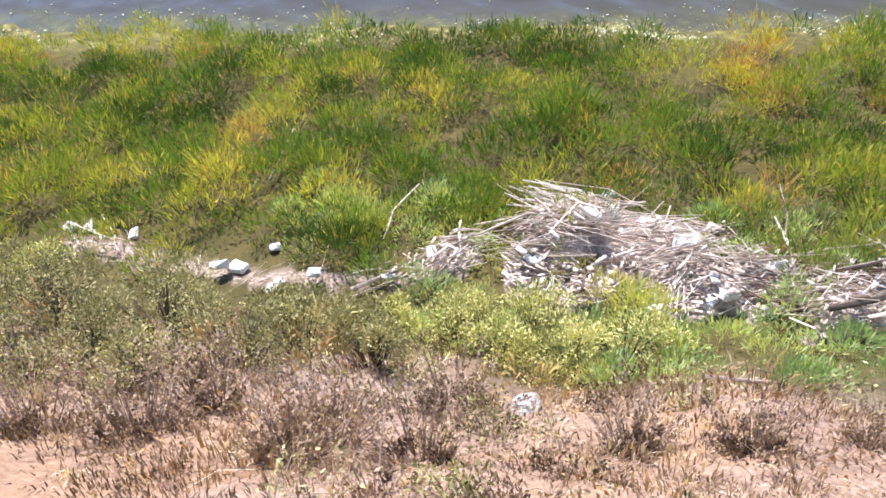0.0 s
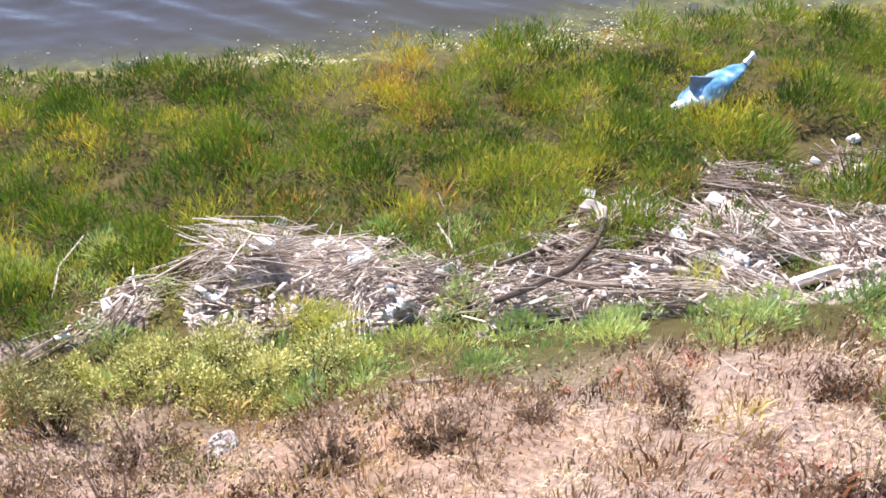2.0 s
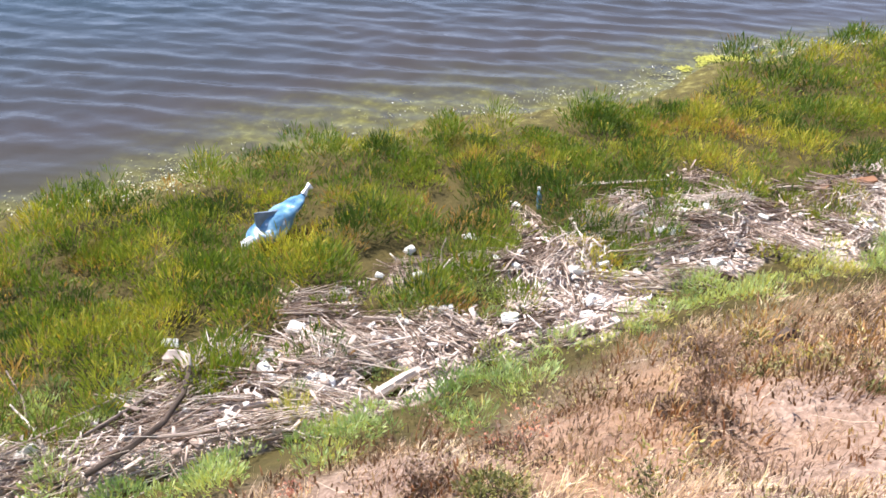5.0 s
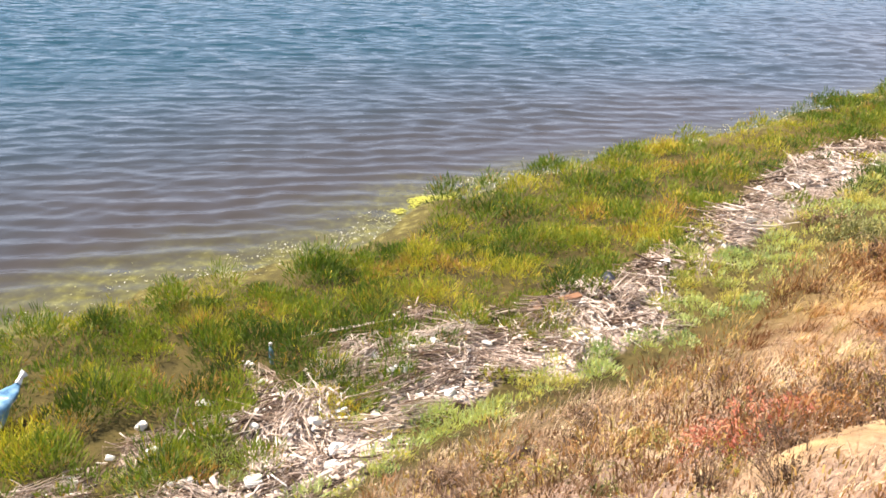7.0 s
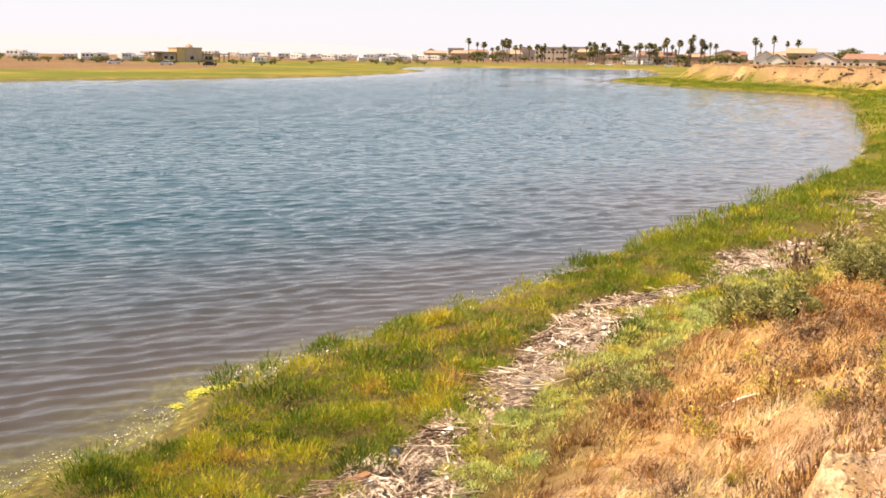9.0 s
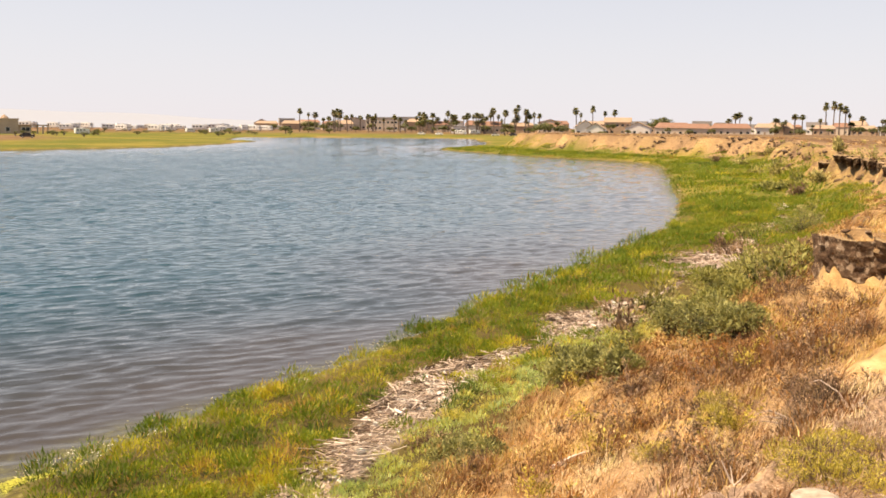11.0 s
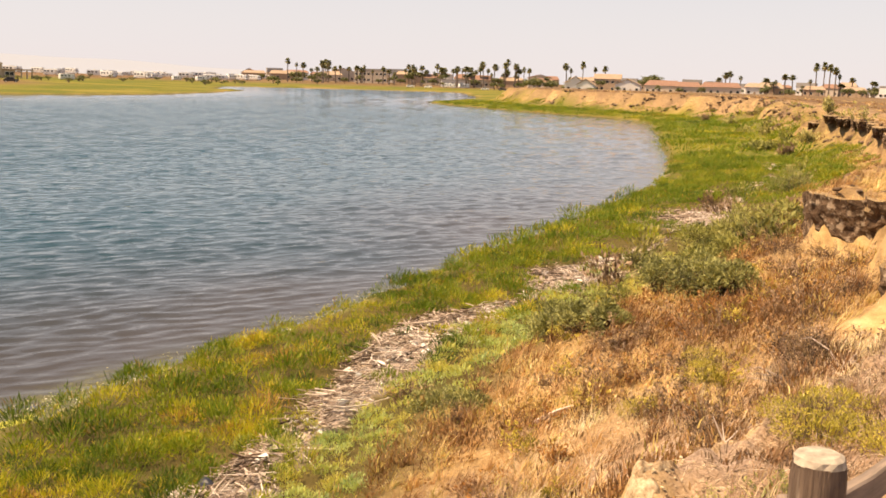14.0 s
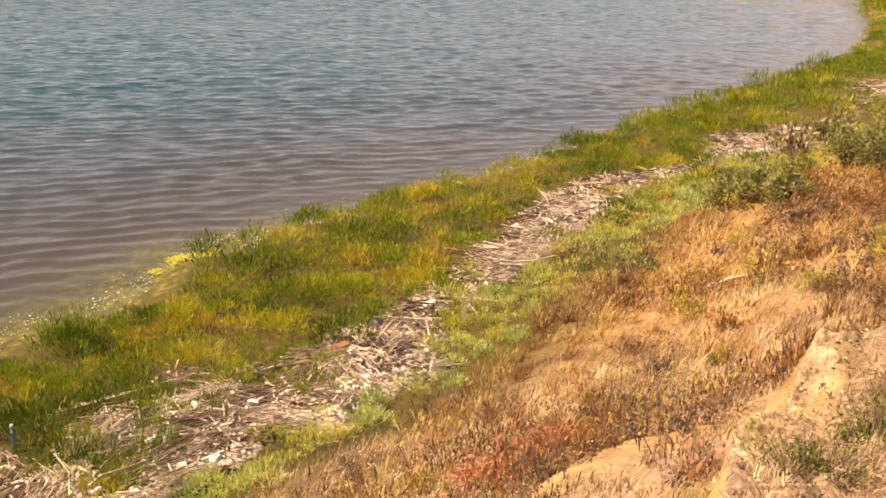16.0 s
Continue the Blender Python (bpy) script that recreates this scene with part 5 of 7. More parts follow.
def build_driftwood():
    base = on_ground(3.4, 3.74) + 0.1
    trunk = thing("driftwood_log", (3.4, 3.74, base), 0, "crooked dark driftwood log with a pale broken end", "driftwood log")

    def over(*steps):
        """Points along the pile, each lifted clear of the reeds."""
        floor = [on_ground(3.4 + x, 3.74 + y) + 0.15 + z - base for x, y, z in steps]
        return [(x, y, 0.4 * floor[k] + 0.3 * floor[max(k - 1, 0)] + 0.3 * floor[min(k + 1, len(steps) - 1)]) for k, (x, y, z) in enumerate(steps)]

    line = over((0, 0, 0), (0.3, -0.06, 0.02), (0.62, -0.1, 0.03), (0.9, -0.06, 0.04), (1.04, 0.0, 0.06), (1.12, 0.06, 0.09))
    part("shaft", stick_mesh("shaft", line, [0.02, 0.021, 0.02, 0.019, 0.02, 0.026], DARKWOOD, 10, 0.2, 4), None, trunk)
    x, y, z = line[-1]
    part("broken_end", stick_mesh("broken_end", [(x - 0.02, y - 0.01, z - 0.01), (x + 0.02, y + 0.04, z + 0.02), (x + 0.02, y + 0.09, z + 0.03), (x - 0.01, y + 0.14, z + 0.03), (x - 0.04, y + 0.18, z + 0.01)],
                                  [0.03, 0.042, 0.05, 0.045, 0.015], PALEWOOD, 10, 0.22, 5), None, trunk, "pale frayed wood")
    part("branch", stick_mesh("branch", over((0.5, -0.08, 0.0), (0.62, -0.3, 0.0), (0.8, -0.55, 0.0)), [0.014, 0.011, 0.008], WOOD, 7, 0.2, 6), None, trunk)
    g = random.Random(12)
    runs = [((0.91, 7.42), (1.29, 7.95), 0.013, 0.25, WOOD), ((-0.05, 8.99), (0.5, 9.5), 0.008, 0.3, WOOD), ((4.25, 3.55), (4.62, 3.12), 0.035, 0.1, PALEWOOD), ((4.0, 3.62), (4.3, 3.1), 0.014, 0.12, WOOD), ((3.45, 4.2), (4.45, 3.9), 0.014, 0.12, WOOD), ((3.3, 4.35), (4.4, 4.1), 0.01, 0.14, WOOD), ((5.0, 2.6), (5.5, 2.38), 0.04, 0.1, PALEWOOD), ((6.35, 1.66), (6.75, 1.22), 0.03, 0.08, PALEWOOD), ((9.25, 2.35), (9.6, 1.75), 0.02, 0.1, PALEWOOD), ((9.1, 2.5), (9.8, 1.15), 0.009, 0.12, PALEWOOD), ((9.8, -0.1), (10.3, -0.42), 0.04, 0.12, DARKWOOD), ((1.4, 6.05), (1.85, 6.4), 0.007, 0.3, PALEWOOD), ((3.55, 4.2), (3.75, 4.68), 0.012, 0.2, PALEWOOD)] + [((3.7, 4.5), (4.0, 4.95), 0.009, 0.3, WOOD), ((6.9, 2.9), (7.1, 2.95), 0.012, 0.5, WOOD), ((15.2, -3.7), (16.6, -4.9), 0.03, 0.15, DARKWOOD), ((9.98, -4.28), (10.0, -4.8), 0.03, 0.05, PALEWOOD), ((10.0, -4.45), (10.2, -4.6), 0.014, 0.05, PALEWOOD), ((5.6, 2.5), (6.4, 2.2), 0.012, 0.1, WOOD), ((1.0, 5.6), (1.7, 5.7), 0.015, 0.12, WOOD), ((2.0, 5.9), (3.2, 5.4), 0.011, 0.16, PALEWOOD), ((2.2, 5.6), (3.4, 5.0), 0.012, 0.2, WOOD), ((2.2, 3.3), (2.5, 3.1), 0.012, 0.05, WOOD)]
    for k, ((ax, ay), (bx, by), fat, lift, material) in enumerate(runs):
        za, zb = on_ground(ax, ay) + 0.06, on_ground(bx, by) + 0.03 + lift * g.uniform(0.3, 1.0)
        mid = (Vector((ax, ay, za)) + Vector((bx, by, zb))) / 2 + Vector((g.uniform(-0.05, 0.05), g.uniform(-0.05, 0.05), g.uniform(0.0, 0.03)))
        driftwood([(ax, ay, za), tuple(mid), (bx, by, zb)], [fat, fat * 0.9, fat * 0.6], material, "weathered driftwood stick lying across reeds and plants", k)


build_driftwood()


def build_balloon():
    """A limp blue foil bag, pinched at both ends, with a side fin."""
    n = Nodes("printed_foil", 0.32, 0.5)
    w = n.local()
    c = n.ramp(n.noise(9, 3, w), (0.35, (0.05, 0.15, 0.27)), (0.5, (0.13, 0.29, 0.43)), (0.68, (0.36, 0.50, 0.58)))
    n.colour(n.mix(n.span(n.noise(9, 2, w), 0.62, 0.66), c, (0.85, 0.92, 0.95)))
    n.bump(n.noise(14, 4, w), 0.6, 0.02)
    a, b = Vector((6.60, 4.68, 0.36)), Vector((7.40, 4.55, 0.54))
    ob = thing("foil_bag", tuple(a), 0, "limp light blue foil bag with white print lying on marsh plants", "foil bag")
    axis = b - a
    side, bm, rings = axis.cross(Vector((0, 0, 1))).normalized(), bmesh.new(), []
    up = side.cross(axis).normalized()
    for k in range(25):
        t = k / 24
        fat = 0.016 + 0.125 * math.sin(math.pi * t**0.72) ** 1.15
        c0 = axis * t + Vector((0, 0, -0.035 * math.sin(math.pi * t)))
        rings.append([bm.verts.new(c0 + (side * math.cos(q) * 1.15 + up * math.sin(q) * 0.8) * fat * (1 + 0.16 * math.sin(3 * q + 9 * t)))
                      for q in (math.tau * i / 18 for i in range(18))])
    for r, q in zip(rings, rings[1:]):
        for i in range(18):
            bm.faces.new((r[i], r[(i + 1) % 18], q[(i + 1) % 18], q[i]))
    bm.faces.new(rings[0][::-1]), bm.faces.new(rings[-1])
    for v in bm.verts:
        v.co += Vector(noise.noise_vector(v.co * 9)) * 0.018
    bmesh.ops.recalc_face_normals(bm, faces=bm.faces)
    for f in bm.faces:
        f.smooth = True
    part("body", bm, n.mat, ob)
    white = plain("white_foil", (0.85, 0.86, 0.86), 0.35, 20, 0.1, 0.4)
    part("knotted_tip", stick_mesh("knotted_tip", [tuple(axis * 0.96), tuple(axis * 1.03 + Vector((0, 0, 0.03))), tuple(axis * 1.08 + Vector((0, 0, 0.035)))], [0.03, 0.022, 0.036], white, 8, 0.3, 1), None, ob, "white crumpled tip")
    part("torn_end", stick_mesh("torn_end", [tuple(axis * 0.06), tuple(axis * -0.02), tuple(axis * -0.06 + Vector((0.02, 0.03, -0.02)))], [0.04, 0.045, 0.05], white, 8, 0.35, 2), None, ob, "white crumpled end")
    dull = plain("dull_foil", (0.22, 0.27, 0.33), 0.4, 14, 0.3, 0.3)
    root, top, bm = [axis * 0.18 + up * 0.05, axis * 0.33 + up * 0.085, axis * 0.52 + up * 0.07], axis * 0.2 + up * 0.215 - side * 0.02, bmesh.new()
    rows = []
    for k in range(7):
        t = k / 6
        rows.append([bm.verts.new(p.lerp(top, t) + side * w * (1 - t * 0.8) * 0.022 * f) for f, p in zip((-1, -1, -1, 1, 1, 1), (*root, *root[::-1])) for w in (1.0,)])
    for r, q in zip(rows, rows[1:]):
        for i in range(6):
            bm.faces.new((r[i], r[(i + 1) % 6], q[(i + 1) % 6], q[i]))
    bm.faces.new(rows[0][::-1]), bm.faces.new(rows[-1])
    for v in bm.verts:
        v.co += Vector(noise.noise_vector(v.co * 12)) * 0.012
    bmesh.ops.recalc_face_normals(bm, faces=bm.faces)
    part("fin", bm, dull, ob, "grey-blue crumpled fin")


build_balloon()


def build_small_litter():
    blue = plain("faded_blue_plastic", (0.17, 0.29, 0.36), 0.4, 20, 0.3, 0.2)
    z = on_ground(8.5, 2.55)
    ob = thing("plastic_bottle", (8.5, 2.55, z + 0.04), 20, "faded blue plastic bottle standing askew in the reeds", "bottle")
    part("body", stick_mesh("body", [(0, 0, 0), (0.005, 0, 0.02), (0.02, 0.01, 0.15), (0.025, 0.012, 0.18), (0.03, 0.014, 0.2)], [0.022, 0.026, 0.025, 0.014, 0.011], blue, 12, 0.04), None, ob)
    part("cap", stick_mesh("cap", [(0.03, 0.014, 0.195), (0.034, 0.015, 0.22)], [0.016, 0.016], FOAM, 12, 0.02), None, ob, "white screw cap")
    grey = plain("grey_plastic", (0.28, 0.29, 0.30), 0.5, 20, 0.2, 0.2)
    bm = bmesh.new()
    bmesh.ops.create_cube(bm, size=1.0)
    for v in bm.verts:
        v.co = Vector((v.co.x * 0.13, v.co.y * 0.09, v.co.z * 0.06)) * (0.86 if v.co.z < 0 else 1.0)
    bmesh.ops.bevel(bm, geom=list(bm.edges), offset=0.012, segments=2, affect="EDGES")
    ob = part("plastic_crate", bm, grey)
    ob.matrix_basis = pose(3.95, 3.9, on_ground(3.95, 3.9) + 0.04, 12, -8, 35)
    tagged(ob, "small grey plastic box half buried in reeds", "plastic box")
    rock = plain("pale_rock", (0.46, 0.43, 0.40), 0.9, 18, 0.4, 0.7)
    for x, y, size, label in ((1.26, 3.43, 0.2, "pale rock half hidden in brown shrubs"),):
        bm = bmesh.new()
        bmesh.ops.create_icosphere(bm, subdivisions=3, radius=0.5)
        for v in bm.verts:
            v.co = Vector((v.co.x, v.co.y * 0.7, v.co.z * 0.55)) * (1 + 0.45 * noise.noise(v.co * 2.1 + Vector((x, y, 0))))
        ob = part("rock", bm, rock)
        ob.matrix_basis = pose(x, y, on_ground(x, y) + size * 0.12, 0, 10, 40) @ Matrix.Scale(size, 4)
        tagged(ob, label, "rock")


build_small_litter()


def build_last_litter():
    """A round plate, a dark scrap, a bare twig and a half-buried root."""
    bm = bmesh.new()
    bmesh.ops.create_cone(bm, cap_ends=True, segments=24, radius1=0.075, radius2=0.07, depth=0.016)
    bmesh.ops.bevel(bm, geom=[e for e in bm.edges if e.calc_face_angle() > 0.8], offset=0.004, segments=2, affect="EDGES")
    ob = part("plastic_plate", bm, plain("cream_plastic", (0.72, 0.70, 0.52), 0.45, 10, 0.15, 0.1))
    ob.matrix_basis = pose(6.29, 2.06, on_ground(6.29, 2.06) + 0.1, -14, 8, 0)
    tagged(ob, "round cream plastic plate lying on washed-up reeds", "plate")
    bm = bmesh.new()
    bmesh.ops.create_icosphere(bm, subdivisions=3, radius=0.1)
    for v in bm.verts:
        v.co = Vector((v.co.x * 1.3, v.co.y * 0.8, v.co.z * 0.6)) + Vector(noise.noise_vector(v.co * 9)) * 0.035
    ob = part("plastic_scrap", bm, plain("black_plastic", (0.025, 0.027, 0.035), 0.45, 14, 0.3, 0.3))
    ob.matrix_basis = pose(11.09, -0.8, on_ground(11.09, -0.8) + 0.1, 0, 0, 30)
    tagged(ob, "crumpled black plastic scrap in the drift line", "plastic scrap")
    z = on_ground(4.76, -1.35)
    bm = box_mesh(-0.28, -0.045, -0.014, 0.28, 0.045, 0.014, 0.005)
    bmesh.ops.subdivide_edges(bm, edges=[e for e in bm.edges if abs((e.verts[0].co - e.verts[1].co).x) > 0.3], cuts=6)
    for v in bm.verts:
        v.co += Vector(noise.noise_vector(v.co * 8)) * 0.008
    ob = part("wooden_board", bm, plain("reddish_board", (0.26, 0.13, 0.07), 0.8, 14, 0.4, 0.4, grain=(3.0, 0.4, 0.4)))
    ob.matrix_basis = pose(9.95, -0.2, on_ground(9.95, -0.2) + 0.12, 8, -10, -62)
    tagged(ob, "reddish brown weathered board lying on the drift line", "board")
    ob = thing("bare_twig", (4.76, -1.35, z - 0.02), 0, "bare dark forked twig standing on the sandy bank", "twig")
    for k, tip in enumerate(((0.03, 0.05, 0.2), (0.1, -0.06, 0.13), (-0.06, -0.03, 0.11))):
        part("branch", stick_mesh("branch", [(0, 0, 0), (tip[0] * 0.35, tip[1] * 0.3, tip[2] * 0.55), tip], [0.006, 0.004, 0.0015], DARKTWIG, 6, 0.1, k), None, ob)
    a, b = (6.02, 0.13), (6.3, -0.12)
    root = [(a[0], a[1], on_ground(*a) + 0.02), (6.14, 0.03, on_ground(6.14, 0.03) + 0.09), (b[0], b[1], on_ground(*b) + 0.01)]
    driftwood(root, [0.03, 0.036, 0.02], DARKWOOD, "dark arched root half buried in dry grass", 77, "driftwood_root")


build_last_litter()


def build_scum():
    """Flat flakes of algae and foam where the ripples reach the plants."""
    g = np.random.default_rng(17)
    vs, at = [], 0
    x, y = scatter(g, 1500, (-4, -12, 24, 15))
    x2, y2 = scatter(g, 350, (20, -34, 60, -2))
    x3, y3 = scatter(g, 14, (58, -76, 165, -32))
    x, y = np.concatenate([x, x2, x3]), np.concatenate([y, y2, y3])
    s, low = shore(x, y)
    r = np.hypot(x, y)
    near = np.interp(r, [9, 14, 40, 80], [0.8, 0.3, 0.25, 0.8]) * np.exp(-((s - np.interp(x, [6, 9], [0.2, -0.02])) / np.interp(r, [9, 14, 40, 120], [0.4, 0.14, 0.15, 0.5])) ** 2) * step(grain(x, y, 0.9, 2, 71), 0.42, 0.6)
    mat_ = np.exp(-((x - 14.75) / 0.85) ** 2 - ((s + 0.26) / 0.17) ** 2) * (0.15 + 1.1 * step(grain(x, y, 0.3, 2, 75), 0.4, 0.55))
    broad = 0.5 * np.exp(-((s + 0.35) / 0.3) ** 2) * (0.12 + step(x, 10.5, 12.5) * (1 - step(x, 16, 18))) * step(grain(x, y, 0.5, 2, 72), 0.4, 0.55)
    keep = (g.random(len(x)) < np.maximum(near, np.maximum(mat_ * (mat_ > 0.25) * 3.5, broad * 0.6))) & (s < np.interp(x, [6, 9], [0.75, 0.35]))
    x, y, r, m = x[keep], y[keep], r[keep], mat_[keep]
    n = len(x)
    z = np.maximum(lie(x, y)[0], 0.0) + g.uniform(0.004, 0.02, n)
    a, q = g.uniform(0, math.tau, n), g.uniform(0.004, 0.015, n) * np.interp(r, [10, 20, 60, 130], [0.9, 1.5, 3.5, 14.0]) * (1 + 0.9 * m)
    k = np.arange(6) / 6 * math.tau
    rad = q[:, None] * g.uniform(0.5, 1.1, (n, 6))
    vx, vy = x[:, None] + np.cos(k + a[:, None]) * rad * 1.4, y[:, None] + np.sin(k + a[:, None]) * rad
    v = np.stack([vx, vy, np.repeat(z[:, None], 6, 1)], 2).reshape(-1, 3)
    n_ = Nodes("shore_scum", 0.7, 0.3)
    n_.colour(n_.mix(n_.attr("tint"), n_.ramp(n_.island(), (0.0, (0.13, 0.13, 0.04)), (0.5, (0.27, 0.26, 0.09)), (0.74, (0.36, 0.34, 0.16)), (1.0, (0.72, 0.70, 0.60))),
                     n_.ramp(n_.island(), (0.0, (0.24, 0.25, 0.035)), (1.0, (0.46, 0.44, 0.07)))))
    f = np.arange(n * 6).reshape(-1, 6)
    tagged(new("shore_scum", mesh_of("shore_scum", v, f, n_.mat, tint=np.repeat(np.clip(m * 3, 0, 1), 6))), "yellow-green algae flakes and foam at the waterline", "algae", kind="stuff")


build_scum()

# ---- bluff: soil ledges, fence ----
LOAM = Nodes("dark_topsoil", 0.95, 0.1)
LOAM.colour(LOAM.mix(LOAM.span(LOAM.noise(6.5, 8), 0.53, 0.63, 0.0, 0.8), LOAM.ramp(LOAM.noise(9, 5), (0.3, (0.05, 0.03, 0.02)), (0.7, (0.16, 0.10, 0.065))), (0.40, 0.31, 0.23)))
LOAM.bump(LOAM.noise(14, 6), 0.9, 0.05)
LOAM = LOAM.mat


STUBBLE = plain("straw_stubble", (0.33, 0.225, 0.125), 0.95, 18, 0.5, 0.6)


def ledge(x, y, wide, deep, tall, turn, top, seed, label="crumbling dark soil ledge overhanging yellow sand"):
    """A broken face of topsoil: undercut below, with buttresses, pits and a ragged foot."""
    bm = bmesh.new()
    bmesh.ops.create_cube(bm, size=1.0)
    bmesh.ops.subdivide_edges(bm, edges=list(bm.edges), cuts=13, use_grid_fill=True)
    shift = Vector((seed * 3.1, seed * 1.7, 0))
    for v in bm.verts:
        c = Vector((v.co.x * wide, v.co.y * deep, v.co.z * tall))
        low = 0.5 - v.co.z
        rib = noise.noise(Vector((c.x * 2.6 / tall, c.y * 2.6 / tall, c.z * 0.7 / tall)) + shift)
        pit = noise.noise(c * 5.5 / tall + shift)
        fine = noise.noise(c * 13 / tall - shift)
        wave = noise.noise(Vector((c.x * 1.2 / tall, c.y * 1.2 / tall, 0)) + shift)
        inward = 1 - 0.2 * low - 0.3 * wave - (0.24 * rib + 0.16 * pit + 0.08 * fine) * min(1.0, 0.4 + low * 2)
        z = c.z + 0.10 * tall * noise.noise(Vector((c.x, c.y, 0)) * 1.9 / tall + shift) + low * 0.3 * tall * noise.noise(Vector((c.x * 2 / tall, c.y * 2 / tall, 3)) + shift)
        v.co = Vector((c.x * inward, c.y * inward, z))
    bm.normal_update()
    for f in bm.faces:
        f.material_index = int(f.normal.z > 0.6 and f.calc_center_median().z > 0.2 * tall)
    ob = part("soil_ledge", bm, LOAM)
    ob.data.materials.append(STUBBLE)
    ob.matrix_basis = pose(x, y, top - tall / 2, 0, 0, turn)
    if x < 20:
        g = np.random.default_rng(seed + 90)
        tops = [f for f in ob.data.polygons if f.material_index == 1]
        at = np.array([tops[k].center[:] for k in g.integers(0, len(tops), 700)]) + g.normal(0, 0.03, (700, 3)) * (1, 1, 0)
        v, f, t = blades(at[:, 0], at[:, 1], at[:, 2] - 0.01, 0.12 * g.uniform(0.3, 1.3, 700), 0.008 * np.ones(700), g.uniform(0, math.tau, 700), g.uniform(0.2, 1.2, 700), np.clip(g.normal(0.55, 0.22, 700), 0, 0.9), g)
        tagged(part("grass_fringe", mesh_of("grass_fringe", v, f, RUST, tint=t), None, ob, "dry straw grass on the ledge top"), kind="stuff")
    return tagged(ob, label, "soil ledge", "soil ledges along the bluff")


def lip_at(x):
    """Where the bluff breaks off, at this x."""
    y = np.linspace(-90, 0, 1800)
    gap = np.abs(shore(np.full(1800, float(x)), y)[0] - bluff_edge(np.full(1800, float(x)), y))
    k = int(np.argmin(gap))
    return float(y[k])


ledge(15.7, -12.62, 1.3, 1.4, 1.25, -40, 3.17, 4)
ledge(14.9, -13.2, 1.2, 1.2, 0.75, -30, 3.2, 7)
ledge(8.75, -8.3, 1.0, 0.9, 0.7, -30, 3.2, 3)
for k, (lx, lw, lt) in enumerate(((37.0, 2.6, 1.0), (39.6, 2.4, 1.1), (42.5, 2.6, 0.9), (48.0, 3.4, 0.8), (52.0, 3.8, 0.9), (56.0, 4.0, 0.8), (60.5, 4.4, 0.8), (65.0, 4.4, 0.75), (70.0, 4.6, 0.7))):
    ly = lip_at(lx)
    ledge(lx - 0.2, ly - 0.75, lw, 1.4, lt * 0.7, -38, on_ground(lx, ly - 1.4) - 0.06, 11 + k, "dark broken topsoil band along the top of the bluff")


def lumps(name, x, y, q, material, label, category, g, lift=0.2):
    """Many uneven lumps of soil, one joined mesh."""
    bm = bmesh.new()
    bmesh.ops.create_icosphere(bm, subdivisions=1, radius=1.0)
    unit = np.array([v.co[:] for v in bm.verts])
    tri = np.array([[v.index for v in f.verts] for f in bm.faces])
    bm.free()
    n = len(x)
    v = unit[None] * q[:, None, None] * g.uniform(0.55, 1.3, (n, len(unit), 1)) * np.array([1, 0.8, 0.5])
    v = v + np.stack([x, y, height(x, y) + q * lift], 1)[:, None]
    tagged(new(name, mesh_of(name, v.reshape(-1, 3), ((np.arange(n) * len(unit))[:, None, None] + tri).reshape(-1, 3), material)), label, category, kind="stuff")


def build_clods():
    """Crumbled clay along the near edge of the bluff, dark topsoil along its far edge."""
    g = np.random.default_rng(23)
    x, y = scatter(g, 1000, (2.0, -6.5, 7.5, -0.5))
    lip = shore(x, y)[0] - bluff_edge(x, y)
    keep = g.random(len(x)) < 1.0 * np.exp(-((lip - 0.08) / 0.22) ** 2) * step(grain(x, y, 0.3, 2, 65), 0.42, 0.58) + 0.015 * (np.abs(lip - 0.6) < 0.9)
    x, y = x[keep], y[keep]
    m = Nodes("crumbled_clay", 0.95, 0.1)
    m.colour(m.mix(m.span(m.noise(18, 4), 0.4, 0.65), m.ramp(m.island(), (0.0, (0.14, 0.085, 0.05)), (0.35, (0.42, 0.31, 0.19)), (1.0, (0.72, 0.60, 0.43))), (0.40, 0.29, 0.18)))
    lumps("clay_clods", x, y, np.clip(g.lognormal(-4.8, 0.5, len(x)), 0.004, 0.018), m.mat, "crumbled pale clay clods along the bluff edge", "clods", g)
    x, y = scatter(g, 3.6, (14, -95, 190, -8))
    lip = shore(x, y)[0] - bluff_edge(x, y)
    r = np.hypot(x, y)
    keep = g.random(len(x)) < np.exp(-((lip - 0.1) / np.interp(r, [20, 120], [0.5, 1.3])) ** 2) * step(grain(x, y, 4.0, 2, 67), 0.4, 0.55)
    x, y, r = x[keep], y[keep], r[keep]
    lumps("topsoil_crust", x, y, np.clip(g.lognormal(-1.7, 0.45, len(x)), 0.06, 0.42) * np.interp(r, [20, 60, 150], [0.6, 1.0, 1.6]), LOAM, "broken dark topsoil crust along the bluff edge", "topsoil", g, -0.1)


build_clods()


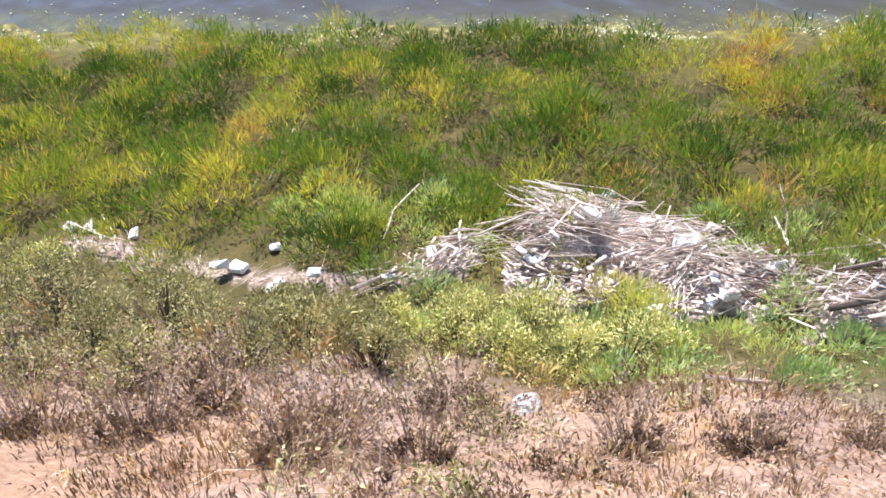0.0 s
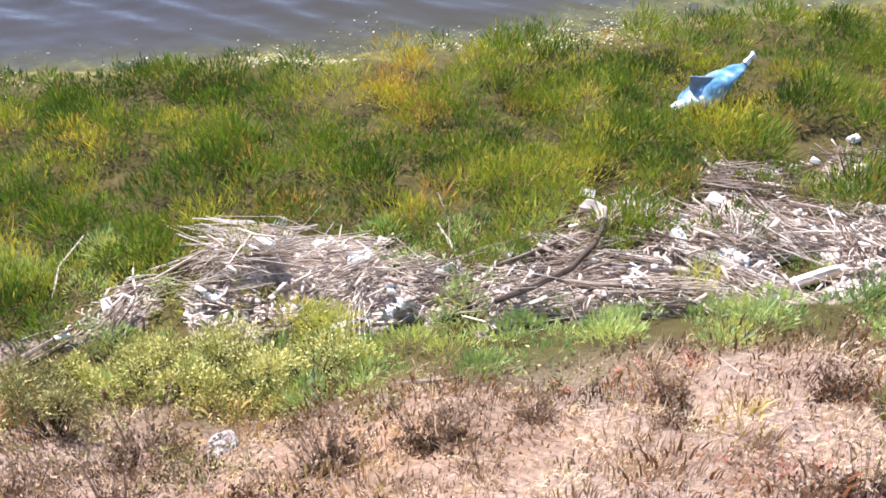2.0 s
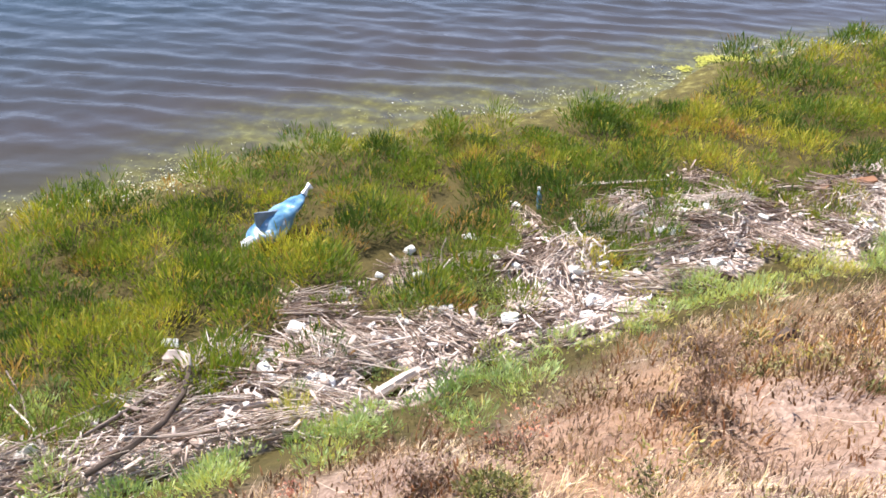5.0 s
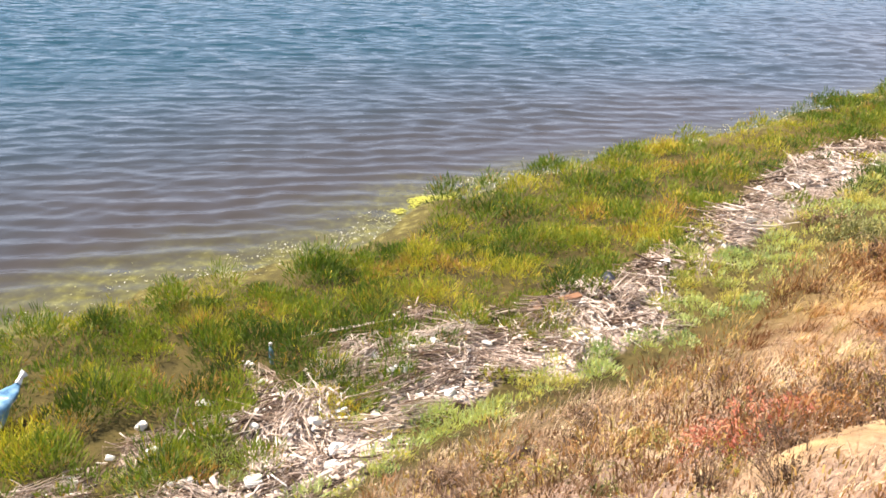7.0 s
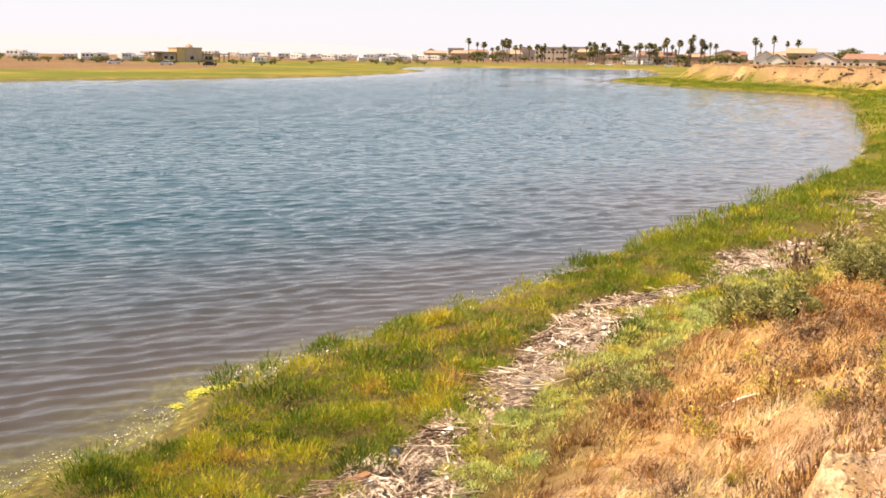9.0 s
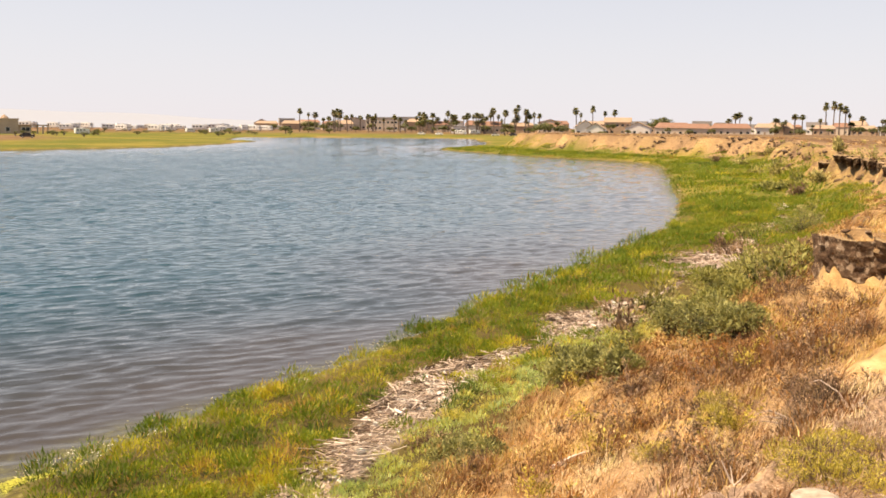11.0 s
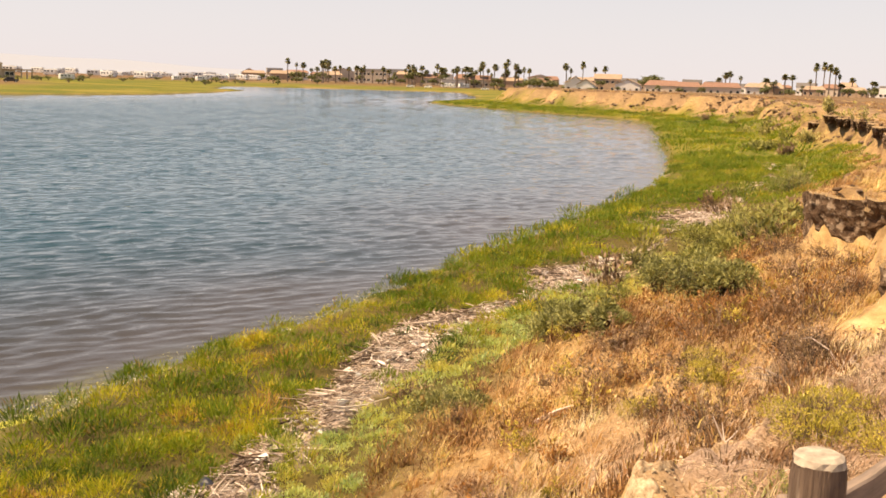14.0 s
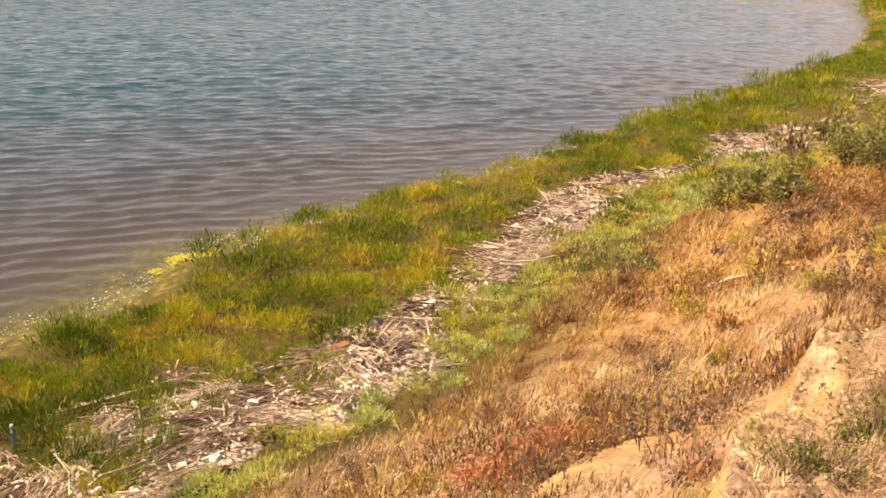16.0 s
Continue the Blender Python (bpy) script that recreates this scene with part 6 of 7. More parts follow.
def build_crust():
    """The broken clay lip of the bluff: small plates and crevices in a pale dry crust."""
    line = np.array([(3.05, -1.5), (3.24, -1.72), (3.76, -2.11), (4.0, -2.31), (4.32, -2.61), (4.64, -3.02), (4.78, -3.45)])
    run = np.concatenate([[0], np.cumsum(np.hypot(*np.diff(line, axis=0).T))])
    u, v = np.meshgrid(np.arange(0, run[-1], 0.009), np.linspace(-0.12, 0.16, 32), indexing="ij")
    ahead = u + 0.05
    x0, y0 = np.interp(u, run, line[:, 0]), np.interp(u, run, line[:, 1])
    dx, dy = np.interp(ahead, run, line[:, 0]) - x0 + 1e-4, np.interp(ahead, run, line[:, 1]) - y0 - 1e-4
    d = np.hypot(dx, dy)
    wander = 0.16 * (grain(u, u * 0, 0.4, 3, 91) - 0.5)
    x, y = (x0 + dy / d * (v + wander)).ravel(), (y0 - dx / d * (v + wander)).ravel()
    rim = (np.clip((v + 0.12) / 0.06, 0, 1) * np.clip((0.16 - v) / 0.12, 0, 1) * np.clip(u / 0.3, 0, 1) * np.clip((run[-1] - u) / 0.3, 0, 1)).ravel()
    plates = step(grain(x, y, 0.055, 2, 92), 0.44, 0.54) * 0.03 + (grain(x, y, 0.022, 2, 93) - 0.5) * 0.022 + step(grain(x, y, 0.16, 2, 94), 0.42, 0.58) * 0.025
    z = height(x, y) - 0.04 + rim * (0.015 + plates) * step(grain(x, y, 0.35, 2, 95), 0.25, 0.5)
    k, m = u.shape
    i, j = np.meshgrid(np.arange(k - 1), np.arange(m - 1), indexing="ij")
    a = (i * m + j).ravel()
    n = Nodes("dry_clay_crust", 0.95, 0.1)
    c = n.ramp(n.math("ADD", n.math("MULTIPLY", n.noise(9, 5), 0.6), n.math("MULTIPLY", n.noise(60, 4), 0.4)), (0.38, (0.11, 0.065, 0.038)), (0.46, (0.30, 0.20, 0.118)), (0.54, (0.45, 0.335, 0.215)), (0.68, (0.62, 0.50, 0.36)))
    n.colour(c)
    n.bump(n.noise(90, 5), 0.7, 0.01)
    me = mesh_of("clay_crust", np.stack([x, y, z], 1), np.stack([a, a + m, a + m + 1, a + 1], 1), n.mat)
    tagged(new("clay_crust", me), "pale cracked clay crust along the bluff edge", "clay crust", kind="stuff")


build_crust()

POST = Nodes("grey_post_wood", 0.85, 0.2)
_w = POST.local()
POST.colour(POST.mix(POST.span(POST.noise(3, 3, _w, stretch=(0.3, 0.3, 3.0)), 0.66, 0.74), POST.ramp(POST.noise(22, 5, _w, stretch=(0.5, 0.5, 6.0)), (0.3, (0.07, 0.045, 0.035)), (0.7, (0.19, 0.13, 0.095))), (0.46, 0.37, 0.29)))
POST.bump(POST.noise(26, 5, _w, stretch=(0.4, 0.4, 8.0)), 0.8, 0.02)
POST = POST.mat
ENDGRAIN = plain("sawn_wood_top", (0.42, 0.35, 0.275), 0.85, 14, 0.5, 0.6)


RAILWOOD = plain("split_rail_wood", (0.27, 0.20, 0.155), 0.85, 16, 0.45, 0.5, grain=(4.0, 0.5, 0.5))


def build_fence():
    z = on_ground(2.71, -2.3)
    ob = thing("fence_post", (2.71, -2.3, z - 0.1), 0, "thick weathered round wooden fence post on bare ground", "fence post")
    part("shaft", stick_mesh("shaft", [(0, 0, 0), (0, 0, 0.3), (0.0, 0.0, 3.82 - z + 0.1), (0.0, 0.0, 3.875 - z + 0.1)], [0.092, 0.09, 0.086, 0.084], POST, 20, 0.04, 2), None, ob)
    part("top", stick_mesh("top", [(0, 0, 3.872 - z + 0.1), (0, 0, 3.895 - z + 0.1), (0, 0, 3.905 - z + 0.1)], [0.084, 0.078, 0.06], ENDGRAIN, 20, 0.06, 3), None, ob, "pale worn sawn top")
    for a, b, label in (((2.86, -2.29, 3.65), (1.5, -1.82, 3.40), "split dark grey wooden rail"), ((2.79, -2.36, 3.62), (3.9, -4.3, 3.60), "split grey wooden rail")):
        d = Vector(b) - Vector(a)
        bm = bmesh.new()
        bmesh.ops.create_cube(bm, size=1.0)
        bmesh.ops.subdivide_edges(bm, edges=[e for e in bm.edges if abs((e.verts[0].co - e.verts[1].co).x) > 0.5], cuts=9)
        for v in bm.verts:
            v.co = Vector((v.co.x * d.length, v.co.y * 0.05, v.co.z * 0.12))
            v.co += Vector(noise.noise_vector(v.co * 3)) * 0.012
        bmesh.ops.bevel(bm, geom=[e for e in bm.edges if len(e.link_faces) == 2 and e.calc_face_angle() > 0.8], offset=0.008, segments=1, affect="EDGES")
        rail = part("fence_rail", bm, RAILWOOD)
        rail.matrix_basis = Matrix.Translation((Vector(a) + Vector(b)) / 2) @ d.to_track_quat("X", "Z").to_matrix().to_4x4()
        tagged(rail, label + " resting against the post", "fence rail")


build_fence()


DEADTWIG = plain("grey_dead_twig", (0.42, 0.33, 0.27), 0.9, 30, 0.4)


def build_bare_branches():
    """A pale forked twig on the bluff edge, and dead branches fanned out of a brown bush."""
    x, y = 4.66, -3.26
    z = on_ground(x, y)
    ob = thing("forked_twig", (x, y, z - 0.02), 0, "bare pale forked twig standing on the bluff top", "twig")
    part("stem", stick_mesh("stem", [(0, 0, 0), (0.015, 0.025, 0.06), (0.035, 0.05, 0.12), (0.06, 0.085, 0.21)], [0.007, 0.006, 0.005, 0.003], PALEWOOD, 6, 0.1, 1), None, ob)
    for seed, tip in ((2, (-0.02, -0.03, 0.16)), (3, (0.07, 0.02, 0.17))):
        part("side_shoot", stick_mesh("side_shoot", [(0.017, 0.027, 0.07), (0.5 * tip[0] + 0.008, 0.5 * tip[1] + 0.012, 0.11), tip], [0.005, 0.004, 0.002], PALEWOOD, 6, 0.1, seed), None, ob)
    g = random.Random(41)
    for x, y, n in ((7.6, -5.9, 9), (7.45, -6.2, 7)):
        ob = thing("dead_bush", (x, y, on_ground(x, y) - 0.03), 0, "leafless dead bush with bent grey branches", "bush", "dead bushes on the bank")
        for k in range(n):
            a, r, h = g.uniform(0, math.tau), g.uniform(0.25, 0.55), g.uniform(0.08, 0.25)
            c, q = math.cos(a) * r, math.sin(a) * r
            part("branch", stick_mesh("branch", [(0, 0, 0), (c * 0.3, q * 0.3, h * 0.7), (c * 0.7 + g.uniform(-0.05, 0.05), q * 0.7, h), (c, q, h * g.uniform(0.7, 1.2))], [0.008, 0.007, 0.0055, 0.003], DEADTWIG, 6, 0.1, k), None, ob)


build_bare_branches()


# ---- far shore: palms, trees, houses, vehicles ----
BARK = plain("palm_bark", (0.20, 0.155, 0.125), 0.9, 3, 0.3, 0.3)
# frond tones are lightened to paint in the haze of distance
FROND = leafy("palm_frond", [(0.0, (0.11, 0.12, 0.07)), (0.5, (0.19, 0.185, 0.11)), (1.0, (0.32, 0.26, 0.16))], dry_from=0.9)
LEAF = leafy("broad_leaf", [(0.0, (0.06, 0.07, 0.035)), (0.5, (0.12, 0.13, 0.06)), (1.0, (0.20, 0.20, 0.10))], dry_from=0.9)


def palm(tall, head, seed):
    """A fan palm: a bare tapered trunk and a round head of fronds over a skirt of dead ones."""
    g = np.random.default_rng(seed)
    ob = thing("palm_tree", (0, 0, 0), 0, "tall fan palm with a bare trunk behind the lagoon", "palm tree", "palms along the far shore")
    bend = g.normal(0, 0.02, 2) * tall
    part("trunk", stick_mesh("trunk", [(0, 0, -0.3), (bend[0] * 0.3, bend[1] * 0.3, tall * 0.4), (*bend, tall)], [0.34, 0.26, 0.22], BARK, 8, 0.05, seed), None, ob)
    vs, fs, ts = [], [], []
    for k in range(64):
        a, e = g.uniform(0, math.tau), g.uniform(-1.2, 1.35)
        d = np.array([math.cos(a) * math.cos(e), math.sin(a) * math.cos(e), math.sin(e)])
        side = np.cross(d, (0, 0, 1.0)) / max(math.cos(e), 0.1)
        c, long = np.array([*bend, tall + 0.1]), head * 0.5 * g.uniform(0.8, 1.1)
        droop = np.array([0, 0, -0.22 * long])
        base = len(vs)
        vs += [c, c + d * long * 0.55 + side * 0.16 * head, c + d * long * 0.55 - side * 0.16 * head, c + d * long + droop + side * 0.09 * head, c + d * long + droop - side * 0.09 * head]
        fs += [(base, base + 1, base + 2), (base + 1, base + 3, base + 2), (base + 3, base + 4, base + 2)]
        ts += [0.9 if e < -0.7 else float(g.uniform(0.1, 0.6))] * 5
    part("crown", mesh_of("crown", np.array(vs), np.array(fs), FROND, tint=ts), None, ob)
    return ob


def broad_tree(x, y, wide, tall, seed, leaves=1100):
    g = np.random.default_rng(seed)
    ob = thing("tree", (x, y, on_ground(x, y)), 0, "dark rounded evergreen tree among the houses" if tall > 2.1 else "low dark bush on the far bank", "tree" if tall > 2.1 else "bush", "trees on the far shore")
    part("trunk", stick_mesh("trunk", [(0, 0, -0.2), (0.1, 0, tall * 0.3), (0, 0.1, tall * 0.6)], [0.3, 0.24, 0.12], BARK, 8, 0.1, seed), None, ob)
    for k in range(4):
        a = g.uniform(0, math.tau)
        part("limb", stick_mesh("limb", [(0.05, 0, tall * 0.3), (math.cos(a) * wide * 0.15, math.sin(a) * wide * 0.15, tall * 0.5), (math.cos(a) * wide * 0.32, math.sin(a) * wide * 0.32, tall * 0.7)], [0.14, 0.1, 0.05], BARK, 6, 0.1, k), None, ob)
    n, puffs = leaves, 14
    pa, pd = g.uniform(0, math.tau, puffs), np.sqrt(g.random(puffs)) * 0.75
    pc = np.stack([np.cos(pa) * pd * wide / 2, np.sin(pa) * pd * wide / 2, tall * (0.55 + 0.3 * (1 - pd**2)) * g.uniform(0.85, 1.05, puffs)], 1)
    w, d = g.integers(0, puffs, n), g.normal(size=(n, 3))
    d /= np.linalg.norm(d, axis=1, keepdims=True)
    at = pc[w] + d * wide * 0.17 * g.uniform(0.6, 1.1, (n, 1)) * (1, 1, 0.75)
    a = np.cross(d, g.normal(size=(n, 3)))
    a /= np.linalg.norm(a, axis=1, keepdims=True)
    b, q = np.cross(a, d + g.normal(0, 0.5, (n, 3))), wide * (0.035 if leaves > 500 else 0.06)
    v = np.stack([at - a * q, at - b * q * 0.6, at + a * q, at + b * q * 0.6], 1)
    part("crown", mesh_of("crown", v.reshape(-1, 3), np.arange(n * 4).reshape(-1, 4), LEAF, tint=np.repeat(g.random(n), 4)), None, ob)


def build_palms():
    kinds = [palm(11, 3.6, 1), palm(11, 3.2, 2), palm(11, 4.2, 3)]
    g = random.Random(2)
    left = [(483, 209), (499, 215), (510, 215), (525, 225), (533, 219), (546, 218), (550, 212), (555, 213), (568, 217), (575, 215), (590, 222), (605, 220), (614, 220), (632, 222), (650, 222),
            (697, 219), (705, 215), (718, 218), (740, 222), (750, 215), (760, 216), (772, 222), (780, 218), (795, 218), (806, 214), (820, 218)]
    right = [(826, 204), (833, 215), (843, 208), (862, 212), (868, 207), (880, 205), (884, 207), (896, 211), (905, 219), (937, 228), (970, 204), (977, 212), (998, 208), (1019, 209), (1037, 214),
             (1245, 214), (1253, 218), (1272, 219), (1348, 221), (1362, 222), (1380, 233), (1402, 206), (1415, 204), (1425, 207), (1435, 211), (1442, 214), (1453, 233), (1495, 235)]
    left += [(g.uniform(530, 900), g.uniform(213, 226)) for _ in range(34)]
    right += [(g.uniform(905, 1560), g.uniform(222, 232)) for _ in range(14)]
    for k, (u, v) in enumerate(left + right):
        far = 600 + g.uniform(-30, 40)
        x, y = polar(107.16 + math.degrees(math.atan((u - 784) / 1771.7)), far)
        z = on_ground(x, y)
        top = 5.06 + (236.0 + u / 110.0 - v) * far / 1771.7
        tall = top - z - 2.0
        width = g.uniform(0.85, 1.2) * (1.15 if u > 1200 else 1.0)
        m = pose(x, y, z, 0, 0, g.uniform(0, 360)) @ Matrix.Diagonal((width, width, tall / 11.0, 1))
        if k < 3:
            kinds[k].matrix_basis = m
        else:
            copy_thing(kinds[g.randrange(3)], m)


build_palms()

WALLS = [plain("cream_stucco", (0.62, 0.52, 0.42), 0.9, 2, 0.15, 0.1), plain("white_stucco", (0.75, 0.72, 0.68), 0.9, 2, 0.12, 0.1), plain("tan_stucco", (0.48, 0.34, 0.24), 0.9, 2, 0.15, 0.1)]
ROOFS = [plain("red_roof_tiles", (0.29, 0.165, 0.12), 0.9, 3, 0.3, 0.3), plain("tan_roof_shingles", (0.40, 0.29, 0.21), 0.9, 3, 0.25, 0.3), plain("grey_flat_roof", (0.38, 0.36, 0.34), 0.9, 3, 0.2, 0.2)]
PANE = plain("dark_window_glass", (0.03, 0.035, 0.04), 0.15, 3, 0.2, 0.0)
TRIM = plain("white_trim", (0.72, 0.70, 0.67), 0.6, 6, 0.1, 0.0)


def house(u, far, wide, wall_high, roof_high, wall, roof, label, floors=1, gable_front=False, deep=9.0, windows=4):
    """A house that faces the lagoon: walls, an overhanging roof, framed windows and a door."""
    x, y = polar(107.16 + math.degrees(math.atan((u - 784) / 1771.7)), far)
    b = math.degrees(math.atan2(x, y))
    wide, deep, wall_high, roof_high = wide * 0.85, deep * 1.0, wall_high * 1.35, roof_high * 1.25
    ob = thing("house", (x, y, on_ground(x, y) - 0.2), -b + (u * 7 % 15) - 7, label, "house", "houses on the far shore")
    part("wall", box_mesh(-wide / 2, -deep / 2, 0, wide / 2, deep / 2, wall_high), WALLS[wall], ob)
    bm, o = bmesh.new(), 0.5
    if roof == 2:
        bm.free()
        part("roof", box_mesh(-wide / 2 - 0.2, -deep / 2 - 0.2, wall_high + 0.003, wide / 2 + 0.2, deep / 2 + 0.2, wall_high + roof_high, 0.05), ROOFS[2], ob)
    else:
        w, d = wide / 2 + o, deep / 2 + o
        ends = ((0, -d), (0, d)) if gable_front else ((-w + (0 if floors > 1 else 2.0), 0), (w - (0 if floors > 1 else 2.0), 0))
        low = [bm.verts.new((sx * w, sy * d, wall_high + 0.003)) for sx, sy in ((-1, -1), (1, -1), (1, 1), (-1, 1))]
        r = [bm.verts.new((ex, ey, wall_high + roof_high)) for ex, ey in ends]
        if gable_front:
            under = [bm.verts.new((v.co.x, v.co.y, v.co.z - 0.2)) for v in (*low, *r)]
            top, bot = (*low, *r), under
            for q in ((0, 4, 5, 3), (1, 2, 5, 4)):
                bm.faces.new([top[k] for k in q]), bm.faces.new([bot[k] for k in reversed(q)])
                for k in range(4):
                    bm.faces.new((top[q[k]], bot[q[k]], bot[q[(k + 1) % 4]], top[q[(k + 1) % 4]])) if {q[k], q[(k + 1) % 4]} != {4, 5} else None
            front, w2, d2 = bmesh.new(), wide / 2, deep / 2
            a = [front.verts.new(p) for p in ((-w2, -d2, wall_high), (w2, -d2, wall_high), (0, -d2, wall_high + roof_high * w2 / w - 0.22))]
            b_ = [front.verts.new((v.co.x, d2, v.co.z)) for v in a]
            for f in ((a[0], a[1], a[2]), (b_[2], b_[1], b_[0]), (a[0], a[2], b_[2], b_[0]), (a[1], b_[1], b_[2], a[2])):
                front.faces.new(f)
            part("gable", front, WALLS[wall], ob)
        else:
            for f in ((low[0], low[1], r[1], r[0]), (low[2], low[3], r[0], r[1]), (low[3], low[0], r[0]), (low[1], low[2], r[1])):
                bm.faces.new(f)
            bm.faces.new(low[::-1])
        bmesh.ops.recalc_face_normals(bm, faces=bm.faces)
        part("roof", bm, ROOFS[roof], ob)
    step_x = wide / windows
    for level in range(floors):
        z0 = 1.4 + level * 3.6
        for k in range(windows):
            cx = -wide / 2 + step_x * (k + 0.5)
            if k == windows // 2 and level == 0:
                part("door", box_mesh(cx - 0.5, -deep / 2 - 0.06, 0.1, cx + 0.5, -deep / 2 + 0.02, 2.2, 0.01), ROOFS[1], ob)
                continue
            frame_ = part("window", box_mesh(cx - 0.8, -deep / 2 - 0.06, z0 - 0.08, cx + 0.8, -deep / 2 + 0.02, z0 + 1.28, 0.01), TRIM, ob)
            part("pane", box_mesh(cx - 0.7, -deep / 2 - 0.075, z0, cx + 0.7, -deep / 2 - 0.05, z0 + 1.2), PANE, frame_)
    return ob


RED_HOUSE, TAN_HOUSE, WHITE_HOUSE = "cream house with a red tiled roof beyond the bluff", "tan house with a pale shingled roof beyond the bluff", "white stucco house with a flat grey roof"
for u, far, wide, wh, rh, wall, roof, label, floors, front, n in [(630, 640, 24, 6.0, 0.6, 0, 2, "tan flat-roofed apartment block among palms", 2, False, 8), (690, 640, 14, 4.5, 1.6, 2, 1, TAN_HOUSE, 1, False, 4), (775, 590, 18, 2.9, 0.4, 1, 2, WHITE_HOUSE, 1, False, 6), (822, 600, 17, 3.4, 2.2, 0, 0, RED_HOUSE, 1, False, 5), (868, 620, 14, 3.2, 1.8, 2, 1, TAN_HOUSE, 1, False, 4), (985, 560, 13, 3.6, 3.0, 1, 1, "white house with a steep gable beyond the bluff", 1, True, 3), (1005, 545, 11, 3.0, 2.6, 1, 1, "white house with a steep gable beyond the bluff", 1, True, 3), (1042, 580, 17, 5.4, 2.2, 2, 1, TAN_HOUSE, 2, False, 5)] + [(1078, 570, 16, 3.4, 2.4, 1, 1, TAN_HOUSE, 1, True, 4), (1138, 550, 21, 3.4, 2.2, 0, 0, RED_HOUSE, 1, False, 6), (1182, 545, 15, 3.2, 2.0, 0, 0, RED_HOUSE, 1, False, 4), (1238, 560, 24, 3.2, 2.0, 0, 0, RED_HOUSE, 1, False, 6), (1296, 570, 11, 3.4, 1.8, 1, 1, TAN_HOUSE, 1, False, 3), (1330, 600, 12, 3.0, 1.8, 2, 1, TAN_HOUSE, 1, False, 3), (1400, 600, 14, 3.0, 1.6, 2, 1, TAN_HOUSE, 1, False, 4), (1470, 610, 15, 3.0, 1.6, 2, 1, TAN_HOUSE, 1, False, 4)] + [(1530, 560, 10, 4.6, 0.5, 1, 2, WHITE_HOUSE, 1, False, 4), (1575, 560, 14, 4.8, 0.5, 1, 2, WHITE_HOUSE, 1, False, 5), (1640, 560, 16, 3.2, 2.0, 0, 0, RED_HOUSE, 1, False, 5), (475, 660, 20, 3.0, 1.6, 2, 1, TAN_HOUSE, 1, False, 5), (425, 700, 18, 3.0, 1.4, 2, 1, TAN_HOUSE, 1, False, 5), (560, 660, 16, 3.2, 1.8, 0, 1, TAN_HOUSE, 1, False, 4), (735, 640, 14, 3.4, 1.8, 0, 0, RED_HOUSE, 1, False, 4), (930, 610, 14, 3.2, 1.8, 0, 0, RED_HOUSE, 1, False, 4)]:
    house(u, far, wide, wh, rh, wall, roof, label, floors, front, 9.0, n)
spread = random.Random(31)
for k in range(30):
    u = 430 + k * 40 + spread.uniform(-14, 14)
    kind = spread.randrange(3)
    house(u, 690 + spread.uniform(-20, 40), spread.uniform(11, 20), spread.uniform(3.2, 5.0), spread.uniform(1.2, 2.4), spread.randrange(3), kind % 3,
          (RED_HOUSE, TAN_HOUSE, WHITE_HOUSE)[kind], 1, spread.random() < 0.3, 9.0, spread.randint(3, 5))
for k, (u, far, wide, tall) in enumerate([(708, 595, 9, 9), (755, 590, 8, 8.5), (913, 560, 13, 6.5), (945, 565, 10, 5.5), (1118, 580, 15, 9.5), (1096, 585, 8, 7), (1200, 600, 8, 5.5), (500, 640, 12, 5), (540, 620, 9, 6), (695, 600, 8, 7),
                                          (800, 600, 7, 6), (850, 590, 9, 6), (1318, 590, 7, 6), (1505, 600, 8, 6), (1390, 600, 9, 5), (1460, 600, 8, 5), (1030, 570, 7, 7)]):
    broad_tree(*polar(107.16 + math.degrees(math.atan((u - 784) / 1771.7)), far), wide, tall, 40 + k)


for k in range(46):
    u = 440 + k * 25 + spread.uniform(-12, 12)
    broad_tree(*polar(107.16 + math.degrees(math.atan((u - 784) / 1771.7)), 560 + spread.uniform(-50, 70)), spread.uniform(3.5, 8), spread.uniform(2.6, 5.2), 140 + k, 380)


for k in range(64):
    b = spread.uniform(71, 97)
    broad_tree(*polar(b, spread.uniform(345, 420) if b < 87 else spread.uniform(420, 560)), spread.uniform(2.0, 5.5), spread.uniform(0.8, 2.0), 240 + k, 130)


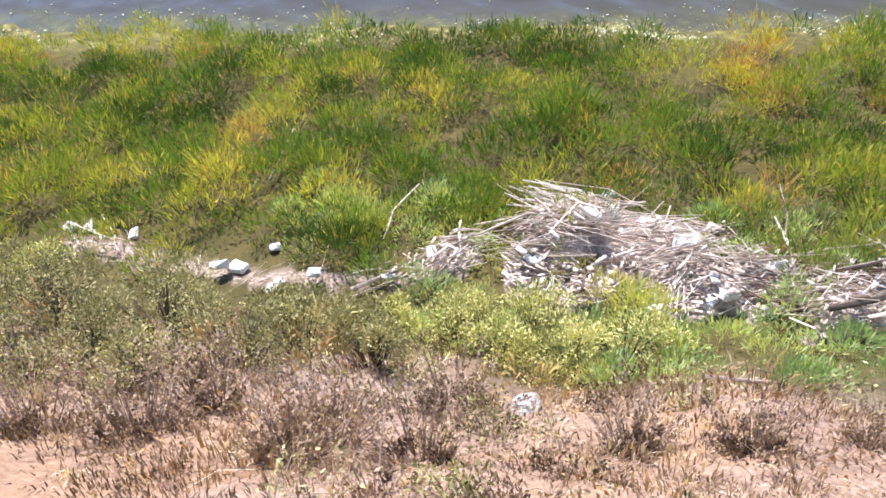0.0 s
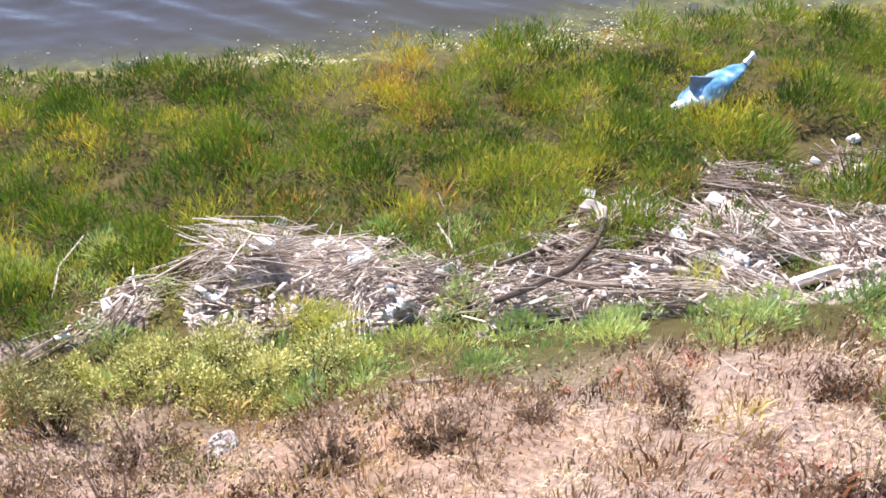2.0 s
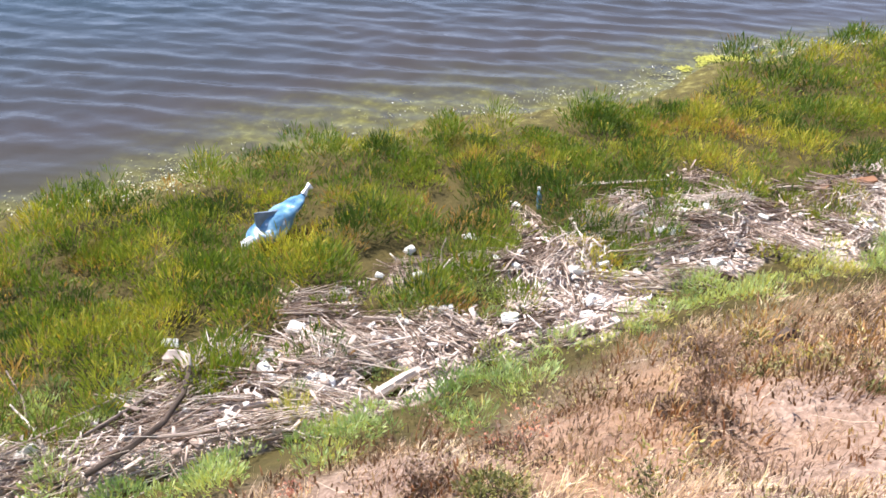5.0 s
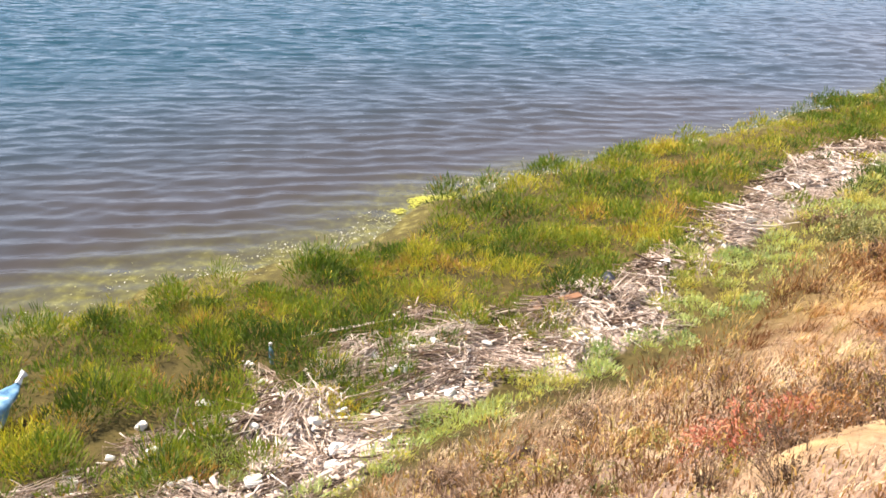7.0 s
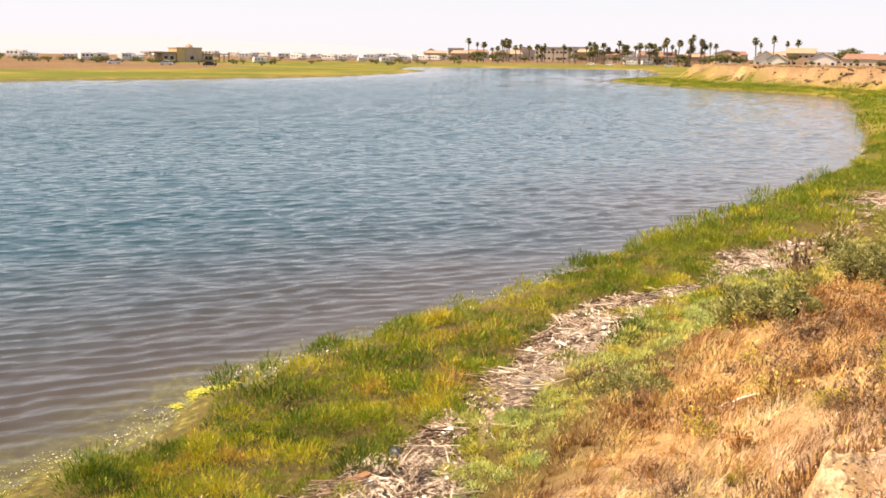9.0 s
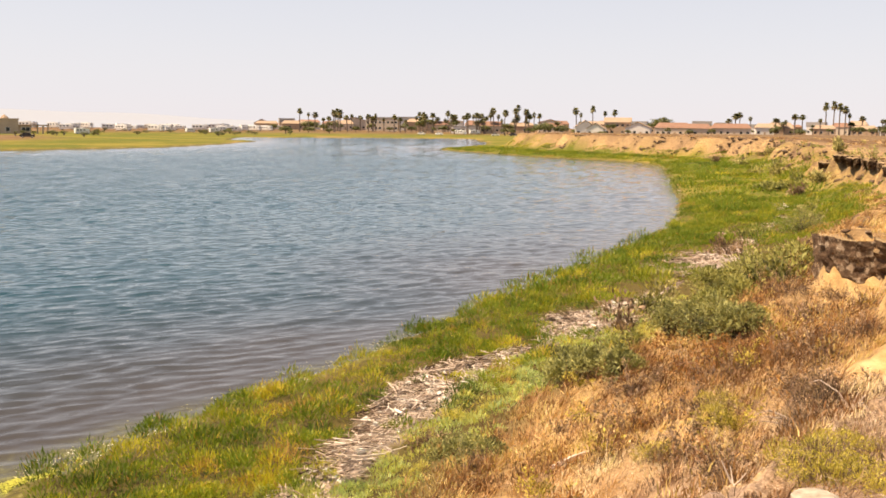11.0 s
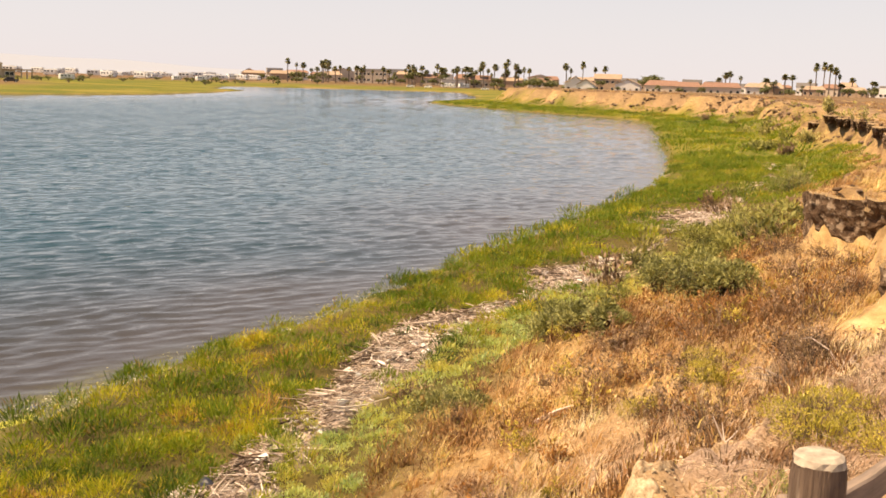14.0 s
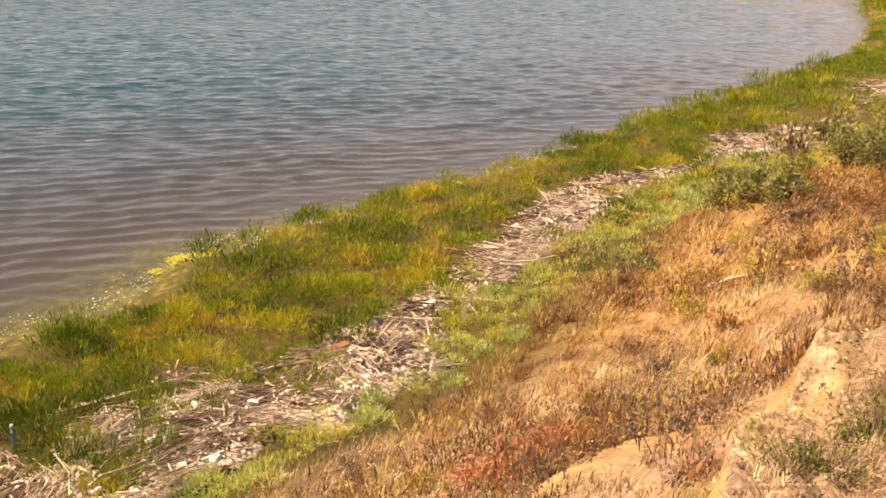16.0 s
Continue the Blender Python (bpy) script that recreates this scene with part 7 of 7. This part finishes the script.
def lagoon_hall():
    """A low earth-coloured hall with a square tower and a small crown on its roof."""
    x, y = polar(82.0, 420)
    ob = thing("hall", (x, y, on_ground(x, y) - 0.1), -58, "low tan hall with a square tower, its sunlit side coloured yellow, on the far bank", "building")
    tan, yellow = plain("tan_render", (0.50, 0.39, 0.30), 0.9, 2, 0.2, 0.1), plain("sunlit_render", (0.60, 0.45, 0.24), 0.9, 2, 0.15, 0.1)
    # yellow puts the sunlight on the tower's left side into its colour
    part("tower_wall", box_mesh(-6.0, -4, 0, -2.6, 4, 5.6, 0.05), yellow, ob)
    part("tower_front", box_mesh(-2.58, -4.2, 0, 4.5, 4.2, 5.4, 0.05), tan, ob)
    part("parapet", box_mesh(-6.2, -4.4, 5.42, 4.7, 4.4, 5.9, 0.05), tan, ob)
    part("roof_crown", stick_mesh("roof_crown", [(1, 0, 5.9), (1, 0, 6.6), (1, 0, 7.4)], [1.6, 1.1, 0.1], ROOFS[1], 8, 0.02), None, ob)
    part("wing_roof", box_mesh(-17.5, -4.5, 3.6, -6.25, 4.5, 4.1, 0.05), ROOFS[1], ob)
    part("wing_wall", box_mesh(-12, -3.8, 0, -6.3, 3.8, 3.59), tan, ob)
    part("wing_roof", box_mesh(4.75, -4.5, 3.1, 16.5, 4.5, 3.6, 0.05), ROOFS[1], ob)
    part("wing_wall", box_mesh(4.8, -3.8, 0, 9.5, 3.8, 3.09), tan, ob)
    for cx in (-17, -14.5, 12.0, 14.2, 16.2):
        part("post", box_mesh(cx - 0.2, -4.2, 0, cx + 0.2, -3.8, 3.6 if cx < 0 else 3.1), tan, ob)
    for cx in (-10.5, -8.0, 0.2, 6.5, 8.2):
        w = part("window", box_mesh(cx - 0.9, -4.3 if -3 < cx < 4 else -3.9, 1.0, cx + 0.9, -3.7, 2.6, 0.02), TRIM, ob)
        part("pane", box_mesh(cx - 0.75, -4.33 if -3 < cx < 4 else -3.93, 1.1, cx + 0.75, -4.0 if -3 < cx < 4 else -3.75, 2.5), PANE, w)


lagoon_hall()

WHITEPAINT = plain("white_vehicle_paint", (0.80, 0.80, 0.78), 0.35, 3, 0.08, 0.0)
TYRE = plain("tyre_rubber", (0.03, 0.03, 0.03), 0.8, 10, 0.3, 0.2)


def wheel_at(ob, x, y, r):
    w = part("wheel", stick_mesh("wheel", [(x, y - 0.1, r), (x, y + 0.1, r)], [r, r], TYRE, 14, 0.0), None, ob)
    part("rim", stick_mesh("rim", [(x, y - 0.115, r), (x, y - 0.06, r)], [r * 0.55, r * 0.55], TRIM, 10, 0.0), None, w)


def camper(at):
    """A motorhome with a cab-over berth, windows and a stripe."""
    ob = thing("motorhome", at, 0, "white motorhome parked on the far bank", "motorhome", "motorhomes on the far bank")
    part("body", box_mesh(-3.6, -1.2, 0.5, 2.6, 1.2, 3.0, 0.15), WHITEPAINT, ob)
    part("cab", box_mesh(2.61, -1.05, 0.5, 4.2, 1.05, 1.9, 0.2), WHITEPAINT, ob)
    part("berth", box_mesh(2.61, -1.15, 2.0, 3.9, 1.15, 2.95, 0.15), WHITEPAINT, ob)
    part("windscreen", box_mesh(3.7, -1.07, 1.35, 4.1, 1.07, 1.88, 0.03), PANE, ob)
    for cx in (-2.6, -1.0, 0.9):
        part("window", box_mesh(cx - 0.5, -1.23, 1.7, cx + 0.5, -1.19, 2.4, 0.01), PANE, ob)
    part("stripe", box_mesh(-3.55, -1.225, 1.0, 2.55, -1.19, 1.2), ROOFS[1], ob)
    part("roof_vent", box_mesh(-0.5, -0.4, 3.01, 0.5, 0.4, 3.25, 0.05), TRIM, ob)
    for wx in (-2.4, 3.2):
        for wy in (-1.0, 1.0):
            wheel_at(ob, wx, wy, 0.38)
    return ob


def car(at, material, label):
    ob = thing("car", at, 0, label, "car", "cars parked on the far shore")
    bm = box_mesh(-2.1, -0.85, 0.3, 2.1, 0.85, 0.95, 0.12)
    part("body", bm, material, ob)
    bm = box_mesh(-1.5, -0.78, 0.93, 1.0, 0.78, 1.48, 0.02)
    for v in bm.verts:
        if v.co.z > 1.2:
            v.co.x *= 0.72
    part("cabin", bm, material, ob)
    for cx in (-0.7, 0.35):
        part("window", box_mesh(cx - 0.42, -0.8, 1.0, cx + 0.4, -0.77, 1.38), PANE, ob)
    for wx in (-1.3, 1.3):
        for wy in (-0.8, 0.8):
            wheel_at(ob, wx, wy, 0.32)
    return ob


def build_vehicles():
    g = random.Random(6)
    first = None
    for b, far in [(76.9, 400), (77.35, 402), (79.35, 410), (85.9, 430), (87.3, 560), (88.5, 580), (90.3, 600), (91.0, 590), (92.7, 600), (93.6, 610), (94.5, 620), (89.4, 640), (74.0, 405), (106.6, 560), (107.4, 565), (71.9, 410), (95.6, 640), (96.3, 660)] + [(g.uniform(80, 96.5), g.uniform(520, 640)) for _ in range(34)] + [(g.uniform(70, 79), g.uniform(400, 440)) for _ in range(8)]:
        x, y = polar(b, far)
        m = pose(x, y, on_ground(x, y) - 0.02, 0, 0, -b + g.uniform(-50, 50)) @ Matrix.Scale(g.uniform(0.7, 1.2), 4)
        if first is None:
            first = camper((0, 0, 0))
            first.matrix_basis = m
        else:
            copy_thing(first, m)
    white = car((0, 0, 0), WHITEPAINT, "white car parked on the far shore")
    dark = car((0, 0, 0), plain("dark_vehicle_paint", (0.06, 0.05, 0.05), 0.35, 3, 0.1, 0.0), "dark car parked on the far shore")
    used = {}
    for k, (b, far) in enumerate([(78.2, 330), (80.9, 325), (83.2, 318), (104.4, 540), (105.4, 535), (108.6, 520), (109.6, 525), (111.5, 500), (112.4, 505), (113.9, 500), (120.2, 480), (121.6, 470), (122.4, 470),
                                  (123.9, 450), (124.8, 440), (126.3, 400), (126.8, 410), (130.5, 420), (119.0, 490), (116.6, 500)]):
        x, y = polar(b, far)
        kind = dark if b in (83.2, 124.8, 119.0, 109.6) else white
        m = pose(x, y, on_ground(x, y) - 0.01, 0, 0, -b + g.uniform(-20, 20))
        if kind.name not in used:
            kind.matrix_basis = m
            used[kind.name] = 1
        else:
            copy_thing(kind, m)


build_vehicles()


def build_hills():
    """Hills far behind the town, with distance haze put in as emission."""
    n = Nodes("hills_haze_glow", 1.0, 0.0)
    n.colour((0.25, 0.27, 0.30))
    # bluish emission stands in for the haze in front of the hills
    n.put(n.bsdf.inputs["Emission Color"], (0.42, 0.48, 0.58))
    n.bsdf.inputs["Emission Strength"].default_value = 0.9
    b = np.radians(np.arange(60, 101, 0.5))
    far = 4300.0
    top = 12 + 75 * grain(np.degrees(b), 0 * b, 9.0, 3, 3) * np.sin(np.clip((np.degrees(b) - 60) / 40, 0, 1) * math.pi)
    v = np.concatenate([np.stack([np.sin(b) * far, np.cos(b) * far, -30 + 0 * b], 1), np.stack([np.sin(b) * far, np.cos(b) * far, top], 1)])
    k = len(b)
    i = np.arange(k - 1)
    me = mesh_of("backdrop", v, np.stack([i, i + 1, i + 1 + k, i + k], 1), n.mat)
    tagged(new("backdrop", me), "pale hills on the horizon, haze put in as a faint glow", "backdrop", kind="structure")


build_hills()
